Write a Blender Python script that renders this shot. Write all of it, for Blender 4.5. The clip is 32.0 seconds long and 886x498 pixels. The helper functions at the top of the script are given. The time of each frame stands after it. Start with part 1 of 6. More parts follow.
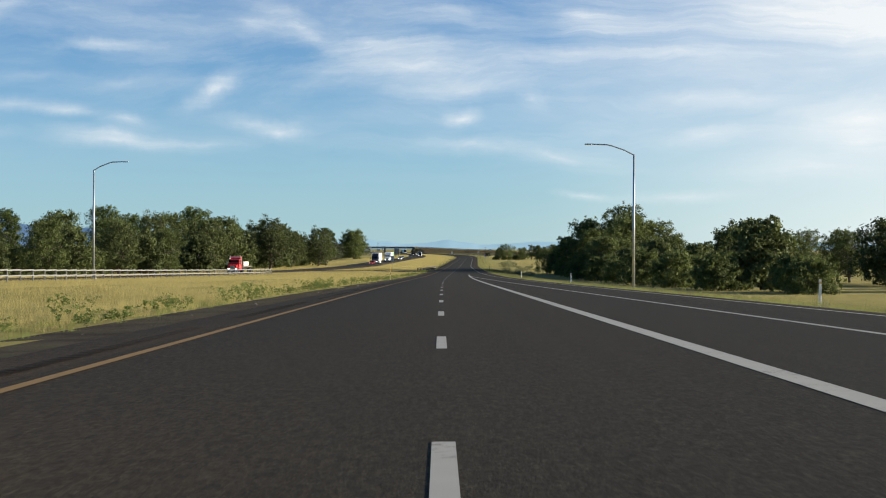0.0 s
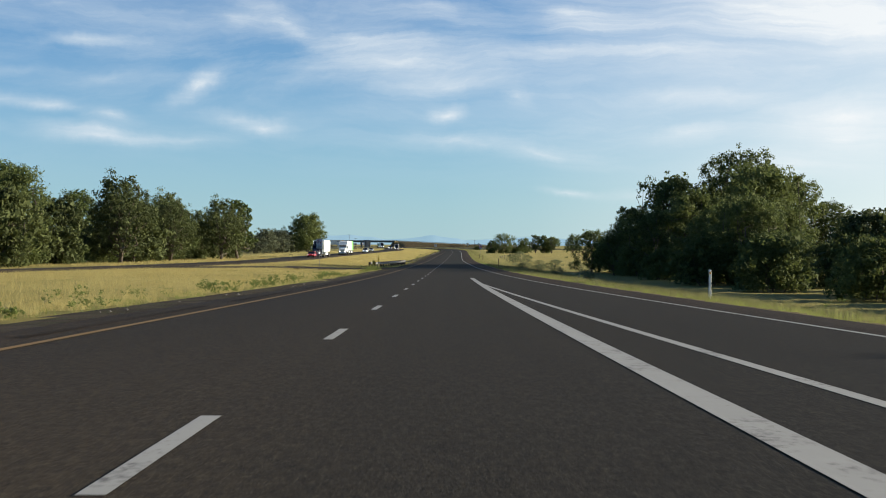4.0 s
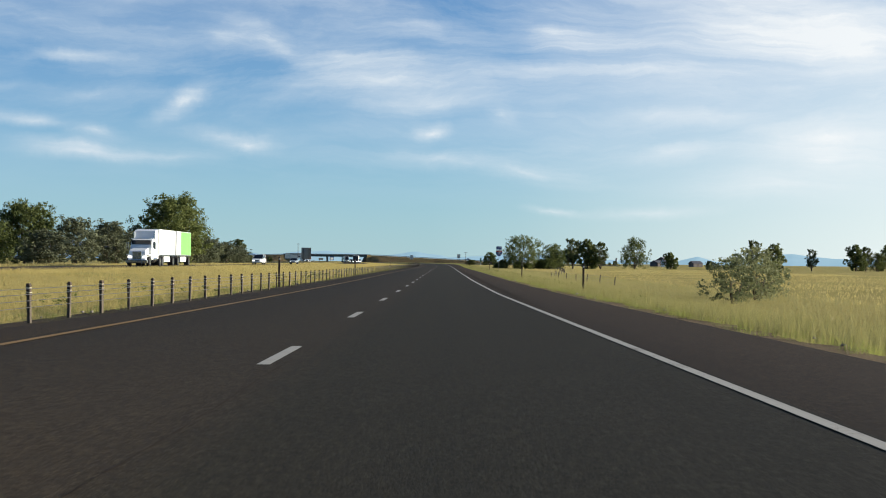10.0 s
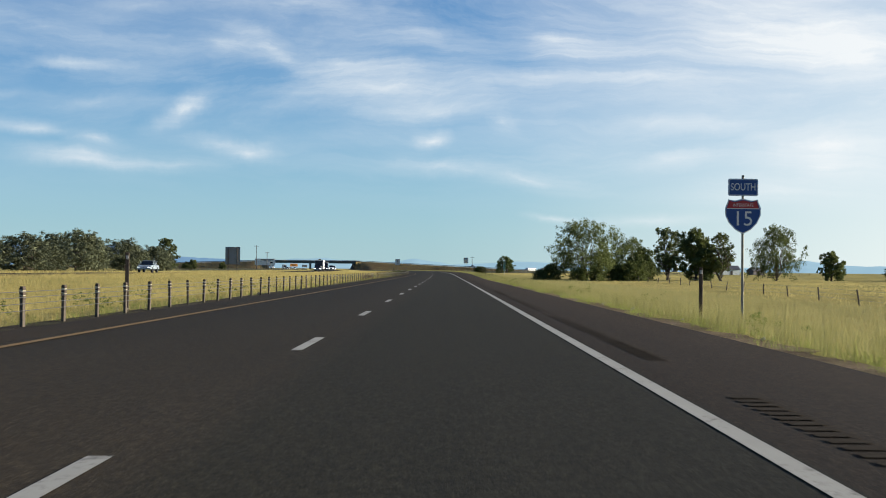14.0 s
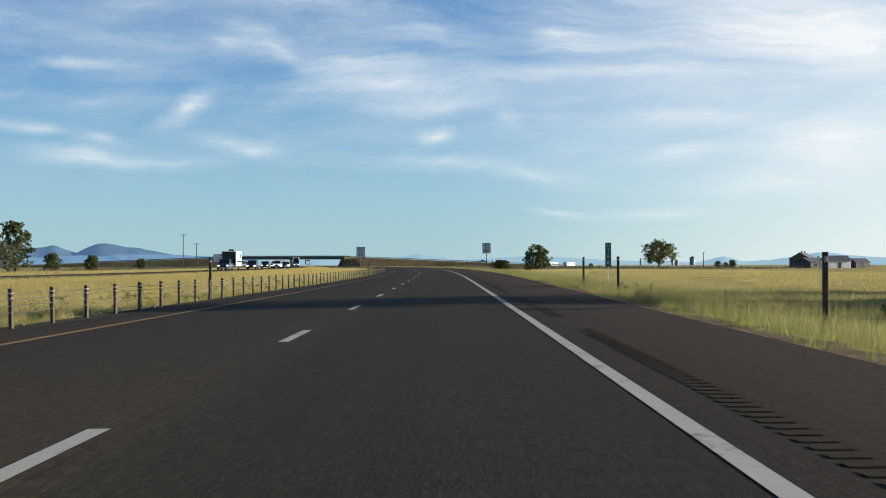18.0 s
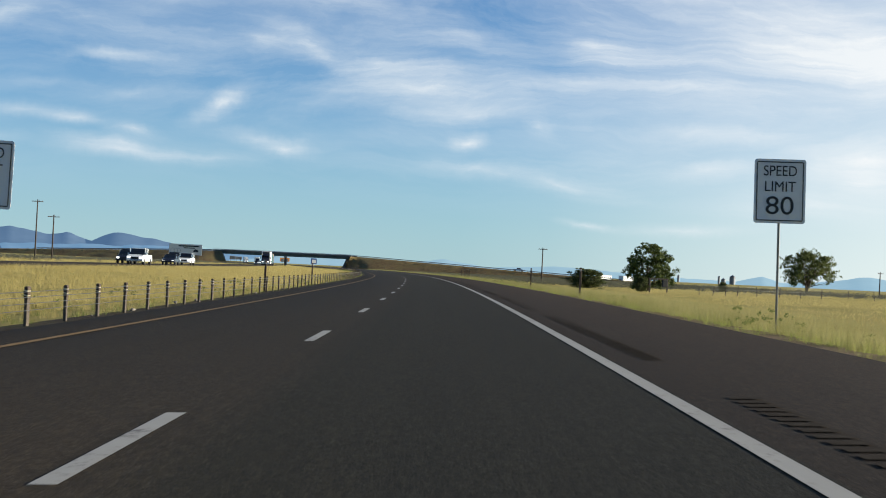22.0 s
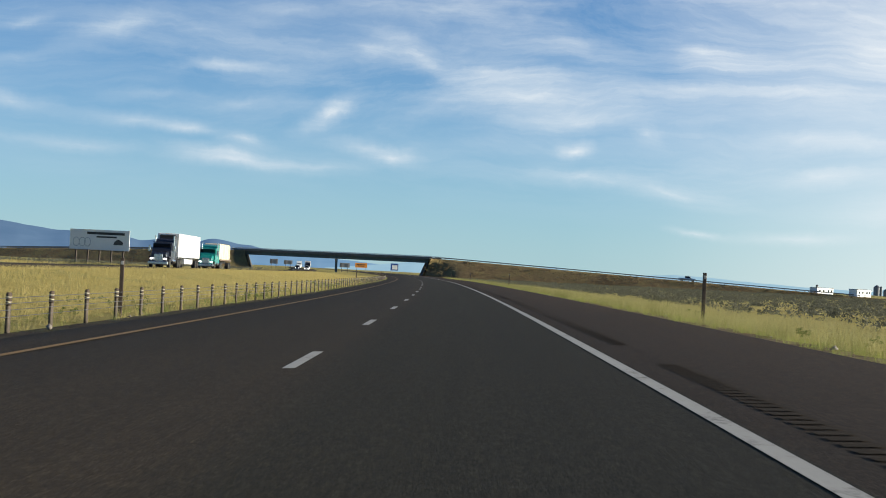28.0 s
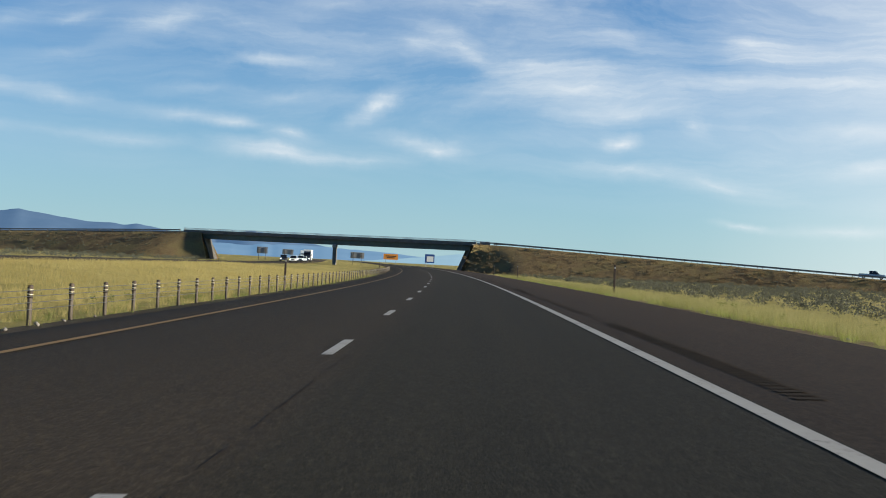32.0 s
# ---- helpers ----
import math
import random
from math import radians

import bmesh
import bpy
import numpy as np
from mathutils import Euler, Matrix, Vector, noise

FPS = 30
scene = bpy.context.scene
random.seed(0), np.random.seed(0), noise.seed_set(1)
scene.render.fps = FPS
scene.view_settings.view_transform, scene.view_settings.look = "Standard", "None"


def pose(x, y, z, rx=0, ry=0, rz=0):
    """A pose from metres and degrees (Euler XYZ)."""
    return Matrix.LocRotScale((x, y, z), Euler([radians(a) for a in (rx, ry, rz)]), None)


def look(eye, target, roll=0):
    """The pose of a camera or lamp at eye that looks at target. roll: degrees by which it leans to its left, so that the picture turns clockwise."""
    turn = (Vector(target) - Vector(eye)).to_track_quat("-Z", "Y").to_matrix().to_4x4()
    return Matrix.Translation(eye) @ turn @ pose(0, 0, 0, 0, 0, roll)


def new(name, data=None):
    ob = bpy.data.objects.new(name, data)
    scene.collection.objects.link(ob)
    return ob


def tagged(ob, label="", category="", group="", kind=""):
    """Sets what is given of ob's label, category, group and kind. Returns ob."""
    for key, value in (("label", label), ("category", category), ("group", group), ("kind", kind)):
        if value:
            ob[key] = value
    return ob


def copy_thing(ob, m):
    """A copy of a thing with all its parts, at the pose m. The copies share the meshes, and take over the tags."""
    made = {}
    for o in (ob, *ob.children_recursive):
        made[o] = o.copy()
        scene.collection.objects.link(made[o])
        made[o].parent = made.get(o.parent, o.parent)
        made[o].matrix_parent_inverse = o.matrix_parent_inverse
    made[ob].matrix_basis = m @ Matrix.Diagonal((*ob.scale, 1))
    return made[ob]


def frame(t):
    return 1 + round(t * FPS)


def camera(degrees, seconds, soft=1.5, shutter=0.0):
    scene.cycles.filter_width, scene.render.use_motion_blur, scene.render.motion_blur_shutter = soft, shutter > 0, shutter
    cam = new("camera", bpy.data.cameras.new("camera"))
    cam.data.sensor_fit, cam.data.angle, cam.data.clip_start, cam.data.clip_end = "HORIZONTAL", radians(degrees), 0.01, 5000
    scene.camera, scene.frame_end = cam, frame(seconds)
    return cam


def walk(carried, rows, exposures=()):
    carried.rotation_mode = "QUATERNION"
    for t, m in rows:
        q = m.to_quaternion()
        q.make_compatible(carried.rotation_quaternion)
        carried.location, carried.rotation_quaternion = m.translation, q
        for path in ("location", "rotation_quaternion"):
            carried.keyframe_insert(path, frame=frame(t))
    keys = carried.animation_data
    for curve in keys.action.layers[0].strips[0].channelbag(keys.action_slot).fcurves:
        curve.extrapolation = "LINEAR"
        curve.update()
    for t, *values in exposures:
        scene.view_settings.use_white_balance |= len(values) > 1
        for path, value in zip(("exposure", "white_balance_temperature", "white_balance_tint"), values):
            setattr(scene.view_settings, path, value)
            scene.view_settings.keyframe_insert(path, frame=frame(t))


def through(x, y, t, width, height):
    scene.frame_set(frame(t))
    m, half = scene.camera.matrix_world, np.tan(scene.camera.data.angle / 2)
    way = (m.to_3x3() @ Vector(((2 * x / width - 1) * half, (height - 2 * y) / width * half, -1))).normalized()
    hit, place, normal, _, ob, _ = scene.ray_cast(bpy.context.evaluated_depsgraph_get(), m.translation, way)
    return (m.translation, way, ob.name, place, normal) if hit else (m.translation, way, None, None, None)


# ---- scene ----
cam = camera(37.5, 32.0, soft=1.0, shutter=0.045)
# ---- the road's line: stations in metres, headings in degrees to the left, slopes and banks in degrees ----
STEP = 2.0
KNOTS = np.arange(-200.0, 5401.0, 100.0)
HEAD = [1.59, 1.59, 1.60, 1.33, 0.70, 0.32, -0.10, 0.09, -0.08, 0.14, 0.50, 1.88, 3.34, 5.45, 6.74, 7.64, 9.04, 10.34, 11.44, 12.24, 12.84, 13.14]
SLOPE = [-1.01, -1.01, -1.01, -1.08, -0.95, -0.47, -0.22, 0.02, -0.05, -0.00, 0.05, 0.02, -0.04, -0.06, -0.02, -0.09, 0.00, 0.00, 0.00, 0.00]
BANK = [0.26, 0.26, 0.25, 0.08, 0.16, 0.01, 0.26, 0.06, 0.11, 0.00, 2.14, 2.36, 2.11, 2.34, 2.21, 2.52, 2.30, 2.30, 2.20, 1.50, 0.50, 0.00]
STATIONS = np.arange(-200.0, 5400.1, STEP)


def eased(values):
    """One value for each station, eased over 80 m."""
    v = np.interp(STATIONS, KNOTS[:len(values)], values)
    w = np.hanning(41)
    return np.convolve(np.pad(v, 20, mode="edge"), w / w.sum(), mode="valid")


ROAD_HEAD, ROAD_SLOPE, ROAD_BANK = np.radians(eased(HEAD)), np.radians(eased(SLOPE)), np.radians(eased(BANK))
ROAD_X = np.concatenate([[0], np.cumsum(-np.sin(ROAD_HEAD[:-1]) * STEP)])
ROAD_Y = np.concatenate([[0], np.cumsum(np.cos(ROAD_HEAD[:-1]) * STEP)])
ROAD_Z = np.concatenate([[0], np.cumsum(np.tan(ROAD_SLOPE[:-1]) * STEP)])
for line in (ROAD_X, ROAD_Y, ROAD_Z):
    line -= np.interp(0.0, STATIONS, line)


def at(s, off=0.0, up=0.0):
    """The place on the road's banked plane at station s, off metres to the right of the dashed line."""
    x, y, z, h, b = (np.interp(s, STATIONS, a) for a in (ROAD_X, ROAD_Y, ROAD_Z, ROAD_HEAD, ROAD_BANK))
    return np.array([x + off * np.cos(h), y + off * np.sin(h), z + off * np.tan(b) + up])


def heading(s):
    return float(np.degrees(np.interp(s, STATIONS, ROAD_HEAD)))

PATH = [
    (0.0, 0.01, -1.32, 1.038, -0.09, -0.21, 1.44),
    (0.5, -0.34, 18.45, 0.688, -0.29, -0.04, 1.44),
    (1.0, -0.64, 38.23, 0.333, -0.27, 0.07, 1.40),
    (1.5, -0.96, 57.87, -0.024, -0.32, 0.13, 1.20),
    (2.0, -1.25, 77.44, -0.385, -0.36, -0.01, 1.01),
    (2.5, -1.46, 97.07, -0.751, -0.28, -0.28, 0.86),
    (3.0, -1.66, 116.71, -1.115, -0.20, -0.23, 0.71),
    (3.5, -1.92, 136.36, -1.474, -0.29, -0.23, 0.76),
    (4.0, -2.16, 156.02, -1.823, -0.24, -0.34, 0.77),
    (4.5, -2.37, 175.69, -2.165, -0.21, -0.40, 0.82),
    (5.0, -2.54, 195.37, -2.496, -0.14, -0.51, 0.85),
    (5.5, -2.71, 215.05, -2.810, -0.11, -0.57, 0.89),
    (6.0, -2.84, 234.74, -3.098, 0.01, -0.62, 0.96),
    (6.5, -3.10, 254.45, -3.353, 0.08, -0.60, 0.89),
    (7.0, -3.31, 274.14, -3.576, 0.12, -0.47, 0.74),
    (7.5, -3.44, 293.79, -3.767, 0.31, -0.36, 0.56),
    (8.0, -3.52, 313.40, -3.929, 0.44, -0.34, 0.48),
    (8.5, -3.55, 332.88, -4.069, 0.35, -0.24, 0.43),
    (9.0, -3.56, 352.65, -4.194, 0.44, -0.60, 0.34),
    (9.5, -3.59, 372.42, -4.301, 0.47, -0.56, 0.22),
    (10.0, -3.59, 392.19, -4.392, 0.55, -0.63, 0.07),
    (10.5, -3.58, 411.97, -4.467, 0.46, -0.45, 0.19),
    (11.0, -3.57, 431.57, -4.527, 0.39, -0.34, 0.17),
    (11.5, -3.53, 450.52, -4.569, 0.62, 0.06, 0.16),
    (12.0, -3.52, 469.49, -4.596, 0.65, 0.12, 0.24),
    (12.5, -3.57, 489.07, -4.608, 0.83, -0.22, 0.30),
    (13.0, -3.63, 508.80, -4.609, 0.90, -0.55, 0.21),
    (13.5, -3.62, 528.35, -4.608, 0.89, -0.32, 0.19),
    (14.0, -3.64, 547.88, -4.609, 0.88, -0.58, 0.10),
    (14.5, -3.56, 567.51, -4.616, 0.91, -0.57, 0.06),
    (15.0, -3.53, 587.22, -4.627, 0.80, -0.64, 0.05),
    (15.5, -3.45, 606.97, -4.641, 0.81, -0.41, 0.10),
    (16.0, -3.41, 626.72, -4.656, 0.77, -0.40, 0.10),
    (16.5, -3.35, 646.42, -4.667, 0.75, -0.23, 0.16),
    (17.0, -3.31, 666.05, -4.676, 0.75, -0.16, 0.26),
    (17.5, -3.32, 685.54, -4.680, 0.69, 0.16, 0.32),
    (18.0, -3.35, 705.22, -4.675, 0.69, 0.05, 0.34),
    (18.5, -3.43, 724.99, -4.660, 0.90, -0.37, 0.46),
    (19.0, -3.55, 744.77, -4.639, 1.06, -1.18, 0.51),
    (19.5, -3.72, 764.55, -4.615, 0.97, -1.80, 0.63),
    (20.0, -3.92, 784.15, -4.590, 0.91, -2.26, 0.73),
    (20.5, -4.18, 803.76, -4.568, 0.95, -2.62, 0.91),
    (21.0, -4.52, 823.38, -4.553, 1.01, -3.12, 1.05),
    (21.5, -4.83, 843.05, -4.537, 0.95, -2.86, 1.25),
    (22.0, -5.26, 862.72, -4.524, 0.93, -2.72, 1.45),
    (22.5, -5.80, 882.30, -4.514, 0.94, -2.80, 1.83),
    (23.0, -6.43, 901.88, -4.508, 0.97, -2.98, 2.13),
    (23.5, -7.18, 921.54, -4.507, 0.96, -3.07, 2.44),
    (24.0, -8.02, 941.24, -4.509, 0.98, -3.13, 2.50),
    (24.5, -8.78, 961.00, -4.509, 0.84, -2.65, 2.60),
    (25.0, -9.65, 980.75, -4.513, 0.76, -2.41, 2.96),
    (25.5, -10.77, 1000.43, -4.525, 0.84, -2.44, 3.47),
    (26.0, -12.05, 1020.05, -4.541, 0.89, -2.59, 3.94),
    (26.5, -13.44, 1039.64, -4.557, 0.95, -2.68, 4.47),
    (27.0, -14.95, 1059.20, -4.572, 0.98, -2.85, 4.98),
    (27.5, -16.61, 1078.75, -4.591, 1.05, -2.87, 5.51),
    (28.0, -18.39, 1098.30, -4.609, 1.07, -2.84, 6.14),
    (28.5, -20.38, 1117.82, -4.633, 0.94, -3.14, 6.22),
    (29.0, -22.47, 1137.40, -4.654, 0.90, -3.45, 6.39),
    (29.5, -24.52, 1157.07, -4.667, 1.04, -2.91, 6.30),
    (30.0, -26.65, 1176.74, -4.678, 0.95, -2.80, 6.39),
    (30.5, -28.82, 1196.28, -4.685, 0.94, -2.60, 6.71),
    (31.0, -31.10, 1215.76, -4.692, 0.93, -2.33, 6.97),
    (31.5, -33.63, 1235.34, -4.709, 0.88, -2.82, 7.66),
    (32.0, -36.22, 1254.94, -4.730, 0.68, -2.86, 8.13),
]
walk(cam, [(t, pose(x, y, z, 90 + p, r, h)) for t, x, y, z, p, r, h in PATH], exposures=[(0.0, 1.05), (32.0, 1.05)])
scene.view_settings.exposure = 0.0

# ---- light: low sun from the right, blue sky with thin streaks of high cloud ----
SUN_TURN, SUN_HIGH = 86.0, 13.5
sun = new("sun", bpy.data.lights.new("sun", "SUN"))
sun.data.energy, sun.data.angle, sun.data.color = 5.0, radians(0.6), (0.97, 0.905, 0.745)
sun.matrix_world = look((math.sin(radians(SUN_TURN)) * math.cos(radians(SUN_HIGH)) * 900, math.cos(radians(SUN_TURN)) * math.cos(radians(SUN_HIGH)) * 900, math.sin(radians(SUN_HIGH)) * 900), (0, 0, 0))


class Tree:
    """A small helper for node trees: node() adds a node and sets its inputs by name or number."""

    def __init__(self, tree):
        self.tree = tree
        tree.nodes.clear()

    def node(self, kind, inputs=None, operation="", use_clamp=False, data_type="", blend_type="", vector_type="", gradient_type=""):
        n = self.tree.nodes.new(kind)
        if operation:
            n.operation = operation
        if use_clamp:
            n.use_clamp = True
        if data_type:
            n.data_type, n.blend_type = data_type, blend_type
        if vector_type:
            n.vector_type = vector_type
        if gradient_type:
            n.gradient_type = gradient_type
        for k, v in (inputs or {}).items():
            if isinstance(v, bpy.types.NodeSocket):
                self.tree.links.new(v, n.inputs[k])
            else:
                n.inputs[k].default_value = v
        return n

    def math(self, op, a, b=0.0, c=0.0, clamp=False):
        n = self.node("ShaderNodeMath", {0: a, 1: b, 2: c}, operation=op, use_clamp=clamp)
        return n.outputs[0]

    def mix(self, fac, a, b, blend="MIX"):
        n = self.node("ShaderNodeMix", {0: fac, 6: a, 7: b}, data_type="RGBA", blend_type=blend)
        return n.outputs[2]

    def ramp(self, fac, stops):
        n = self.node("ShaderNodeValToRGB", {0: fac})
        e = n.color_ramp.elements
        while len(e) < len(stops):
            e.new(0.5)
        for el, (p, c) in zip(e, stops):
            el.position, el.color = p, (*c, 1) if len(c) == 3 else c
        return n.outputs[0]

    def noise(self, vec, scale, detail=4.0, rough=0.55, dist=0.0):
        return self.node("ShaderNodeTexNoise", {"Vector": vec, "Scale": scale, "Detail": detail, "Roughness": rough, "Distortion": dist}).outputs[0]


# wisps of cloud: tangent of the turn to the right, tangent of the height, half length, half width, tilt in degrees, strength
WISPS = [(0.248, 0.188, 0.139, 0.056, -8, 0.75), (0.312, 0.164, 0.077, 0.038, -6, 0.5), (0.166, 0.144, 0.191, 0.023, -4, 0.48), (-0.142, 0.165, 0.06, 0.017, -21, 0.75), (-0.079, 0.156, 0.076, 0.02, -4, 0.57), (-0.053, 0.136, 0.076, 0.013, 2, 0.52), (-0.177, 0.169, 0.033, 0.008, -13, 0.46), (-0.198, 0.121, 0.042, 0.016, 34, 0.93), (-0.17, 0.096, 0.049, 0.012, -10, 0.57), (-0.143, 0.089, 0.041, 0.011, -5, 0.57), (-0.32, 0.105, 0.037, 0.008, -3, 0.52), (-0.27, 0.097, 0.04, 0.01, -7, 0.75), (-0.275, 0.085, 0.104, 0.009, -8, 0.46), (-0.283, 0.155, 0.059, 0.009, -1, 0.63), (-0.278, 0.126, 0.088, 0.009, 4, 0.32), (-0.014, 0.099, 0.029, 0.011, 11, 0.69)]
WISPS_LOW = [(-0.009, 0.08, 0.076, 0.013, -3, 0.45), (0.059, 0.071, 0.08, 0.013, -7, 0.5), (0.047, 0.112, 0.021, 0.011, -12, 0.4), (0.29, 0.098, 0.094, 0.028, 5, 0.95), (0.284, 0.081, 0.091, 0.02, 3, 0.6), (0.178, 0.086, 0.065, 0.013, 6, 0.35), (0.077, 0.04, 0.037, 0.006, -3, 0.6), (0.156, 0.04, 0.094, 0.009, 2, 0.5), (0.254, 0.061, 0.132, 0.024, 2, 0.4), (-0.206, 0.079, 0.067, 0.008, 3, 0.3), (-0.027, 0.175, 0.1, 0.027, -4, 0.35), (0.086, 0.175, 0.068, 0.027, -17, 0.35), (-0.009, 0.121, 0.076, 0.013, 4, 0.25), (0.167, 0.113, 0.102, 0.016, -1, 0.35)]
WISPS_LEFT = [(-0.446, 0.189, 0.035, 0.008, 8, 0.5), (-0.382, 0.182, 0.072, 0.015, 19, 0.5), (-0.46, 0.124, 0.053, 0.015, -9, 0.6), (-0.365, 0.111, 0.108, 0.01, -4, 0.55), (-0.418, 0.093, 0.106, 0.009, -3, 0.55), (-0.276, 0.081, 0.099, 0.011, -5, 0.55), (-0.508, 0.13, 0.053, 0.013, -5, 0.5), (-0.53, 0.095, 0.072, 0.011, -1, 0.45), (-0.513, 0.183, 0.069, 0.017, 9, 0.35), (-0.349, 0.13, 0.078, 0.009, 0, 0.25), (-0.242, 0.198, 0.064, 0.012, 2, 0.3), (-0.457, 0.158, 0.084, 0.011, 4, 0.25)]
world = bpy.data.worlds.new("sky")
scene.world = world
world.use_nodes = True
w = Tree(world.node_tree)
sky = w.node("ShaderNodeTexSky")
sky.sky_type, sky.sun_disc, sky.sun_elevation, sky.sun_rotation = "NISHITA", False, radians(SUN_HIGH), radians(SUN_TURN)
sky.altitude, sky.air_density, sky.dust_density, sky.ozone_density = 1300.0, 1.0, 0.3, 2.0
way = w.node("ShaderNodeTexCoord").outputs["Generated"]
axis = w.node("ShaderNodeSeparateXYZ", {0: way})
flat = w.math("MAXIMUM", axis.outputs[1], 0.02)
u, v = w.math("DIVIDE", axis.outputs[0], flat), w.math("DIVIDE", axis.outputs[2], flat)
plane = w.node("ShaderNodeCombineXYZ", {0: u, 1: v, 2: 0.0}).outputs[0]
wave = w.node("ShaderNodeTexNoise", {"Vector": plane, "Scale": 7.0, "Detail": 6.0, "Roughness": 0.62})
bent = w.node("ShaderNodeVectorMath", {0: wave.outputs[1], 1: (0.5, 0.5, 0.5)}, operation="SUBTRACT").outputs[0]
bent = w.node("ShaderNodeVectorMath", {0: bent, 1: (0.09, 0.032, 0.0)}, operation="MULTIPLY").outputs[0]
bent = w.node("ShaderNodeVectorMath", {0: plane, 1: bent}, operation="ADD").outputs[0]
total = None
for cu, cv, half, wide, tilt, power in WISPS + WISPS_LOW + WISPS_LEFT:
    local = w.node("ShaderNodeMapping", {"Vector": bent, "Location": (cu, cv, 0), "Rotation": (0, 0, radians(tilt)), "Scale": (half, wide, 1)}, vector_type="TEXTURE").outputs[0]
    ball = w.node("ShaderNodeTexGradient", {0: local}, gradient_type="QUADRATIC_SPHERE").outputs[0]
    total = w.math("MULTIPLY", ball, power) if total is None else w.math("MULTIPLY_ADD", ball, power, total)
combed = w.node("ShaderNodeMapping", {"Vector": bent, "Rotation": (0, 0, radians(8)), "Scale": (4.0, 42.0, 1)}).outputs[0]
fibre = w.noise(combed, 1.0, 8.0, 0.66, 0.9)
crossed = w.noise(w.node("ShaderNodeMapping", {"Vector": bent, "Rotation": (0, 0, radians(-38)), "Scale": (9.0, 46.0, 1)}).outputs[0], 1.0, 6.0, 0.6, 0.7)
veil = w.noise(w.node("ShaderNodeMapping", {"Vector": bent, "Rotation": (0, 0, radians(8)), "Scale": (2.6, 15.0, 1)}).outputs[0], 1.0, 7.0, 0.62, 0.6)
veil = w.math("MULTIPLY", w.math("SUBTRACT", veil, 0.40, clamp=True), w.math("MULTIPLY_ADD", u, 2.2, 2.2, clamp=False))
veil = w.math("MULTIPLY", veil, w.math("MULTIPLY_ADD", v, 11.0, -0.45, clamp=True))
comb = w.math("ADD", w.math("MULTIPLY_ADD", fibre, 1.9, -0.25), w.math("MULTIPLY_ADD", crossed, 0.8, -0.20))
cloud = w.math("MULTIPLY", w.math("ADD", total, veil), w.math("MAXIMUM", comb, 0.05))
cloud = w.math("MULTIPLY", cloud, 1.15, clamp=True)
ahead = w.math("MULTIPLY", w.math("MULTIPLY", w.math("SUBTRACT", axis.outputs[1], 0.3), 4.0, clamp=True), w.math("MULTIPLY", w.math("SUBTRACT", 0.62, axis.outputs[2]), 5.0, clamp=True))
cloud = w.math("MULTIPLY", w.math("MULTIPLY", cloud, 0.9), ahead)
white = w.mix(w.math("MULTIPLY_ADD", u, 0.9, 0.45, clamp=True), (7.0, 8.3, 9.4, 1), (12.0, 12.0, 11.8, 1))
tinted = w.mix(1.0, sky.outputs[0], w.mix(w.math("MULTIPLY_ADD", u, 2.2, 1.0, clamp=True), (0.54, 1.02, 1.52, 1), (0.66, 1.165, 1.68, 1)), "MULTIPLY")
low = w.math("POWER", w.math("SUBTRACT", 1.0, w.math("DIVIDE", w.math("MAXIMUM", axis.outputs[2], 0.0), 0.34), clamp=True), 2.2)
hazy = w.mix(w.math("MULTIPLY_ADD", low, 0.68, 0.02), tinted, (5.3, 7.5, 8.4, 1))
sunward = w.math("MULTIPLY", w.math("MULTIPLY_ADD", u, 2.2, -0.12, clamp=True), w.math("MULTIPLY", ahead, 0.8))
hazy = w.mix(sunward, hazy, (9.6, 10.4, 10.4, 1))
glare = w.math("MULTIPLY", w.math("MULTIPLY", low, ahead), w.math("MULTIPLY_ADD", u, 1.5, 0.02, clamp=True))
hazy = w.mix(w.math("MULTIPLY", glare, 0.55), hazy, (14.0, 13.8, 12.8, 1))
w.node("ShaderNodeOutputWorld", {0: w.node("ShaderNodeBackground", {0: w.mix(cloud, hazy, white), 1: 0.042}).outputs[0]})

# ---- materials ----
MATS = {}


def surface(name, rough=0.8, metal=0.0):
    """A new node material: its Tree, the Principled node and the place in metres."""
    m = bpy.data.materials.new(name)
    m.use_nodes = True
    t = Tree(m.node_tree)
    p = t.node("ShaderNodeBsdfPrincipled", {"Roughness": rough, "Metallic": metal})
    t.node("ShaderNodeOutputMaterial", {0: p.outputs[0]})
    MATS[name] = m
    return t, p, t.node("ShaderNodeNewGeometry").outputs["Position"]


def paint(name, colour, rough=0.5, metal=0.0, vary=0.25, scale=6.0, bump=0.0, dirt=None, gloss=0.5):
    """Painted or plain stuff with mottling at two scales."""
    t, p, pos = surface(name, rough, metal)
    p.inputs["Specular IOR Level"].default_value = gloss
    a, b = t.noise(pos, scale, 5), t.noise(pos, scale * 9, 3)
    mixed = t.math("MULTIPLY_ADD", b, 0.4, t.math("MULTIPLY", a, 0.6))
    low, high = [c * (1 - vary) for c in colour], [min(c * (1 + vary), 1) for c in colour]
    col = t.ramp(mixed, [(0.3, low), (0.7, high)])
    if dirt:
        col = t.mix(t.ramp(t.noise(pos, scale * 0.4, 6, 0.7), [(0.5, (0, 0, 0)), (0.72, (0.8, 0.8, 0.8))]), col, (*dirt, 1))
    t.tree.links.new(col, p.inputs["Base Color"])
    t.tree.links.new(t.math("MULTIPLY_ADD", b, 0.25, rough - 0.12), p.inputs["Roughness"])
    if bump:
        n = t.node("ShaderNodeBump", {"Height": b, "Strength": 0.5, "Distance": bump})
        t.tree.links.new(n.outputs[0], p.inputs["Normal"])
    return MATS[name]


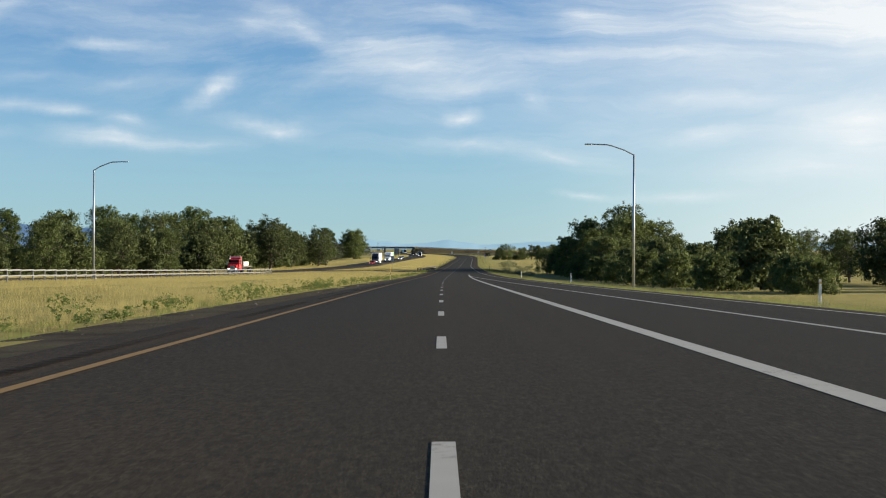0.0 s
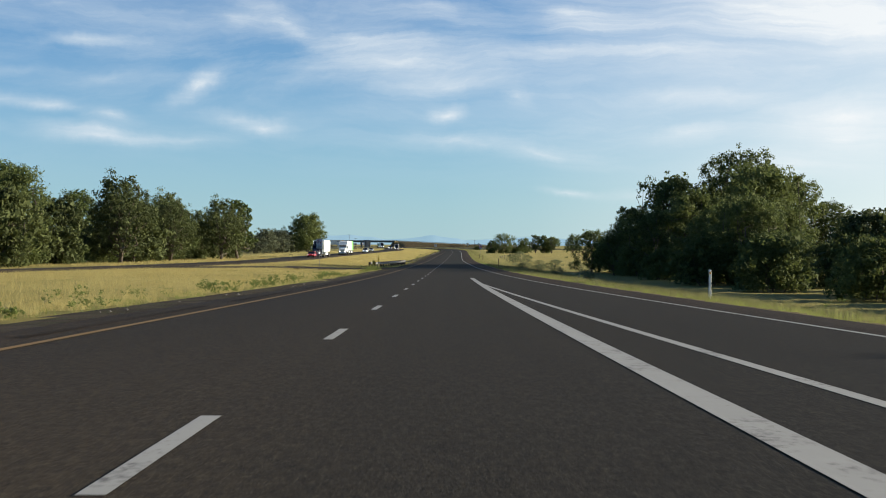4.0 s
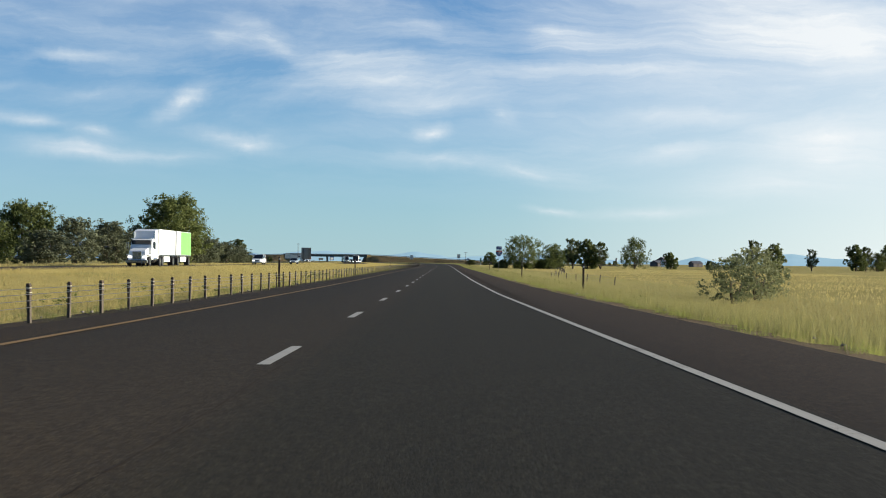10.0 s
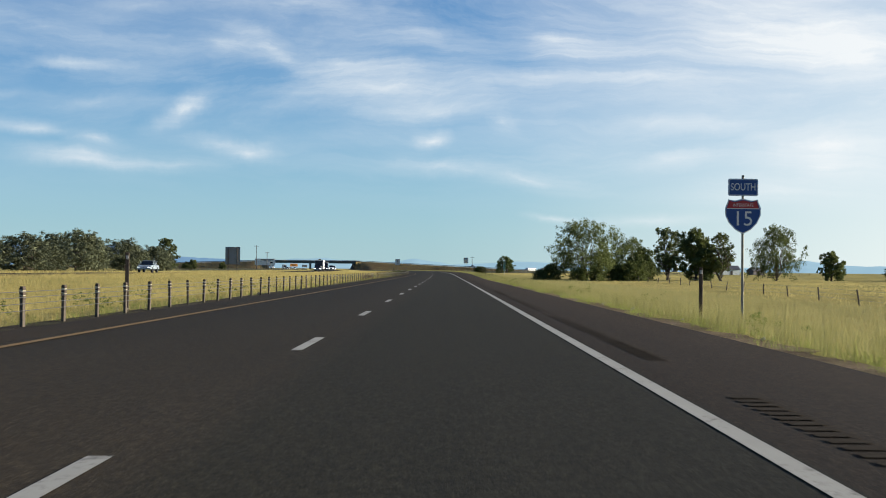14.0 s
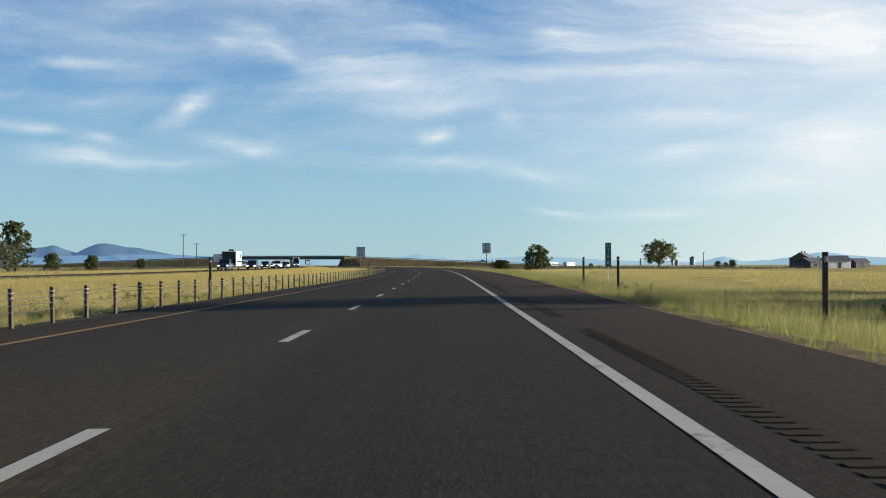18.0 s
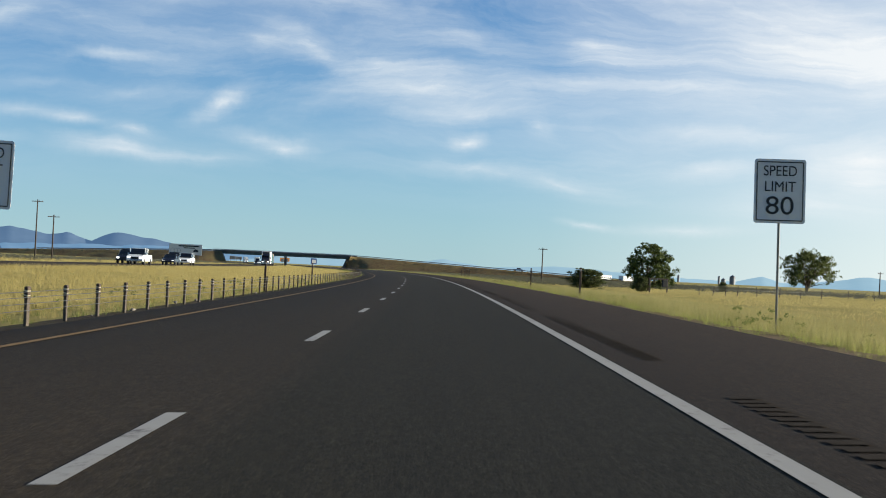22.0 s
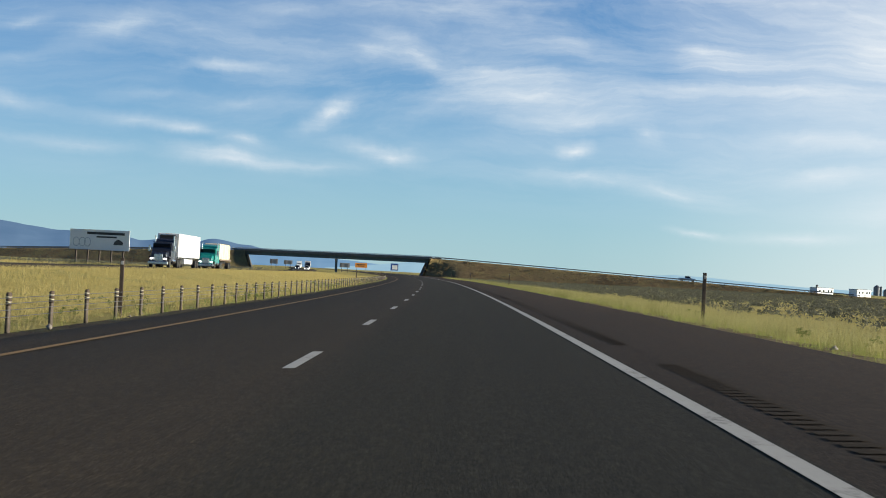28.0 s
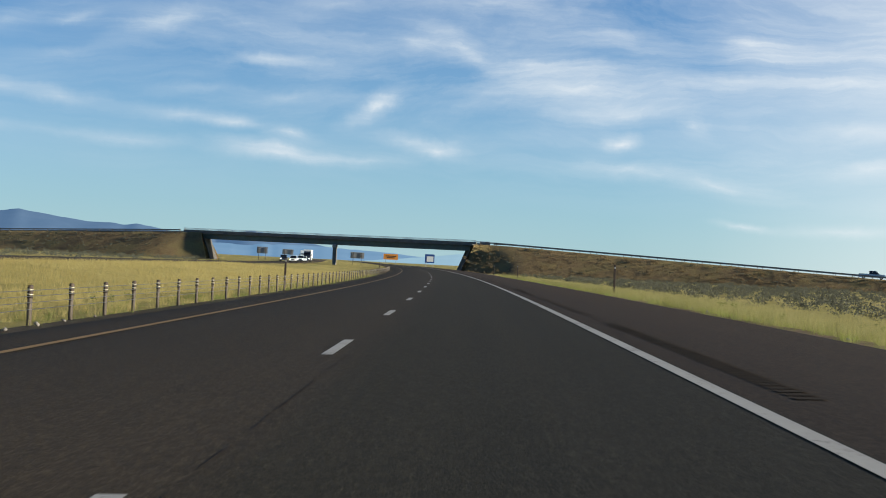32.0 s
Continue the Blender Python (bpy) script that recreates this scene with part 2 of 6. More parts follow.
def part(name, bm, material, parent=None, label="", smooth=False):
    """Links a bmesh, or a mesh, as one object under a thing or a part."""
    if isinstance(bm, bmesh.types.BMesh):
        me = bpy.data.meshes.new(name)
        bm.to_mesh(me)
        bm.free()
        me.materials.append(material)
        if smooth:
            me.shade_smooth()
    else:
        me = bm
    ob = new(name, me)
    ob.parent = parent
    return tagged(ob, label)


def thing(name, m, label, category, group="", kind=""):
    """An Empty at a thing's base."""
    ob = new(name)
    ob.matrix_world = m
    ob.empty_display_size = 0.2
    return tagged(ob, label, category, group, kind)


def raw(name, verts, faces, material, smooth=False):
    """A mesh from numpy arrays of places and of faces with one number of corners."""
    verts, faces = np.asarray(verts, np.float32), np.asarray(faces, np.int32)
    me = bpy.data.meshes.new(name)
    me.vertices.add(len(verts))
    me.vertices.foreach_set("co", verts.ravel())
    k = faces.shape[1]
    me.loops.add(faces.size)
    me.loops.foreach_set("vertex_index", faces.ravel())
    me.polygons.add(len(faces))
    me.polygons.foreach_set("loop_start", np.arange(0, faces.size, k, dtype=np.int32))
    me.update(calc_edges=True)
    if isinstance(material, bpy.types.Material):
        me.materials.append(material)
    if smooth:
        me.shade_smooth()
    return me


def grid_faces(rows, cols):
    i = np.arange((rows - 1) * (cols - 1))
    a = i // (cols - 1) * cols + i % (cols - 1)
    return np.stack([a, a + 1, a + cols + 1, a + cols], 1)


def box(bm, size, centre=(0, 0, 0), bevel=0.0, turn=None):
    """A box added to a bmesh, its edges bevelled."""
    m = Matrix.Translation(centre) @ (turn or Matrix()) @ Matrix.Diagonal((*size, 1))
    g = bmesh.ops.create_cube(bm, size=1.0, matrix=m)
    if bevel:
        edges = list({e for v in g["verts"] for e in v.link_edges})
        bmesh.ops.bevel(bm, geom=edges, offset=bevel, segments=1, affect="EDGES")
    return bm


def rod(bm, a, b, r1, r2=None, seg=10):
    """A tapered round rod from a to b."""
    a, b = Vector(a), Vector(b)
    d = b - a
    m = Matrix.Translation((a + b) / 2) @ d.to_track_quat("Z", "Y").to_matrix().to_4x4()
    bmesh.ops.create_cone(bm, cap_ends=True, segments=seg, radius1=r1, radius2=r1 if r2 is None else r2, depth=d.length, matrix=m)
    return bm


def asphalt(name, low, high, streak, grit, worn=0.0):
    """Worn asphalt: patches, wheel tracks along the lanes, dark pores and pale grit. worn: how much paler the old left lane is where the walk starts."""
    t, p, pos = surface(name, 0.9)
    p.inputs["Specular IOR Level"].default_value = 0.12
    p.inputs["Diffuse Roughness"].default_value = 1.0
    lane = t.node("ShaderNodeAttribute")
    lane.attribute_name = "lane"
    lane = lane.outputs["Vector"]
    axis = t.node("ShaderNodeSeparateXYZ", {0: lane})
    fine, patch, mid = t.noise(pos, 55, 3, 0.7), t.noise(pos, 0.35, 6, 0.65), t.noise(pos, 3.2, 5, 0.7)
    tracks = t.noise(t.node("ShaderNodeMapping", {"Vector": lane, "Scale": (1.5, 0.012, 1)}).outputs[0], 1.0, 5, 0.6)
    thin = t.noise(t.node("ShaderNodeMapping", {"Vector": lane, "Scale": (7.0, 0.05, 1)}).outputs[0], 1.0, 5, 0.6)
    scuff = t.noise(t.node("ShaderNodeMapping", {"Vector": lane, "Scale": (11.0, 0.6, 1)}).outputs[0], 1.0, 4, 0.6)
    col = t.ramp(t.math("MULTIPLY_ADD", mid, 0.5, t.math("MULTIPLY", patch, 0.5)), [(0.36, low), (0.62, high)])
    col = t.mix(t.ramp(tracks, [(0.38, (0, 0, 0)), (0.62, (0.8, 0.8, 0.8))]), col, (*streak, 1))
    col = t.mix(t.ramp(thin, [(0.46, (0, 0, 0)), (0.70, (0.6, 0.6, 0.6))]), col, [c * 0.72 for c in streak] + [1])
    # tyres polish two tracks in each lane, oil darkens the middle between them
    for middle, wide, amount, tone in ((-2.72, 0.30, 0.35, streak), (-0.95, 0.30, 0.35, streak), (0.92, 0.30, 0.4, streak), (2.72, 0.30, 0.4, streak), (1.83, 0.16, 0.35, [c * 0.8 for c in streak]), (1.40, 0.22, 0.3, [c * 1.15 for c in high]), (2.28, 0.22, 0.3, [c * 1.15 for c in high]), (0.30, 0.10, 0.5, [c * 0.75 for c in low])):
        near = t.math("SUBTRACT", 1.0, t.math("DIVIDE", t.math("ABSOLUTE", t.math("SUBTRACT", axis.outputs[0], middle)), wide * 1.6), clamp=True)
        col = t.mix(t.math("MULTIPLY", t.math("MULTIPLY", near, amount), t.math("MULTIPLY_ADD", thin, 1.6, 0.1)), col, [*tone, 1])
    if worn:
        old = t.math("MULTIPLY", t.math("MULTIPLY_ADD", axis.outputs[0], -0.10, 0.62, clamp=True), t.math("MULTIPLY_ADD", axis.outputs[1], -0.0010, 1.0, clamp=True))
        col = t.mix(t.math("MULTIPLY", old, worn), col, [c * 1.75 for c in high] + [1])
    col = t.mix(t.ramp(scuff, [(0.5, (0, 0, 0)), (0.72, (0.45, 0.45, 0.45))]), col, (*grit, 1))
    col = t.mix(t.ramp(t.noise(pos, 14, 4, 0.75), [(0.40, (0.9, 0.9, 0.9)), (0.55, (0, 0, 0))]), col, [c * 0.45 for c in low] + [1])
    col = t.mix(t.ramp(fine, [(0.36, (0.8, 0.8, 0.8)), (0.62, (0, 0, 0))]), col, [c * 0.4 for c in low] + [1])
    col = t.mix(t.ramp(t.noise(pos, 90, 2, 0.5), [(0.57, (0, 0, 0)), (0.68, (0.9, 0.9, 0.9))]), col, [c * 2.6 for c in grit] + [1])
    # coarse stones and hollows, a few centimetres across
    coarse = t.noise(t.node("ShaderNodeMapping", {"Vector": lane, "Scale": (26.0, 4.0, 1)}).outputs[0], 1.0, 5, 0.75)
    col = t.mix(t.ramp(coarse, [(0.40, (0.42, 0.42, 0.42)), (0.54, (0, 0, 0))]), col, [c * 0.45 for c in low] + [1])
    col = t.mix(t.ramp(coarse, [(0.52, (0, 0, 0)), (0.68, (0.36, 0.36, 0.36))]), col, [c * 1.5 for c in high] + [1])
    if worn:
        # the outer lane was laid later and is darker and greyer; the median shoulder is dusty
        wander = t.math("MULTIPLY_ADD", thin, 0.5, axis.outputs[0])
        outer = t.math("MULTIPLY", t.math("MULTIPLY_ADD", wander, 1.8, -0.7, clamp=True), t.math("MULTIPLY_ADD", axis.outputs[1], 0.004, -0.6, clamp=True))
        col = t.mix(outer, col, (0.74, 0.82, 0.80, 1), "MULTIPLY")
        col = t.mix(t.math("MULTIPLY_ADD", wander, -4.0, -14.4, clamp=True), col, (1.45, 1.30, 1.15, 1), "MULTIPLY")
    t.tree.links.new(col, p.inputs["Base Color"])
    n = t.node("ShaderNodeBump", {"Height": t.math("MULTIPLY_ADD", mid, 0.3, fine), "Strength": 0.75, "Distance": 0.012})
    t.tree.links.new(n.outputs[0], p.inputs["Normal"])


asphalt("asphalt", (0.03664, 0.02673, 0.01579), (0.05497, 0.04064, 0.02436), (0.02954, 0.02218, 0.01347), (0.05085, 0.03764, 0.02217), 0.6)
asphalt("shoulder_asphalt", (0.03834, 0.02247, 0.01217), (0.05588, 0.0333, 0.01814), (0.03176, 0.01946, 0.01089), (0.04819, 0.02921, 0.01626))


def marking(name, colour):
    """Road paint, worn through to the asphalt in specks."""
    t, p, pos = surface(name, 0.75)
    a, b = t.noise(pos, 14, 5, 0.7), t.noise(pos, 1.1, 4)
    worn = t.ramp(t.math("MULTIPLY_ADD", b, 0.5, t.math("MULTIPLY", a, 0.6)), [(0.60, (0, 0, 0)), (0.72, (0.85, 0.85, 0.85))])
    p.inputs["Specular IOR Level"].default_value = 0.2
    col = t.mix(t.noise(pos, 2.5, 3), [c * 0.82 for c in colour] + [1], [*colour, 1])
    t.tree.links.new(t.mix(worn, col, (0.07, 0.06, 0.055, 1)), p.inputs["Base Color"])


marking("line_white", (0.3784, 0.3564, 0.3124))
marking("line_yellow", (0.2542, 0.1517, 0.051))


def turf(name, stops, green, scale=0.08):
    """Dry ground cover: tone by patches, greener in places, fine straw grain."""
    t, p, pos = surface(name, 0.95)
    p.inputs["Specular IOR Level"].default_value = 0.06
    patch, mid, fine = t.noise(pos, scale, 5, 0.6), t.noise(pos, 0.9, 5, 0.65), t.noise(pos, 22, 3, 0.7)
    col = t.ramp(t.math("MULTIPLY_ADD", mid, 0.5, t.math("MULTIPLY", patch, 0.5)), stops)
    col = t.mix(t.ramp(t.noise(pos, scale * 2.3, 4), [(0.48, (0, 0, 0)), (0.66, (0.75, 0.75, 0.75))]), col, (*green, 1))
    col = t.mix(t.ramp(fine, [(0.3, (0.55, 0.55, 0.55)), (0.62, (0, 0, 0))]), col, [c * 0.4 for c in stops[0][1]] + [1])
    t.tree.links.new(col, p.inputs["Base Color"])
    n = t.node("ShaderNodeBump", {"Height": t.math("ADD", fine, mid), "Strength": 0.8, "Distance": 0.12})
    t.tree.links.new(n.outputs[0], p.inputs["Normal"])


turf("field", [(0.35, (0.2941, 0.2369, 0.07279)), (0.6, (0.4003, 0.3309, 0.1187))], (0.2614, 0.2369, 0.07912), 0.03)
turf("bank_brush", [(0.35, (0.1215, 0.0792, 0.0414)), (0.6, (0.243, 0.1755, 0.0855))], (0.225, 0.18, 0.0765), 0.06)
turf("verge_dirt", [(0.35, (0.046, 0.03565, 0.02645)), (0.62, (0.1092, 0.08395, 0.0598))], (0.08625, 0.08625, 0.04025), 0.4)
turf("gravel_dirt", [(0.35, (0.09963, 0.06998, 0.04355)), (0.62, (0.2989, 0.2187, 0.1361))], (0.1993, 0.1604, 0.08165), 0.5)


def foliage(name, dark, light, through=0.25, rough=0.75):
    """Leaves or blades: tone from piece to piece, some light through them."""
    t, p, pos = surface(name, rough)
    p.inputs["Specular IOR Level"].default_value = 0.2
    rnd = t.node("ShaderNodeNewGeometry").outputs["Random Per Island"]
    each = t.node("ShaderNodeObjectInfo").outputs["Random"]
    rnd = t.math("MULTIPLY_ADD", each, 0.55, t.math("MULTIPLY", rnd, 0.65))
    tone = t.math("MULTIPLY_ADD", t.noise(pos, 0.35, 3), 0.7, t.math("MULTIPLY", rnd, 0.4))
    col = t.ramp(tone, [(0.3, dark), (0.75, light)])
    t.tree.links.new(col, p.inputs["Base Color"])
    lit = t.node("ShaderNodeBsdfTranslucent", {0: col})
    both = t.node("ShaderNodeMixShader", {0: through, 1: p.outputs[0], 2: lit.outputs[0]})
    out = [n for n in t.tree.nodes if n.type == "OUTPUT_MATERIAL"][0]
    t.tree.links.new(both.outputs[0], out.inputs[0])


foliage("leaf_dark", (0.0383, 0.05376, 0.01613), (0.1322, 0.1523, 0.04659), 0.40)
foliage("leaf_olive", (0.02904, 0.03852, 0.01263), (0.1137, 0.1294, 0.04295), 0.30)
foliage("leaf_bright", (0.02507, 0.03938, 0.009549), (0.1074, 0.1343, 0.0346), 0.26)
foliage("shrub_leaf", (0.09, 0.105, 0.048), (0.24, 0.25, 0.125), 0.45)
foliage("leaf_grey", (0.0448, 0.0528, 0.03128), (0.1344, 0.1452, 0.0828), 0.25)
foliage("sage_leaf", (0.0656, 0.06724, 0.04576), (0.1443, 0.1412, 0.09963), 0.3)
foliage("brush_brown", (0.1445, 0.09775, 0.04675), (0.306, 0.2167, 0.1062), 0.45)
foliage("straw", (0.3309, 0.2606, 0.08501), (0.5129, 0.4219, 0.17), 0.6)
foliage("verge_straw", (0.1898, 0.1709, 0.0613), (0.3233, 0.2919, 0.1267), 0.55)
foliage("grass_green", (0.1534, 0.1509, 0.04781), (0.324, 0.3015, 0.1243), 0.55)
foliage("ramp_grass", (0.085, 0.09, 0.035), (0.25, 0.235, 0.10), 0.5)
foliage("grass_edge", (0.119, 0.1403, 0.034), (0.2805, 0.2975, 0.085), 0.6)
foliage("weed", (0.07225, 0.09775, 0.0255), (0.187, 0.2167, 0.0595), 0.5)
paint("bark", (0.085, 0.065, 0.048), 0.9, vary=0.5, scale=4, bump=0.05)
paint("rail_steel", (0.20, 0.185, 0.17), 0.6, 0.3, vary=0.25, scale=2, dirt=(0.13, 0.10, 0.08))
paint("galvanised", (0.45, 0.46, 0.47), 0.45, 0.8, vary=0.15, scale=3)
paint("sign_steel", (0.22, 0.20, 0.165), 0.55, 0.4, vary=0.25, scale=5, dirt=(0.14, 0.11, 0.08))
paint("post_brown", (0.070, 0.050, 0.037), 0.7, vary=0.35, scale=8, dirt=(0.10, 0.075, 0.055), gloss=0.2)
paint("post_steel", (0.085, 0.067, 0.050), 0.65, vary=0.4, scale=9, dirt=(0.12, 0.09, 0.065), gloss=0.25)
foliage("tumbleweed", (0.102, 0.0595, 0.0357), (0.2295, 0.1487, 0.0935), 0.3)
paint("band_paint", (0.46, 0.41, 0.28), 0.45, vary=0.2, scale=9)
paint("post_cream", (0.62, 0.50, 0.22), 0.5, vary=0.2, scale=6)
paint("post_white", (0.75, 0.74, 0.70), 0.5, vary=0.1)
paint("reflector_amber", (0.75, 0.33, 0.02), 0.3, vary=0.1)
paint("reflector_white", (0.30, 0.29, 0.27), 0.3, vary=0.05)
paint("fence_grey", (0.17, 0.16, 0.145), 0.85, vary=0.3, scale=7, bump=0.01)
paint("timber", (0.15, 0.115, 0.085), 0.9, vary=0.4, scale=7, bump=0.02)
paint("dark_timber", (0.055, 0.042, 0.034), 0.85, vary=0.4, scale=6, bump=0.02)
paint("concrete", (0.2992, 0.2816, 0.2552), 0.85, vary=0.22, scale=1.2, bump=0.01, dirt=(0.1672, 0.154, 0.1364))
paint("girder_paint", (0.095, 0.13, 0.125), 0.6, vary=0.2, scale=0.7, dirt=(0.10, 0.09, 0.075))
paint("sign_white", (0.66, 0.66, 0.64), 0.4, vary=0.05, scale=2)
paint("sign_black", (0.012, 0.012, 0.013), 0.45, vary=0.1)
paint("sign_blue", (0.012, 0.055, 0.22), 0.4, vary=0.1)
paint("sign_red", (0.42, 0.025, 0.025), 0.4, vary=0.1)
paint("sign_green", (0.01, 0.13, 0.075), 0.4, vary=0.12)
paint("sign_orange", (0.62, 0.23, 0.03), 0.45, vary=0.1)
paint("sign_yellow", (0.72, 0.45, 0.03), 0.45, vary=0.1)
paint("sign_back", (0.24, 0.24, 0.235), 0.6, 0.15, vary=0.2, scale=0.8)
paint("rubber", (0.014, 0.014, 0.015), 0.85, vary=0.3, scale=5)
paint("chrome", (0.62, 0.63, 0.65), 0.18, 1.0, vary=0.05)
paint("white_coat", (0.70, 0.70, 0.68), 0.35, vary=0.06, scale=0.6)
paint("red_coat", (0.40, 0.022, 0.020), 0.25, vary=0.12, scale=0.8)
paint("dark_coat", (0.018, 0.020, 0.030), 0.22, vary=0.2, scale=0.8)
paint("teal_coat", (0.012, 0.20, 0.17), 0.28, vary=0.12, scale=0.8)
paint("silver_coat", (0.36, 0.40, 0.43), 0.28, 0.5, vary=0.1, scale=0.8)
paint("green_panel", (0.16, 0.46, 0.10), 0.4, vary=0.2, scale=0.4)
paint("under_black", (0.016, 0.016, 0.017), 0.8, vary=0.3, scale=3)
paint("load_wrap", (0.62, 0.55, 0.42), 0.6, vary=0.2, scale=1.2, bump=0.03)
paint("roof_metal", (0.10, 0.095, 0.10), 0.5, 0.3, vary=0.15, scale=0.6)
paint("barn_wall", (0.09, 0.075, 0.075), 0.85, vary=0.3, scale=1.5, bump=0.02)
paint("silo_metal", (0.16, 0.17, 0.185), 0.5, 0.3, vary=0.12, scale=0.5)
paint("wire", (0.16, 0.16, 0.16), 0.5, 0.9, vary=0.1)
paint("rock", (0.20, 0.175, 0.15), 0.9, vary=0.4, scale=5, bump=0.03)
paint("weathered_concrete", (0.1496, 0.1408, 0.1276), 0.88, vary=0.25, scale=1.0, bump=0.01, dirt=(0.088, 0.0792, 0.06864))
# concrete of the sloped paving, toned much darker than the other concrete
paint("stained_concrete", (0.0748, 0.06864, 0.05984), 0.9, vary=0.3, scale=1.2)
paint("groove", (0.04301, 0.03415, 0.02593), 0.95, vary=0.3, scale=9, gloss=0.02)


def glass_dark():
    t, p, pos = surface("tinted_glass", 0.06)
    p.inputs["Base Color"].default_value = (0.012, 0.015, 0.018, 1)
    p.inputs["Specular IOR Level"].default_value = 0.7


glass_dark()
t, p, pos = surface("headlamp", 0.1)
p.inputs["Base Color"].default_value = (0.9, 0.9, 0.88, 1)
p.inputs["Emission Color"].default_value, p.inputs["Emission Strength"].default_value = (1.0, 0.97, 0.9, 1), 2.0


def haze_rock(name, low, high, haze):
    """Far mountain sides: ridges and gullies in two cool tones, with air haze painted over them as a steady glow."""
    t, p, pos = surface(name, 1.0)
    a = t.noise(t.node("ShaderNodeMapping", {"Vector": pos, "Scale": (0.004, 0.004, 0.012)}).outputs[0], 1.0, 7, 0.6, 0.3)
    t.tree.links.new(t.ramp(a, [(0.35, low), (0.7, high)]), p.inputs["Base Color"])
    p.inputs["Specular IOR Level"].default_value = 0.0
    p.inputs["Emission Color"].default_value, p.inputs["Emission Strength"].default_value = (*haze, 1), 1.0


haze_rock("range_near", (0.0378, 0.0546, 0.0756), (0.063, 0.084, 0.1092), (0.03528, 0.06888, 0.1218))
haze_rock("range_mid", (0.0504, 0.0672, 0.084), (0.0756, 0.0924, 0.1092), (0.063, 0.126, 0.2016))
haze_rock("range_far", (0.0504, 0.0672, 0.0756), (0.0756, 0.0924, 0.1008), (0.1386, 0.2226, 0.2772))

# ---- ground, roads and their markings ----
def smooth_step(s, a, b):
    f = np.clip((np.asarray(s, float) - a) / (b - a), 0, 1)
    return f * f * (3 - 2 * f)


def opp_off(s):
    """The middle of the oncoming carriageway, to the left of the dashed line."""
    return -50 + 17.5 * smooth_step(s, 210, 440)


def ramp_line(s):
    """The right edge line, which closes in past the entrance ramp."""
    return np.interp(s, [-120, 28, 140, 250, 288, 325, 362, 399, 440, 475], [11.4, 9.8, 8.6, 7.0, 6.35, 5.6, 5.1, 4.4, 3.78, 3.66])


def gore_line(s):
    """The middle of the broad line between the lane and the ramp."""
    return np.interp(s, [-20, 10, 50, 90, 125], [3.22, 3.30, 3.40, 3.50, 3.57])


def paved_right(s):
    return ramp_line(s) + np.interp(s, [0, 150, 240, 440, 690, 800, 1500], [0.9, 1.2, 2.2, 2.6, 2.75, 3.4, 3.5])


def ground_z(x, y):
    """Height of the ground."""
    s = np.interp(y, ROAD_Y, STATIONS)
    off = x - np.interp(y, ROAD_Y, ROAD_X)
    z, b = np.interp(s, STATIONS, ROAD_Z), np.interp(s, STATIONS, ROAD_BANK)
    wide = np.where(off > 0, paved_right(s) - 6.3, 0)
    o = np.where(off > 6, np.maximum(off - wide, 6.0), off)
    prof = np.interp(o, [-120, -62, -27, -20, -13, -9, -5.8, -5.2, 6.2, 7.2, 10.5, 15, 26, 70], [-0.5, -0.30, -0.10, 0.0, -0.22, -0.20, -0.075, -0.06, -0.06, -0.10, -0.46, -0.60, -0.45, -0.30])
    tilt = np.interp(o, [-110, -60, -25, -6, 7, 13, 30], [0, -9, -9, -6, 7, 4, 0])
    rise = np.interp(s, [330, 450, 900, 1050, 1250, 1400, 1560], [0, 0.42, 0.36, 0.45, 0.66, 0.5, 0.2]) * (smooth_step(off, -95, -42) - smooth_step(off, -25, -15))
    dip = -1.0 * smooth_step(off, paved_right(s) + 4, paved_right(s) + 15) * (1 - smooth_step(s, 375, 440))
    return z + prof + rise + dip + tilt * np.tan(b)


def place(s, off, up=0.0):
    """A place on the ground, off metres to the right of the dashed line at station s."""
    x, y, _ = at(s, off)
    return Vector((x, y, float(ground_z(x, y)) + up))


def stand(s, off, turn=0.0, up=0.0, size=1.0):
    """The pose of a thing on the ground, turned from the road's heading."""
    return Matrix.Translation(place(s, off, up)) @ Matrix.Rotation(radians(heading(s) + turn), 4, "Z") @ Matrix.Scale(size, 4)


OFFS = np.array(sorted({*(-np.geomspace(66, 4300, 24)), *np.arange(-62, -26, 4.0), -27, *np.arange(-25.5, -6, 1.5), -5.8, -5.2, 0, 6.2, 7.2, *np.arange(8, 28, 1.4), *np.geomspace(28, 4300, 28)}))
YS = np.concatenate([np.arange(-150, 1800, 5.0), np.geomspace(1800, 5400, 30)])
gx = np.interp(YS, ROAD_Y, ROAD_X)[:, None] + OFFS[None]
gy = np.broadcast_to(YS[:, None], gx.shape)
gz = ground_z(gx, gy)
rough = np.random.default_rng(3).normal(0, 0.05, gz.shape) * ((OFFS < -7) | (OFFS > 13))[None]
ground = new("ground", raw("ground", np.stack([gx, gy, gz + rough], -1).reshape(-1, 3), grid_faces(len(YS), len(OFFS)), MATS["field"], True))
tagged(ground, "flat open field of dry yellow grass beside the highway", "ground", kind="structure")


def ribbon(s0, s1, offs, ups, step=4.0, draped=False):
    """A strip along the road: offs are numbers, or functions of the station."""
    ss = np.linspace(s0, s1, max(2, int((s1 - s0) / step) + 1))
    cols = []
    for o, u in zip(offs, ups):
        ov = o(ss) if callable(o) else np.full(len(ss), o)
        v = np.array(at(ss, ov)).T
        v[:, 2] = (ground_z(v[:, 0], v[:, 1]) if draped else v[:, 2]) + u
        cols.append(v)
    return np.stack(cols, 1).reshape(-1, 3), grid_faces(len(ss), len(offs))


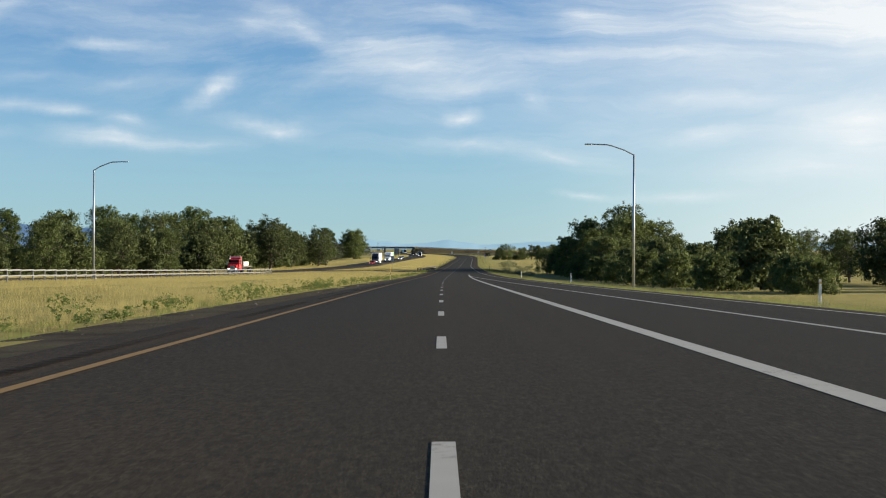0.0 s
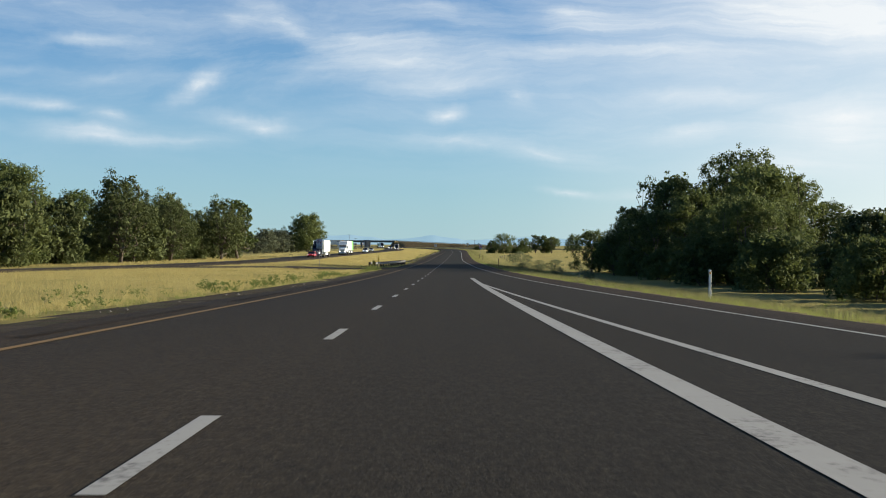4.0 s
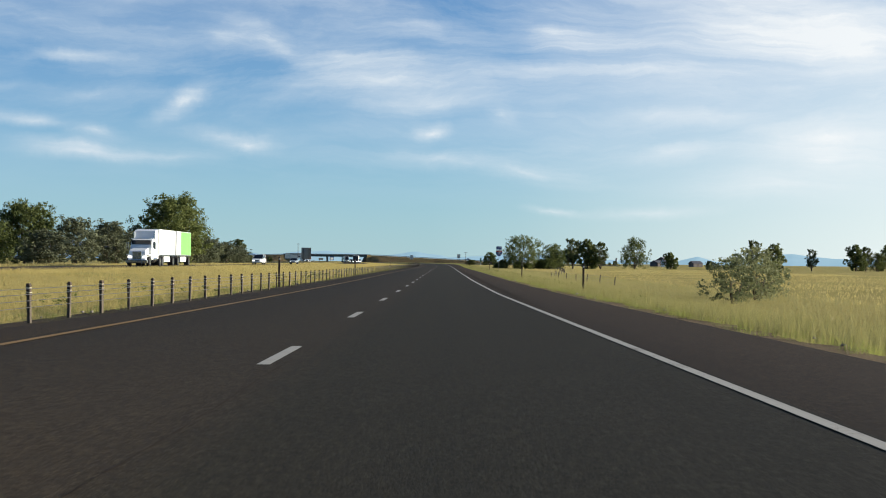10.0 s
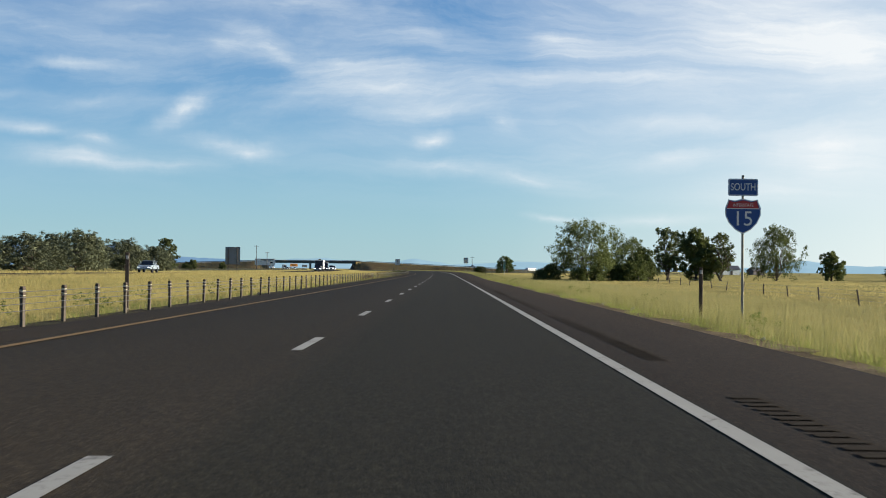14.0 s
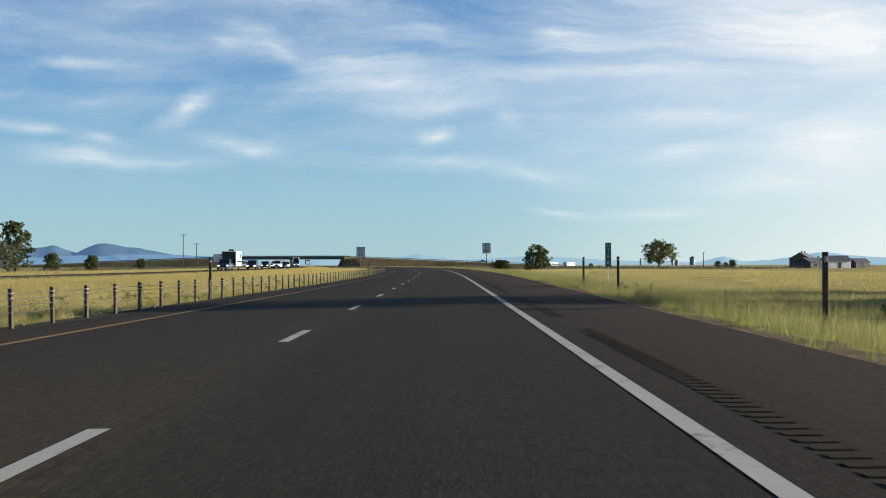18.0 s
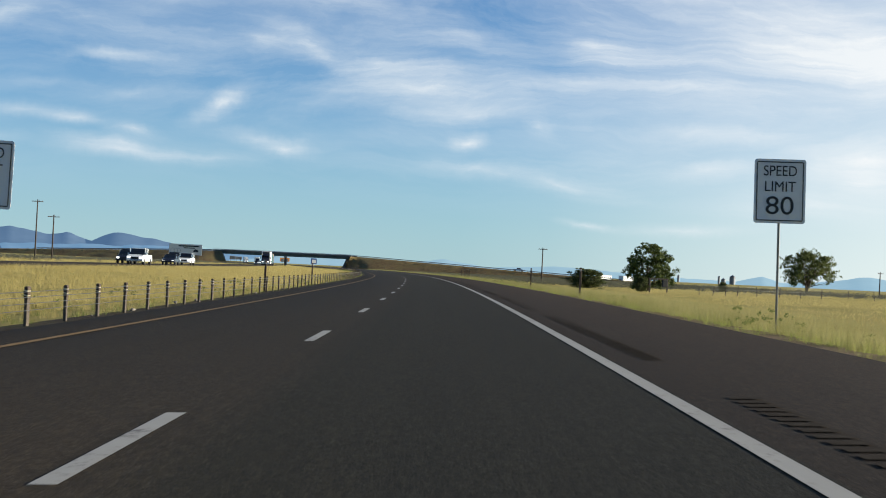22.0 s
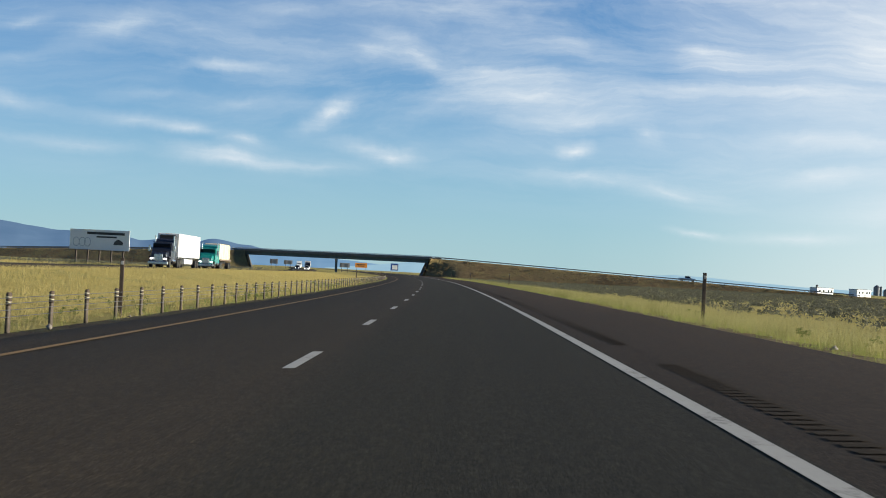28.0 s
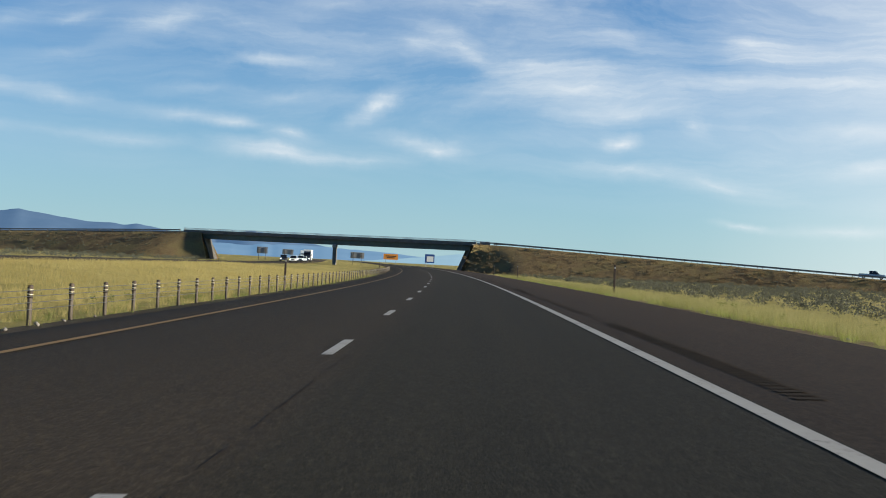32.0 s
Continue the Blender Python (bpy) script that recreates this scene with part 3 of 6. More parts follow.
def lane_tag(ob, s0, s1, offs, step=4.0):
    """Stores the offset and the station at each point of a strip, so that wear can run along the lanes."""
    ss = np.linspace(s0, s1, max(2, int((s1 - s0) / step) + 1))
    v = np.stack([np.stack([o(ss) if callable(o) else np.full(len(ss), o), ss, ss * 0], 1) for o in offs], 1)
    ob.data.attributes.new("lane", "FLOAT_VECTOR", "POINT").data.foreach_set("vector", v.astype(np.float32).ravel())


road = new("road", raw("road", *ribbon(-130, 2600, [-5.25, -5.1, 0, 3.7, lambda s: ramp_line(s) + 0.12], [-0.07, -0.01, 0, 0, -0.003]), MATS["asphalt"]))
shoulder = new("shoulder", raw("shoulder", *ribbon(-130, 2600, [lambda s: ramp_line(s) + 0.12, lambda s: paved_right(s) - 0.15, paved_right], [-0.003, -0.01, -0.07]), MATS["shoulder_asphalt"]))
lane_tag(road, -130, 2600, [-5.25, -5.1, 0, 3.7, lambda s: ramp_line(s) + 0.12])
lane_tag(shoulder, -130, 2600, [lambda s: ramp_line(s) + 0.12, lambda s: paved_right(s) - 0.15, paved_right])
tagged(shoulder, "reddish brown asphalt shoulder beside the edge line", "road shoulder", kind="structure")
tagged(road, "worn reddish grey asphalt carriageway of a highway", "road", kind="structure")
opp = new("road", raw("road", *ribbon(-130, 2600, [lambda s: opp_off(s) - 6.0, lambda s: opp_off(s) - 5.8, opp_off, lambda s: opp_off(s) + 5.8, lambda s: opp_off(s) + 6.0], [-0.05, 0.09, 0.11, 0.09, -0.05], draped=True), MATS["asphalt"]))
tagged(opp, "asphalt carriageway for oncoming traffic beyond the grass median", "road", kind="structure")
for side, col in ((-3.9, "line_white"), (3.2, "line_yellow")):
    part("edge_line", raw("edge_line", *ribbon(-120, 2300, [lambda s: opp_off(s) + side, lambda s: opp_off(s) + side + 0.15], [0.125, 0.125], draped=True), MATS[col]), None, opp)
cross = new("road", raw("road", *ribbon(317, 336, [-46, -40, -30, -20, -12, -7, -5.0], [0.14, 0.1, 0.06, 0.06, 0.06, 0.06, 0.08], 3.0, True), MATS["asphalt"], True))
tagged(cross, "short paved crossover through the grass median", "road", kind="structure")
for nm, o, d, col in (("verge", lambda s: np.interp(s, [300, 345], [-6.9, -6.0]), -5.1, "verge_dirt"), ("verge", lambda s: paved_right(s) - 0.10 + 0.10 * np.sin(s * 2.1) * np.sin(s * 0.61) + 0.07 * np.sin(s * 5.3 + 1), lambda s: paved_right(s) + np.interp(s, [600, 800], [0.5, 0.72]) + 0.22 * np.sin(s * 1.3) * np.sin(s * 0.47) + 0.12 * np.sin(s * 2.9), "gravel_dirt")):
    verge = new(nm, raw(nm, *ribbon(-130, 2000, [o, d], [0.022, 0.03], 0.5, draped=True), MATS[col], True))
    tagged(verge, "narrow strip of brown dirt and gravel along the pavement", "verge", kind="structure")

part("edge_line", raw("edge_line", *ribbon(-125, 2000, [-3.77, -3.63], [0.005, 0.005]), MATS["line_yellow"]), None, road, "worn yellow edge line")
part("edge_line", raw("edge_line", *ribbon(475, 2000, [3.585, 3.735], [0.005, 0.005]), MATS["line_white"]), None, road, "white edge line")
part("edge_line", raw("edge_line", *ribbon(-125, 475, [lambda s: ramp_line(s) - 0.06, lambda s: ramp_line(s) + np.interp(s, [400, 475], [0.06, 0.075])], [0.004, 0.004]), MATS["line_white"]), None, road, "white edge line of the ramp")
part("gore_line", raw("gore_line", *ribbon(-125, 251, [lambda s: gore_line(s) - 0.15, lambda s: gore_line(s) + 0.15], [0.005, 0.005]), MATS["line_white"]), None, road, "broad white gore line")
part("gore_line", raw("gore_line", *ribbon(-125, 226, [lambda s: np.interp(s, [-120, 20, 130, 226], [8.8, 7.0, 5.55, 3.66]) - 0.08, lambda s: np.interp(s, [-120, 20, 130, 226], [8.8, 7.0, 5.55, 3.66]) + 0.08], [0.004, 0.004]), MATS["line_white"]), None, road, "white gore line")


def cracks():
    """Sealed joints that wander across both lanes."""
    rng = np.random.default_rng(11)
    bits, faces, n = [], [], 0
    for s in np.concatenate([[41, 69, 116, 152, 880, 1110], rng.uniform(60, 1250, 14)]):
        a, b = (-4.6, 6.0) if rng.random() < 0.35 else sorted(rng.uniform(-4.5, 5.5, 2))
        k = max(3, int((b - a) / 0.5))
        oo = np.linspace(a, b, k)
        ss = s + np.cumsum(rng.normal(0, 0.07, k))
        v = np.concatenate([np.array(at(ss, oo, 0.003)).T, np.array(at(ss + rng.uniform(0.012, 0.03), oo, 0.003)).T])
        i = np.arange(k - 1) + n
        bits.append(v), faces.append(np.stack([i, i + 1, i + 1 + k, i + k], 1))
        n += 2 * k
    for _ in range(6):
        s, o = rng.uniform(250, 1300), rng.choice([-0.35, 0.3, 3.3])
        k = int(rng.uniform(5, 16))
        ss = s + np.arange(k) * 0.9
        oo = o + rng.normal(0, 0.02, k)
        v = np.concatenate([np.array(at(ss, oo, 0.003)).T, np.array(at(ss, oo + 0.011, 0.003)).T])
        i = np.arange(k - 1) + n
        bits.append(v), faces.append(np.stack([i, i + 1, i + 1 + k, i + k], 1))
        n += 2 * k
    for a, b, off in ((395, 470, 0.20), (500, 520, 0.24), (640, 735, 0.26), (745, 800, 0.30), (905, 930, 0.3), (975, 1010, 0.28), (1120, 1150, 0.3), (1168, 1275, 0.31), (905, 917, 2.55), (906, 915, 2.85), (904, 919, 3.1), (908, 913, 2.70), (660, 690, 3.25)):
        ss = np.arange(a, b, 0.35)
        k = len(ss)
        oo = off + np.cumsum(rng.normal(0, 0.012, k)) * 0.5
        thick = np.clip(rng.normal(0.012, 0.010, k), 0.002, 0.04)
        v = np.concatenate([np.array(at(ss, oo, 0.003)).T, np.array(at(ss, oo + thick, 0.003)).T])
        i = np.arange(k - 1) + n
        i = i[np.convolve(rng.random(k - 1), np.ones(5) / 5, "same") > 0.42]
        bits.append(v), faces.append(np.stack([i, i + 1, i + 1 + k, i + k], 1))
        n += 2 * k
    tagged(part("crack", raw("crack", np.concatenate(bits), np.concatenate(faces), MATS["groove"]), None, road, "dark sealed cracks"), kind="stuff")


cracks()


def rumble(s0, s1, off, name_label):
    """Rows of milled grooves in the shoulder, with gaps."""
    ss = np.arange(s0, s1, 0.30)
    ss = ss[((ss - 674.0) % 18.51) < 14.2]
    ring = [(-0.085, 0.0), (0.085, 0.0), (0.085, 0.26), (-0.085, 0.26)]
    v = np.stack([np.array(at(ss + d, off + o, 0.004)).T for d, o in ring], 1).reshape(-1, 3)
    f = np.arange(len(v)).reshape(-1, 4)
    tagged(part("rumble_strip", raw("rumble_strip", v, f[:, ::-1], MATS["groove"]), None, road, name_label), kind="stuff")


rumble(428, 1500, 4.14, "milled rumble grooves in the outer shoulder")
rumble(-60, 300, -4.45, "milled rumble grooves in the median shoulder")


# ---- overpass ----
R_END, L_END = Vector((-74.6, 1571.3, 0)), Vector((-147.0, 1585.4, 0))
AXIS = (R_END - L_END).normalized()
NORMAL = Vector((-AXIS.y, AXIS.x, 0))
BASE_Z = float(np.interp(1590, STATIONS, ROAD_Z))
DECK_Z = BASE_Z + 6.35


SKEW = -0.41


def crown_z(l):
    """Height of the crossing road, l metres to the right of the bridge's right end."""
    span = (R_END - L_END).length
    return DECK_Z - (max(0, l * 0.042 - 0.3) if l > 0 else max(0, (-span - l) * 0.034 - 0.1))


def embankment(side):
    """An earth ramp that carries the crossing road up to the bridge."""
    span = (R_END - L_END).length
    verts, cols = [], 9
    ls = np.linspace(0, 215, 44)
    rng = np.random.default_rng(5 + side)
    for l in ls:
        c = R_END + AXIS * l if side > 0 else L_END - AXIS * l
        top = crown_z(l if side > 0 else -span - l)
        g = float(ground_z(c.x, c.y)) - 0.3
        h = max(top - g, 0.05)
        for k, (w, f) in enumerate(((-7 - h * 2.1, 0), (-7 - h * 1.4, 0.34), (-7 - h * 0.7, 0.68), (-6.6, 1), (0, 1.01), (6.6, 1), (6.8 + h * 0.3, 0.68), (6.8 + h * 0.6, 0.34), (6.8 + h * 0.9, 0))):
            if w < -7:
                w = -7 + (w + 7) * min(1.0, 0.45 + 0.07 * l)
            p = c + NORMAL * (w + rng.normal(0, 0.12))
            shift = -(1 - f) * h * 0.42 * side if l == 0 else 0
            shift += SKEW * w * max(0.0, 1 - l / 40)
            p = p + AXIS * shift
            verts.append((p.x, p.y, g + h * f + (rng.normal(0, 0.1) if 0 < f < 1 else 0)))
    ob = new("embankment", raw("embankment", verts, np.concatenate([grid_faces(len(ls), cols), [(0, 1, 7, 8), (1, 2, 6, 7), (2, 3, 5, 6)]]), MATS["bank_brush"], True))
    tagged(ob, "long earth ramp with brown dry brush under the overpass road", "embankment", kind="structure")


embankment(1), embankment(-1)


def on_axis(l, across, z, skew=0.0):
    p = R_END + AXIS * (l + skew * across) + NORMAL * across
    return Vector((p.x, p.y, z))


bridge = thing("overpass", Matrix(), "concrete and steel overpass carrying a road across the highway", "bridge")
TURN = Matrix.Rotation(math.atan2(AXIS.y, AXIS.x), 4, "Z")
SPAN = (R_END - L_END).length
part("deck", box(bmesh.new(), (SPAN + 4, 11.6, 0.35), on_axis(-SPAN / 2, 0, DECK_Z - 0.1), 0.04, TURN), MATS["weathered_concrete"], bridge)
for k in range(5):
    b = box(bmesh.new(), (SPAN + 2, 0.1, 1.15), on_axis(-SPAN / 2, -4.6 + k * 2.3, DECK_Z - 0.88), 0.01, TURN)
    box(b, (SPAN + 2, 0.42, 0.05), on_axis(-SPAN / 2, -4.6 + k * 2.3, DECK_Z - 1.46), 0.01, TURN)
    part("girder", b, MATS["girder_paint"], bridge, "grey-green steel girder")
for a in (-5.6, 5.6):
    part("parapet", box(bmesh.new(), (SPAN + 6, 0.3, 0.55), on_axis(-SPAN / 2, a, DECK_Z + 0.34), 0.05, TURN), MATS["weathered_concrete"], bridge)
    rail = bmesh.new()
    for z in (0.78, 1.0):
        rod(rail, on_axis(3, a, DECK_Z + z), on_axis(-SPAN - 3, a, DECK_Z + z), 0.05, seg=6)
    part("hand_rail", rail, MATS["galvanised"], bridge)
    for k in range(24):
        part("rail_post", box(bmesh.new(), (0.1, 0.1, 0.55), on_axis(2.5 - k * (SPAN + 5) / 23, a, DECK_Z + 0.78), 0, TURN), MATS["galvanised"], bridge)
pier_l = -36.3
for a in (-4.2, 0, 4.2):
    col = rod(bmesh.new(), on_axis(pier_l, a, BASE_Z - 0.9, SKEW), on_axis(pier_l, a, DECK_Z - 2.2, SKEW), 0.42, seg=16)
    part("column", col, MATS["weathered_concrete"], bridge)
part("pier_cap", box(bmesh.new(), (1.0, 11.2, 0.8), on_axis(pier_l, 0, DECK_Z - 1.86), 0.06, TURN @ Matrix.Rotation(math.atan(-SKEW), 4, "Z")), MATS["concrete"], bridge)
for l in (0.8, -SPAN - 0.8):
    part("abutment", box(bmesh.new(), (1.4, 13.0, 3.0), on_axis(l, 0, DECK_Z - 1.6), 0.06, TURN @ Matrix.Rotation(math.atan(-SKEW), 4, "Z")), MATS["concrete"], bridge)
for l, sgn in ((0, -1), (-SPAN, 1)):
    b = bmesh.new()
    foot = DECK_Z - BASE_Z + 0.6
    vs = [b.verts.new(on_axis(l + sgn * (d * 0.42 + 0.2 + up), a, DECK_Z - d + up, SKEW)) for a in (-7.2, 6.2) for d, up in ((1.6, 0.0), (1.6, 0.16), (foot, 0.16), (foot, 0.0))]
    for f in ((0, 1, 2, 3), (7, 6, 5, 4), (1, 5, 6, 2), (0, 4, 5, 1), (3, 2, 6, 7), (0, 3, 7, 4)):
        b.faces.new([vs[i] for i in f])
    bmesh.ops.recalc_face_normals(b, faces=b.faces)
    part("slope_paving", b, MATS["stained_concrete"], bridge, "sloped concrete under the bridge end")


def ramp_rail(l0, l1, across):
    """A guard rail with posts along the crossing road."""
    t = thing("guard_rail", Matrix(), "galvanised guard rail along the overpass approach", "guard rail", "approach rails")
    n = int(abs(l1 - l0) / 4) + 1
    ls = np.linspace(l0, l1, n)
    pts = [on_axis(l, across, crown_z(l) + 0.55) for l in ls]
    v = np.array([[(*(p + NORMAL * d).xy, p.z + dz)] for p in pts for d, dz in ((0, -0.16), (0.05, -0.08), (0, 0), (0.05, 0.08), (0, 0.16))]).reshape(-1, 3)
    part("rail", raw("rail", v, grid_faces(n, 5), MATS["rail_steel"]), None, t)
    for p in pts:
        part("rail_post", box(bmesh.new(), (0.12, 0.12, 0.9), (p.x, p.y, p.z - 0.3)), MATS["timber"], t)


for a in (-5.7, 5.7):
    ramp_rail(4, 150, a)
    ramp_rail(-SPAN - 4, -SPAN - 110, a)


# ---- mountains on the horizon ----
def mountains(label, eye, dist, ridge, material, seed):
    """A range: its crest follows turns and heights in degrees as seen from a far point, its foot spreads towards it."""
    az = np.array([r[0] for r in ridge])
    el = np.array([r[1] for r in ridge])
    a = np.linspace(az[0], az[-1], 180)
    h = np.interp(a, az, el)
    rng = np.random.default_rng(seed)
    for knots, size in ((26, 0.05), (70, 0.035)):
        h = h * (1 + np.interp(a, np.linspace(az[0], az[-1], knots) + rng.uniform(-0.3, 0.3, knots) * (az[-1] - az[0]) / knots, rng.normal(0, size, knots)))
    rows = []
    for f, push in ((0.0, -420), (0.35, -260), (0.7, -120), (1.0, 0), (0.6, 200), (-0.2, 420)):
        wob = 1 + np.interp(a, np.linspace(az[0], az[-1], 40), rng.normal(0, 0.05, 40)) * (0 < f < 1)
        d = dist + push * (0.7 + 0.5 * h / max(el))
        z = np.tan(np.radians(np.maximum(h, 0))) * dist * f * wob
        rows.append(np.stack([eye[0] + np.sin(np.radians(a)) * d, eye[1] + np.cos(np.radians(a)) * d, eye[2] + z - 14 * (f <= 0)], -1))
    ob = new("mountain_range", raw("mountain_range", np.stack(rows).reshape(-1, 3), grid_faces(6, 180), MATS[material], True))
    tagged(ob, label, "mountains", kind="structure")


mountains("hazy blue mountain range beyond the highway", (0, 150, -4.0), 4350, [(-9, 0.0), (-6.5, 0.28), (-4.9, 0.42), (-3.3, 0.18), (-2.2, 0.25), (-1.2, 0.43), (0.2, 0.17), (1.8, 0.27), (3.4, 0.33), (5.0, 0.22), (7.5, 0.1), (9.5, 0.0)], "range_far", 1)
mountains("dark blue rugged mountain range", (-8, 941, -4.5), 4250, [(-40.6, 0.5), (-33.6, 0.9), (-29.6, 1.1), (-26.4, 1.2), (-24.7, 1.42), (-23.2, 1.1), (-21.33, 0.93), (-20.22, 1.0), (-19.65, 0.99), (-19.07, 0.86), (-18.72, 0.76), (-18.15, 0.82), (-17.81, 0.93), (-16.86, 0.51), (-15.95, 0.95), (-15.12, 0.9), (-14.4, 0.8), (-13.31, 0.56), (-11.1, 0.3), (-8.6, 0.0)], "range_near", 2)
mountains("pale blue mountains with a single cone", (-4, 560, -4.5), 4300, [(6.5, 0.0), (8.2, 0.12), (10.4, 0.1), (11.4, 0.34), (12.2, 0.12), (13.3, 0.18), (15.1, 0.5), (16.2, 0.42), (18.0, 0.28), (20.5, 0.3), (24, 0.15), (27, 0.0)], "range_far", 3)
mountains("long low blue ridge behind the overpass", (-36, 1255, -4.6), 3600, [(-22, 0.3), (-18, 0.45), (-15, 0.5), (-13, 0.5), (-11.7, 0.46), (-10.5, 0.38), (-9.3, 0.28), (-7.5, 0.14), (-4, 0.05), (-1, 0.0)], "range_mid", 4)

# ---- barriers, posts and signs ----
def lettering(body, high, parent, material, m, name="lettering", squeeze=1.0, label=""):
    """Words in the built-in font, as a flat mesh, centred on the pose m."""
    cu = bpy.data.curves.new("words", "FONT")
    cu.body, cu.size, cu.align_x, cu.align_y = body, high / 0.72, "CENTER", "CENTER"
    cu.extrude = 0.002
    tmp = bpy.data.objects.new("words", cu)
    me = bpy.data.meshes.new_from_object(tmp)
    bpy.data.objects.remove(tmp)
    me.transform(Matrix.Diagonal((squeeze, 1, 1, 1)))
    me.materials.clear()
    me.materials.append(material)
    ob = part(name, me, None, parent, label)
    ob.matrix_local = m
    return ob


def plate(bm, w, h, y=0.0, z=0.0, thick=0.012, corner=0.05, x=0.0):
    """An upright plate with round corners, facing -y."""
    pts = []
    for cx, cz, a0 in ((w / 2 - corner, h / 2 - corner, 0), (-w / 2 + corner, h / 2 - corner, 90), (-w / 2 + corner, -h / 2 + corner, 180), (w / 2 - corner, -h / 2 + corner, 270)):
        for k in range(5):
            a = radians(a0 + k * 22.5)
            pts.append((x + cx + math.cos(a) * corner, z + cz + math.sin(a) * corner))
    solid(bm, pts, y, y + thick)
    return bm


def solid(bm, pts, y0, y1):
    """An outline in x and z, given thickness along y."""
    front, back = [bm.verts.new((a, y0, b)) for a, b in pts], [bm.verts.new((a, y1, b)) for a, b in pts]
    bm.faces.new(front), bm.faces.new(back[::-1])
    for i in range(len(pts)):
        j = (i + 1) % len(pts)
        bm.faces.new((front[j], front[i], back[i], back[j]))
    bmesh.ops.recalc_face_normals(bm, faces=bm.faces)


UPRIGHT = Matrix.Rotation(radians(90), 4, "X")


def face(x, z, y=-0.012):
    return Matrix.Translation((x, y, z)) @ UPRIGHT


def speed_sign(s, off, foot, lean=0.0):
    ob = thing("speed_limit_sign", stand(s, off) @ Matrix.Rotation(radians(lean), 4, "Y"), "white speed limit sign with black letters on a steel post", "road sign", "speed limit signs")
    part("post", box(bmesh.new(), (0.05, 0.05, foot + 1.6), (0, 0.035, (foot + 1.6) / 2 - 0.2), 0.006), MATS["sign_steel"], ob)
    mid = foot + 0.76
    part("panel", plate(bmesh.new(), 1.22, 1.52, 0, mid, corner=0.07), MATS["sign_white"], ob)
    rim = bmesh.new()
    for w, h, x, z in ((1.08, 0.025, 0, 0.69), (1.08, 0.025, 0, -0.69), (0.025, 1.38, 0.545, 0), (0.025, 1.38, -0.545, 0)):
        box(rim, (w, 0.006, h), (x, -0.004, mid + z))
    part("border", rim, MATS["sign_black"], ob)
    lettering("SPEED", 0.25, ob, MATS["sign_black"], face(0, mid + 0.47), squeeze=0.86)
    lettering("LIMIT", 0.25, ob, MATS["sign_black"], face(0, mid + 0.10), squeeze=0.92)
    lettering("80", 0.44, ob, MATS["sign_black"], face(0, mid - 0.36), squeeze=1.15)
    return ob


speed_sign(893.5, 9.8, 2.61, -1.0), speed_sign(891.6, -8.4, 2.4, 1.0)

shield = thing("route_sign", stand(583, 9.8, 0, 0.16), "blue and red interstate shield below a blue direction plate", "road sign")
part("post", box(bmesh.new(), (0.06, 0.05, 4.4), (0, 0.033, 1.65), 0.008), MATS["sign_steel"], shield)
part("direction_plate", plate(bmesh.new(), 0.80, 0.46, 0, 3.52, corner=0.04), MATS["sign_blue"], shield)
lettering("SOUTH", 0.20, shield, MATS["sign_white"], face(0, 3.52), squeeze=0.74)
for dw, dh, dx, dz in ((0.76, 0.018, 0, 0.21), (0.76, 0.018, 0, -0.21), (0.018, 0.42, 0.38, 0), (0.018, 0.42, -0.38, 0)):
    part("border", box(bmesh.new(), (dw, 0.005, dh), (dx, -0.003, 3.52 + dz)), MATS["sign_white"], shield)
half = [(0.0, -0.47), (0.20, -0.36), (0.36, -0.18), (0.45, 0.02), (0.455, 0.20), (0.40, 0.34), (0.37, 0.43)]
outline = half + [(0.22, 0.40), (0.0, 0.45), (-0.22, 0.40)] + [(-a, b) for a, b in half[:0:-1]]
for k, (name, f, y, mat) in enumerate((("border", 1.03, 0.0, "sign_white"), ("shield_face", 0.97, -0.006, "sign_blue"))):
    b = bmesh.new()
    solid(b, [(a * f * 1.03, c * f + 2.75) for a, c in outline], y, y + 0.01)
    part(name, b, MATS[mat], shield)
b = bmesh.new()
solid(b, [(0.43, 2.95), (0.395, 3.06), (0.365, 3.15), (0.22, 3.12), (0, 3.17), (-0.22, 3.12), (-0.365, 3.15), (-0.395, 3.06), (-0.43, 2.95)], -0.011, -0.006)
part("crown_band", b, MATS["sign_red"], shield, "red band")
part("divider", box(bmesh.new(), (0.88, 0.005, 0.02), (0, -0.013, 2.945)), MATS["sign_white"], shield)
lettering("INTERSTATE", 0.085, shield, MATS["sign_white"], face(0, 3.035, -0.014), squeeze=0.85)
lettering("15", 0.40, shield, MATS["sign_white"], face(0, 2.66, -0.010), squeeze=1.0)

mile = thing("mile_marker", stand(795.8, 13.6), "tall narrow green mile marker on a steel post", "road sign")
part("post", box(bmesh.new(), (0.06, 0.05, 2.6), (0, 0.03, 1.0), 0.006), MATS["galvanised"], mile)
part("panel", plate(bmesh.new(), 0.42, 1.70, 0, 2.05, corner=0.03), MATS["sign_green"], mile)
rim = bmesh.new()
for w, h, x, z in ((0.38, 0.018, 0, 0.82), (0.38, 0.018, 0, -0.82), (0.018, 1.64, 0.185, 0), (0.018, 1.64, -0.185, 0)):
    box(rim, (w, 0.005, h), (x, -0.004, 2.05 + z))
part("border", rim, MATS["sign_white"], mile)
lettering("MILE", 0.11, mile, MATS["sign_white"], face(0, 2.70), squeeze=0.9)
for z, c in ((2.38, "1"), (1.97, "6"), (1.52, "6")):
    lettering(c, 0.27, mile, MATS["sign_white"], face(0, z))

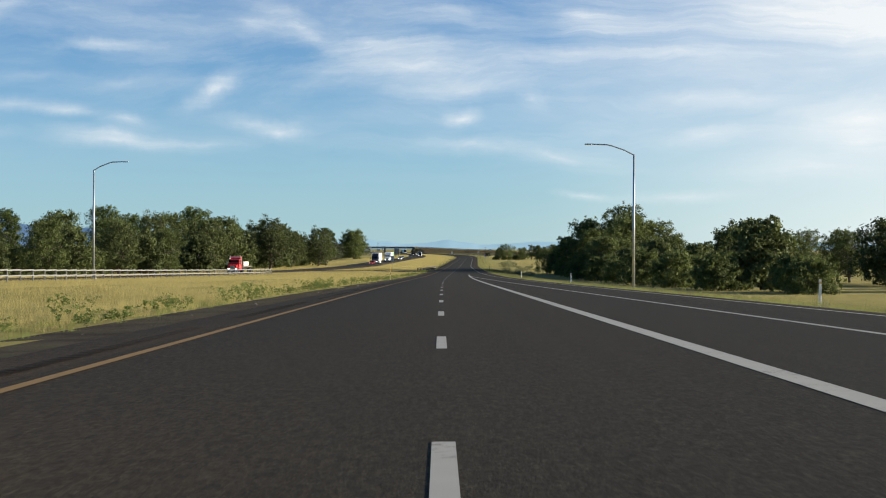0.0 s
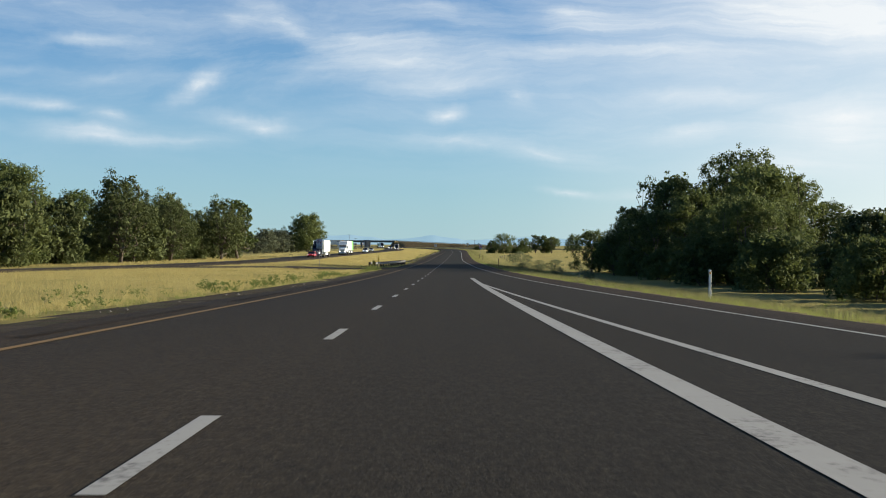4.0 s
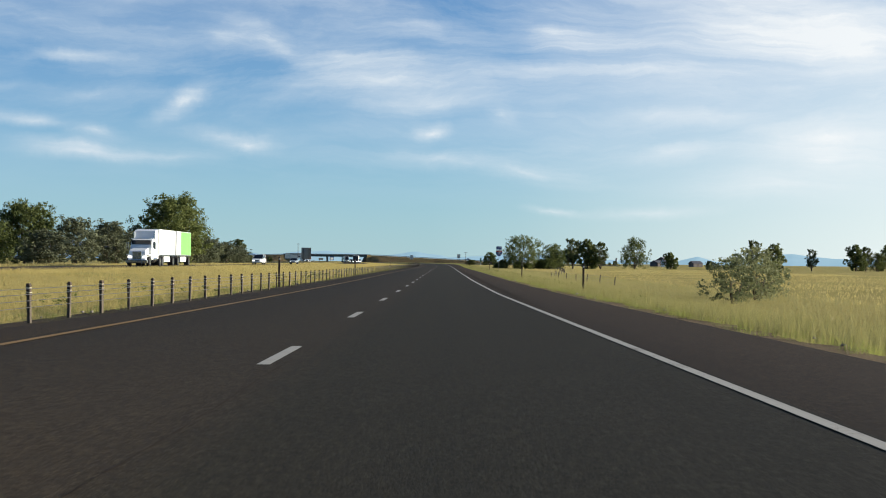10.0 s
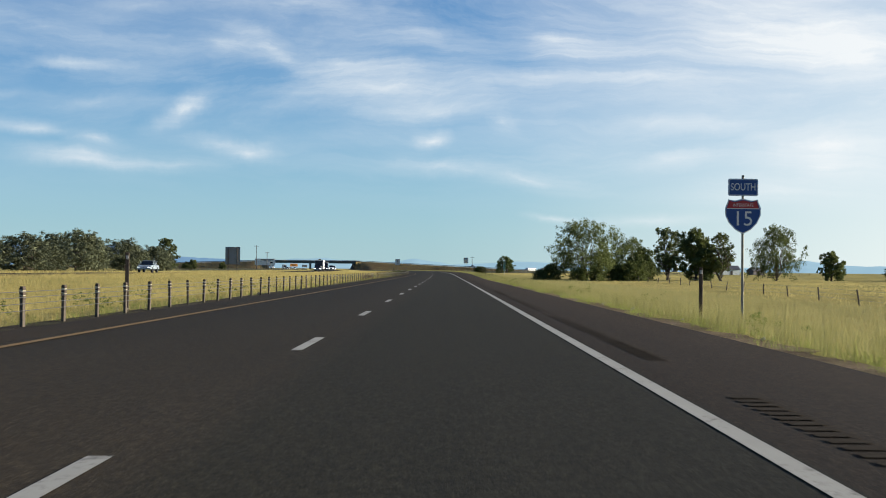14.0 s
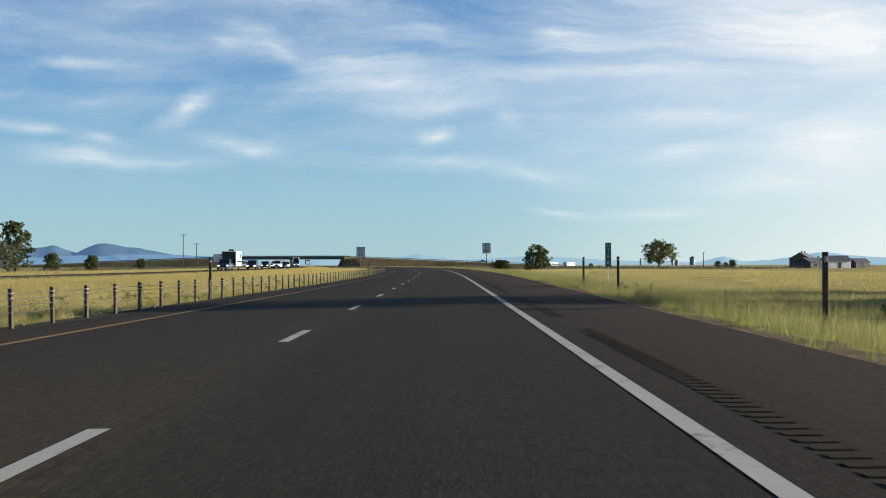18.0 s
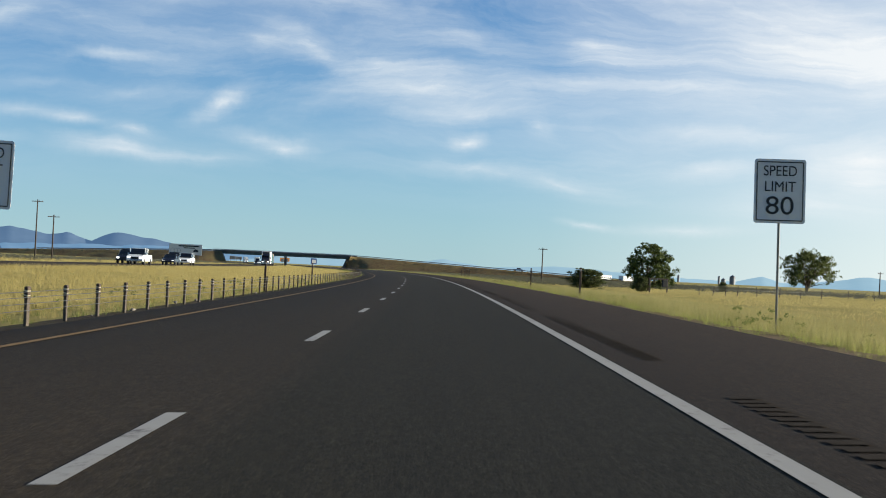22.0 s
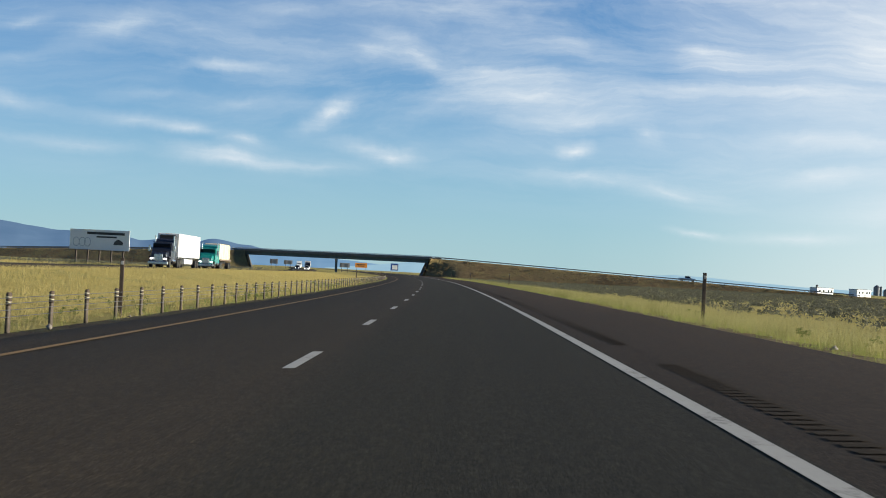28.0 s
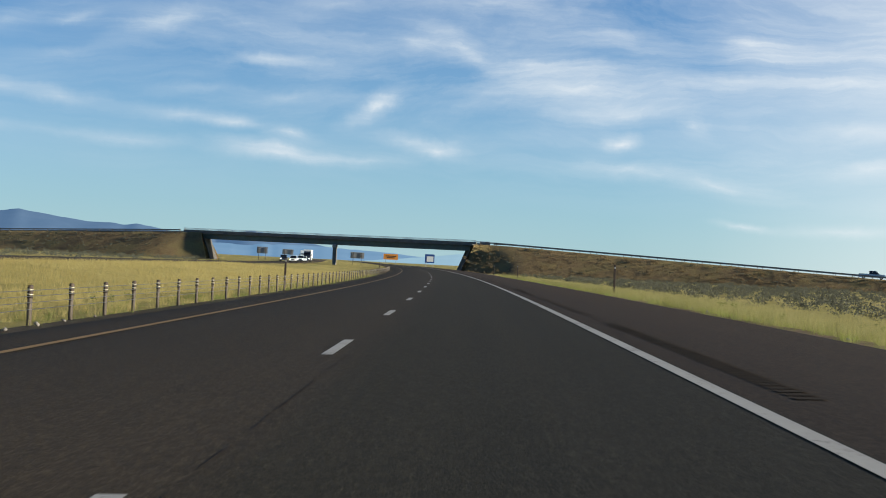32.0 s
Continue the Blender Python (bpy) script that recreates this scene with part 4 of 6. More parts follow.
turn_sign = thing("no_u_turn_sign", stand(334.7, -16.1), "no U-turn sign with a small plate below on a steel post", "road sign")
part("post", box(bmesh.new(), (0.06, 0.05, 4.2), (0, 0.033, 1.9), 0.006), MATS["sign_steel"], turn_sign)
part("panel", plate(bmesh.new(), 0.80, 0.80, 0, 3.55, corner=0.05), MATS["sign_white"], turn_sign)
part("supplement_plate", plate(bmesh.new(), 0.80, 0.46, 0, 2.88, corner=0.04), MATS["sign_white"], turn_sign)
arrow = bmesh.new()
for k in range(9):
    a = radians(k * 22.5)
    box(arrow, (0.07, 0.005, 0.062), (0.12 * math.cos(a), -0.005, 3.58 + 0.12 * math.sin(a)))
box(arrow, (0.07, 0.005, 0.26), (0.12, -0.005, 3.46)), box(arrow, (0.07, 0.005, 0.14), (-0.12, -0.005, 3.52)), box(arrow, (0.16, 0.005, 0.06), (-0.12, -0.005, 3.43))
part("arrow", arrow, MATS["sign_black"], turn_sign)
ring = bmesh.new()
for k in range(28):
    a = k * math.tau / 28
    box(ring, (0.085, 0.005, 0.055), (0.33 * math.cos(a), -0.009, 3.55 + 0.33 * math.sin(a)), 0, Matrix.Rotation(math.pi / 2 - a, 4, "Y"))
box(ring, (0.66, 0.005, 0.055), (0, -0.010, 3.55), 0, Matrix.Rotation(radians(45), 4, "Y"))
part("ban_ring", ring, MATS["sign_red"], turn_sign, "red ring and slash")
for k in range(3):
    part("text_bar", box(bmesh.new(), (0.58, 0.005, 0.06), (0, -0.006, 3.0 - k * 0.12)), MATS["sign_black"], turn_sign)


def big_back(s, off, w, h, foot, label):
    """The back of a large sign for oncoming traffic: panel, stiffeners, two posts."""
    ob = thing("sign_back", stand(s, off), label, "road sign", "backs of large signs")
    part("panel", plate(bmesh.new(), w, h, 0, foot + h / 2, 0.02, 0.08), MATS["sign_back"], ob)
    for k in range(4):
        part("stiffener", box(bmesh.new(), (w * 0.97, 0.05, 0.07), (0, -0.03, foot + h * (0.14 + 0.24 * k))), MATS["sign_back"], ob)
    for x in (-w * 0.3, w * 0.3):
        part("post", box(bmesh.new(), (0.14, 0.18, foot + h * 0.95 + 0.3), (x, -0.14, (foot + h * 0.95) / 2 - 0.15), 0.01), MATS["dark_timber"], ob)
    return ob


big_back(838.5, -44.3, 3.3, 3.9, 1.75, "dark metal back of a tall sign for oncoming traffic")
for s, o, w, h in ((1700, -46, 3.6, 2.2), (1760, -40, 4.2, 2.0), (1690, -14, 4.5, 2.0), (1650, -60, 3.0, 4.0)):
    big_back(s, o, w, h, 2.2, "back of a large road sign beyond the overpass")
orange = thing("work_sign", stand(1995, 10), "orange rectangular sign far beyond the overpass", "road sign")
part("panel", plate(bmesh.new(), 8.2, 3.2, 0, 4.4, corner=0.1), MATS["sign_orange"], orange)
for x in (-3, 3):
    part("post", box(bmesh.new(), (0.2, 0.2, 3.6), (x, 0.1, 1.7)), MATS["galvanised"], orange)
part("text_bar", box(bmesh.new(), (6.0, 0.02, 0.5), (0, -0.02, 4.8)), MATS["sign_black"], orange)
part("text_bar", box(bmesh.new(), (4.4, 0.02, 0.5), (0, -0.02, 3.9)), MATS["sign_black"], orange)
blue = thing("service_sign", stand(1890, 24), "blue service sign with white panels beyond the overpass", "road sign")
part("panel", plate(bmesh.new(), 4.6, 4.2, 0, 4.2, corner=0.1), MATS["sign_blue"], blue)
part("logo_panel", box(bmesh.new(), (3.2, 0.02, 2.6), (0.2, -0.02, 4.0)), MATS["sign_white"], blue)
for x in (-1.7, 1.7):
    part("post", box(bmesh.new(), (0.2, 0.2, 2.6), (x, 0.1, 1.2)), MATS["galvanised"], blue)

board = thing("billboard", Matrix.Translation(place(1361, -63.2, -1.0)) @ Matrix.Rotation(radians(-4), 4, "Z") @ Matrix.Diagonal((0.93, 1, 1, 1)), "wide white billboard on posts beyond the oncoming carriageway", "billboard")
part("panel", plate(bmesh.new(), 13.6, 4.0, 0, 5.9, 0.15, 0.08), MATS["sign_white"], board)
for k in range(5):
    part("post", box(bmesh.new(), (0.3, 0.3, 6.5), (-5.4 + k * 2.7, 0.32, 2.95), 0.02), MATS["dark_timber"], board)
part("catwalk", box(bmesh.new(), (13.6, 0.7, 0.08), (0, -0.3, 3.75)), MATS["dark_timber"], board)
part("text_bar", box(bmesh.new(), (8.6, 0.02, 0.5), (1.4, -0.02, 7.2)), MATS["sign_black"], board)
part("text_bar", box(bmesh.new(), (4.6, 0.02, 0.32), (1.6, -0.02, 6.5)), MATS["sign_black"], board)
pic = bmesh.new()
solid(pic, [(3.2, 5.0), (5.3, 5.0), (5.4, 5.5), (4.8, 5.95), (4.1, 6.1), (3.5, 5.7)], -0.03, -0.005)
part("picture", pic, MATS["dark_coat"], board, "dark picture of a vehicle")
pic = bmesh.new()
for cx in (-5.3, -3.9, -2.7):
    for k in range(14):
        a = k * math.tau / 14
        box(pic, (0.42, 0.02, 0.12), (cx + 0.7 * math.cos(a), -0.02, 5.4 + 0.85 * math.sin(a)), 0, Matrix.Rotation(math.pi / 2 - a, 4, "Y"))
part("picture", pic, MATS["silver_coat"], board, "grey rings")


def lamp_post(s, off, arm, label, size):
    """A tall lamp post: tapered pole, bent arm, flat lamp head."""
    ob = thing("street_lamp", stand(s, off, 0, 0, size), label, "street lamp", "lamps at the ramp")
    part("base", rod(rod(bmesh.new(), (0, 0, -0.3), (0, 0, 0.18), 0.34, 0.34, 16), (0, 0, 0.18), (0, 0, 0.28), 0.2, 0.2, 12), MATS["concrete"], ob, "concrete footing")
    part("pole", rod(bmesh.new(), (0, 0, 0.25), (0, 0, 11.4), 0.13, 0.075, 12), MATS["galvanised"], ob, smooth=True)
    a, pts = bmesh.new(), [(0, 11.35), (arm * 0.22, 11.75), (arm * 0.5, 12.1), (arm * 0.62, 12.2), (arm, 12.25)]
    for p, q in zip(pts, pts[1:]):
        rod(a, (p[0], 0, p[1]), (q[0], 0, q[1]), 0.06, 0.05, 8)
    part("arm", a, MATS["galvanised"], ob)
    part("lamp_head", box(bmesh.new(), (0.62, 0.26, 0.11), (arm * 1.06, 0, 12.24), 0.04), MATS["galvanised"], ob)
    return ob


lamp_post(115.3, 17.0, -3.6, "tall galvanised street lamp beside the entrance ramp", 1.07)
lamp_post(154.3, -42.0, 3.1, "tall galvanised street lamp by the oncoming carriageway", 1.15)


def marker(s, off, high, kind, label, turn=0.0):
    """A flexible or wooden marker post with its reflector."""
    ob = thing("delineator_post", stand(s, off, turn), label, "marker post", "roadside marker posts")
    mat = {"white": "post_white", "brown": "post_brown", "yellow": "post_cream"}[kind]
    b = bmesh.new()
    box(b, (0.095 if kind != "yellow" else 0.06, 0.05 if kind == "brown" else 0.03, high + 0.3), (0, 0, high / 2 - 0.15), 0.008)
    part("post", b, MATS[mat], ob)
    if kind == "yellow":
        part("sleeve", box(bmesh.new(), (0.085, 0.05, 0.5), (0, 0, high - 0.22), 0.01), MATS["sign_yellow"], ob, "yellow sleeve")
        part("band", box(bmesh.new(), (0.066, 0.04, 0.26), (0, -0.002, high * 0.52)), MATS["sign_black"], ob, "black band")
    else:
        part("reflector", box(bmesh.new(), (0.06, 0.02, 0.09), (0, -0.03, high - 0.12), 0.004), MATS["reflector_white" if kind == "brown" else "reflector_amber"], ob)
    return ob


for s, o in ((49, 14.6), (134.5, 13.2), (205, 11.6)):
    marker(s, o, 1.15, "white", "white plastic marker post at the ramp's edge")
for s, o in ((149.6, -6.3), (322, -7.2), (344.0, -8.55)):
    marker(s, o, 1.5, "yellow", "yellow and white marker post beside the median shoulder")
STATIONS_BROWN = [361, 453.7, 502, 581.3, 726.6, 752, 763.5, 856, 921.6, 948.2, 1028.4, 1032.4, 1037.2, 1044.2, 1133, 1224.6, 1313, 1383, 1424]
for k, s in enumerate(STATIONS_BROWN):
    marker(s, 8.35 + (0.9 if s < 400 else 0), 1.35, "brown", "dark brown marker post with a white reflector", -4 + (k * 37) % 9)
for k, s in enumerate((453.5, 506, 579.8, 750.3, 855.8, 922.4, 947.9, 1042.3, 1130.4, 1223.5, 1316, 1424)):
    marker(s, -5.95 if s < 1040 else -6.35, 1.45, "brown", "tall dark brown marker post behind the cable barrier", (k * 53) % 11)


def guard_rail(label, spots, high=0.72):
    """A corrugated rail on blocked timber posts."""
    ob = thing("guard_rail", Matrix(), label, "guard rail", "median guard rails")
    pts = [place(s, o, high) for s, o in spots]
    dense = [a.lerp(b, f) for a, b in zip(pts, pts[1:]) for f in (0, 0.25, 0.5, 0.75)] + [pts[-1]]
    v = []
    for k, p in enumerate(dense):
        d = (dense[min(k + 1, len(dense) - 1)] - dense[max(k - 1, 0)]).normalized()
        n = Vector((d.y, -d.x, 0))
        for out, z in ((0.0, -0.16), (0.08, -0.12), (0.08, -0.05), (0.0, 0.0), (0.08, 0.05), (0.08, 0.12), (0.0, 0.16), (-0.012, 0.16), (-0.012, -0.16)):
            v.append(tuple(p + n * out + Vector((0, 0, z - 0.12))))
    part("rail", raw("rail", v, grid_faces(len(dense), 9), MATS["rail_steel"], True), None, ob)
    for p in dense[::2]:
        part("post", box(bmesh.new(), (0.18, 0.2, high + 0.35), (p.x - 0.2, p.y, p.z - high / 2 - 0.1), 0.015), MATS["dark_timber"], ob)
        part("block", box(bmesh.new(), (0.12, 0.18, 0.36), (p.x - 0.06, p.y, p.z - 0.12), 0.01), MATS["dark_timber"], ob)
    return ob


RAIL = [(346.3, -9.1), (350, -8.45), (354, -7.8), (358, -7.25), (362, -6.8), (366, -6.45), (370, -6.2), (374, -6.02), (377, -5.95)]
guard_rail("weathered guard rail on dark timber posts before the cable barrier", RAIL)
guard_rail("rear guard rail on dark timber posts before the cable barrier", [(s, o - 0.75) for s, o in RAIL])
hazard = thing("hazard_marker", stand(345.9, -9.35), "yellow and black striped hazard marker at the rail's end", "road sign")
part("post", box(bmesh.new(), (0.09, 0.06, 1.2), (0, 0.04, 0.45)), MATS["timber"], hazard)
part("panel", plate(bmesh.new(), 0.40, 0.55, 0, 0.72, corner=0.02), MATS["sign_yellow"], hazard)
for k in range(3):
    part("stripe", box(bmesh.new(), (0.36, 0.006, 0.07), (0, -0.004, 0.55 + k * 0.17), 0, Matrix.Rotation(radians(35), 4, "Y")), MATS["sign_black"], hazard)


# ---- fences, poles and farm things ----
def wire_fence(label, spots, high, wires, gap, post_mat, lean=0.06, seed=1, name="wire_fence"):
    """Posts with strands of wire."""
    rng = np.random.default_rng(seed)
    ob = thing(name, Matrix(), label, "fence")
    total = [0.0]
    ps = [place(s, o) for s, o in spots]
    for a, b in zip(ps, ps[1:]):
        total.append(total[-1] + (b - a).length)
    n = int(total[-1] / gap) + 1
    d = np.linspace(0, total[-1], n)
    pts = np.stack([np.interp(d, total, [p[k] for p in ps]) for k in range(3)], 1)
    pts[:, 2] = ground_z(pts[:, 0], pts[:, 1])
    for p in pts:
        h = high * rng.uniform(0.88, 1.1)
        part("post", rod(bmesh.new(), (p[0], p[1], p[2] - 0.3), (p[0] + rng.normal(0, lean), p[1] + rng.normal(0, lean), p[2] + h), 0.05, 0.04, 7), post_mat, ob)
    for k in range(wires):
        z = high * (0.3 + 0.62 * k / max(1, wires - 1))
        v = np.concatenate([pts + (0, 0, z), pts + (0, 0, z + 0.012)])
        i = np.arange(n - 1)
        part("wire", raw("wire", v, np.stack([i, i + 1, i + 1 + n, i + n], 1), MATS["wire"]), None, ob)
    return ob


wire_fence("old wire fence with thin timber posts along the field", [(498, 15.6), (555, 15.2), (610, 22), (700, 29), (745, 30)], 0.75, 3, 9.5, MATS["dark_timber"], 0.1)
wire_fence("wire fence with leaning timber posts before the farm", [(1012, 34), (1024, 42), (1034, 56), (1046, 90), (1060, 160)], 1.25, 3, 4.5, MATS["dark_timber"], 0.12, 2)
def rail_fence(label, spots, high, gap):
    """A grey timber fence: square posts with two rails."""
    ob = thing("rail_fence", Matrix(), label, "fence")
    ps = [place(s, o) for s, o in spots]
    run = np.cumsum([0.0] + [(b - a).length for a, b in zip(ps, ps[1:])])
    n = int(run[-1] / gap) + 1
    d = np.linspace(0, run[-1], n)
    pts = np.stack([np.interp(d, run, [p[k] for p in ps]) for k in range(2)], 1)
    z = ground_z(pts[:, 0], pts[:, 1])
    for x, y, h in zip(pts[:, 0], pts[:, 1], z):
        part("post", box(bmesh.new(), (0.13, 0.13, high + 0.5), (x, y, h + high / 2 - 0.2), 0.015), MATS["fence_grey"], ob)
    for top in (0.5, 0.96):
        for i in range(n - 1):
            p, q = Vector((pts[i, 0] + 0.08, pts[i, 1], z[i] + high * top)), Vector((pts[i + 1, 0] + 0.08, pts[i + 1, 1], z[i + 1] + high * top))
            part("rail", box(bmesh.new(), (0.04, (q - p).length, 0.14), (p + q) / 2, 0, Matrix.Rotation(math.atan2(-(q - p).x, (q - p).y), 4, "Z")), MATS["fence_grey"], ob)


rail_fence("grey timber rail fence beside the oncoming carriageway", [(10, -40.5), (110, -39.5), (180, -38.5), (250, -34.5)], 1.15, 3.4)


def utility_pole(s, off, high, label, turn=0.0):
    ob = thing("utility_pole", stand(s, off, turn), label, "utility pole", "utility poles")
    part("pole", rod(bmesh.new(), (0, 0, -0.4), (0, 0, high), 0.15, 0.10, 10), MATS["dark_timber"], ob, smooth=True)
    part("crossarm", box(bmesh.new(), (1.9, 0.1, 0.12), (0, -0.1, high - 0.35), 0.01), MATS["dark_timber"], ob)
    for x in (-0.8, -0.3, 0.3, 0.8):
        part("insulator", rod(bmesh.new(), (x, -0.1, high - 0.29), (x, -0.1, high - 0.12), 0.045, 0.03, 8), MATS["silo_metal"], ob)


utility_pole(1132, 32, 7.3, "weathered wooden utility pole with a crossarm by the field")
utility_pole(1093, -62.3, 10.4, "tall wooden utility pole beyond the oncoming carriageway", 15)
utility_pole(1085, -57.6, 7.6, "short wooden utility pole beyond the oncoming carriageway", 15)
utility_pole(1138, 107, 5.6, "wooden utility pole in the farm field", 30)
utility_pole(720, -170, 12, "distant wooden utility pole", 10)


def house(name, label, m, size, wall, roof, doors, category="house"):
    """A gabled building: walls, pitched roof with eaves, chimneys or vents, openings."""
    w, d, h, ridge = size
    ob = thing(name, m, label, category)
    b = bmesh.new()
    solid(b, [(-d / 2, -0.2), (d / 2, -0.2), (d / 2, h), (0, ridge), (-d / 2, h)], -w / 2, w / 2)
    b.transform(Matrix.Rotation(radians(90), 4, "Z"))
    part("wall", b, wall, ob)
    for sgn in (-1, 1):
        r = bmesh.new()
        ang = math.atan2(ridge - h, d / 2)
        ln = math.hypot(ridge - h, d / 2) + 0.45
        box(r, (w + 0.7, ln, 0.12), (0, sgn * (d / 4 + 0.18 * math.cos(ang)), (ridge + h) / 2 + 0.09 - 0.18 * math.sin(ang)), 0.02, Matrix.Rotation(-sgn * ang, 4, "X"))
        part("roof", r, roof, ob)
    for x, kind in doors:
        f = bmesh.new()
        if kind == "door":
            box(f, (1.1, 0.08, 2.0), (x, -d / 2 - 0.02, 1.0), 0.01)
        elif kind == "vent":
            box(f, (0.5, 0.5, 0.8), (x, 0, ridge + 0.3), 0.03)
        else:
            box(f, (1.2, 0.08, 0.9), (x, -d / 2 - 0.02, h * 0.55), 0.01)
        part({"door": "door", "vent": "chimney", "window": "window"}[kind], f, MATS["tinted_glass"] if kind == "window" else MATS["dark_timber"], ob)
    return ob


house("barn", "long low dark barn with a pitched metal roof in the field", stand(1205, 169, 60), (17, 8, 3.6, 6.0), MATS["barn_wall"], MATS["roof_metal"], [(-3, "vent"), (5, "vent"), (0, "door"), (-6, "window"), (6, "window")], "barn")
house("shed", "small dark shed beside the barn", stand(1188, 184, 20), (7, 5, 2.2, 3.6), MATS["barn_wall"], MATS["roof_metal"], [(0, "door")], "shed")
house("farmhouse", "dark farmhouse with a pitched roof beyond the trees", stand(1150, 150, 25), (9, 7, 2.2, 3.6), MATS["barn_wall"], MATS["roof_metal"], [(-2, "window"), (2, "window"), (0, "door"), (3, "vent")])
house("shed", "pale farm shed far across the field", stand(1130, 150, 5), (8, 6, 2.6, 4.2), MATS["white_coat"], MATS["roof_metal"], [(0, "door")], "shed")


def mobile_home(s, off, turn, label):
    ob = thing("mobile_home", stand(s, off, turn), label, "mobile home", "white mobile homes")
    part("body", box(bmesh.new(), (9.5, 3.0, 2.5), (0, 0, 1.85), 0.12), MATS["white_coat"], ob)
    part("skirt", box(bmesh.new(), (9.2, 2.8, 0.7), (0, 0, 0.3)), MATS["under_black"], ob)
    for x in (-3.2, -1.0, 1.8, 3.6):
        part("window", box(bmesh.new(), (0.9, 0.06, 0.75), (x, -1.51, 2.1), 0.02), MATS["tinted_glass"], ob)
    part("door", box(bmesh.new(), (0.8, 0.06, 1.9), (0.5, -1.52, 1.6), 0.02), MATS["silver_coat"], ob)
    part("roof", box(bmesh.new(), (9.7, 3.2, 0.1), (0, 0, 3.14), 0.03), MATS["roof_metal"], ob)


mobile_home(1531, 145, 35, "white mobile home among the sagebrush"), mobile_home(1518, 153, 40, "white mobile home beside a dirt track")


def silo(s, off, r, h):
    ob = thing("silo", stand(s, off), "tall grey metal grain silo", "silo", "silos")
    part("shell", rod(bmesh.new(), (0, 0, -0.1), (0, 0, h), r, r, 20), MATS["silo_metal"], ob, smooth=False)
    part("dome", rod(bmesh.new(), (0, 0, h), (0, 0, h + r * 0.7), r * 1.03, r * 0.12, 20), MATS["roof_metal"], ob)
    for k in range(5):
        part("band", rod(bmesh.new(), (0, 0, h * (k + 0.8) / 6), (0, 0, h * (k + 0.8) / 6 + 0.08), r * 1.015, r * 1.015, 20), MATS["wire"], ob)
    return ob


silo(2600, 674, 1.7, 11), silo(2603, 682, 3.2, 7)
for x, y, r, h in ((573, 3822, 6.5, 17), (425, 3650, 2.4, 14)):
    silo(0, 0, r, h).matrix_world = Matrix.Translation((x, y, float(ground_z(x, y))))
gate = thing("farm_gate", stand(1030, 33, 10), "dark timber gate frame with a hanging box by the fence", "gate")
for x in (-1.2, 1.2):
    part("post", box(bmesh.new(), (0.16, 0.16, 2.0), (x, 0, 0.8), 0.02), MATS["dark_timber"], gate)
part("beam", box(bmesh.new(), (2.7, 0.14, 0.16), (0, 0, 1.72), 0.02), MATS["dark_timber"], gate)
part("box", box(bmesh.new(), (0.6, 0.4, 0.9), (0.8, -0.1, 1.15), 0.03), MATS["under_black"], gate)

# ---- vehicles on the oncoming carriageway; each faces the viewer along +y of its own frame ----
def profile(bm, pts, half, inset=0.0):
    """A body from a side outline in y and z, half metres wide to each side, drawn in at the top by inset."""
    top = max(z for _, z in pts)
    low = min(z for _, z in pts)
    rows = []
    for sgn in (-1, 1):
        rows.append([bm.verts.new((sgn * (half - inset * (z - low) / (top - low)), y, z)) for y, z in pts])
    bm.faces.new(rows[0]), bm.faces.new(rows[1][::-1])
    for i in range(len(pts)):
        j = (i + 1) % len(pts)
        bm.faces.new((rows[0][i], rows[1][i], rows[1][j], rows[0][j]))
    bmesh.ops.recalc_face_normals(bm, faces=bm.faces)
    bmesh.ops.bevel(bm, geom=list(bm.edges), offset=0.05, segments=1, affect="EDGES")
    return bm


WHEELS = {}


def wheel(parent, x, y, r, wide):
    """A tyre with its rim, on shared meshes."""
    key = (r, wide)
    if key not in WHEELS:
        t, h = bmesh.new(), bmesh.new()
        rod(t, (-wide / 2, 0, 0), (wide / 2, 0, 0), r, r, 20)
        bmesh.ops.bevel(t, geom=[e for e in t.edges if e.calc_face_angle(0) > 1.2], offset=r * 0.1, segments=1, affect="EDGES")
        rod(h, (-wide / 2 - 0.012, 0, 0), (wide / 2 + 0.012, 0, 0), r * 0.56, r * 0.56, 16)
        for bm, nm, mt in ((t, "tyre", "rubber"), (h, "rim", "chrome")):
            me = bpy.data.meshes.new(nm)
            bm.to_mesh(me)
            bm.free()
            me.materials.append(MATS[mt])
            WHEELS[key + (nm,)] = me
        WHEELS[key] = True
    ob = new("wheel", WHEELS[key + ("tyre",)])
    ob.parent, ob.location = parent, (x, y, r)
    part("rim", WHEELS[key + ("rim",)], None, ob)


def road_pose(s, off):
    return stand(s, off, 180, 0.10)


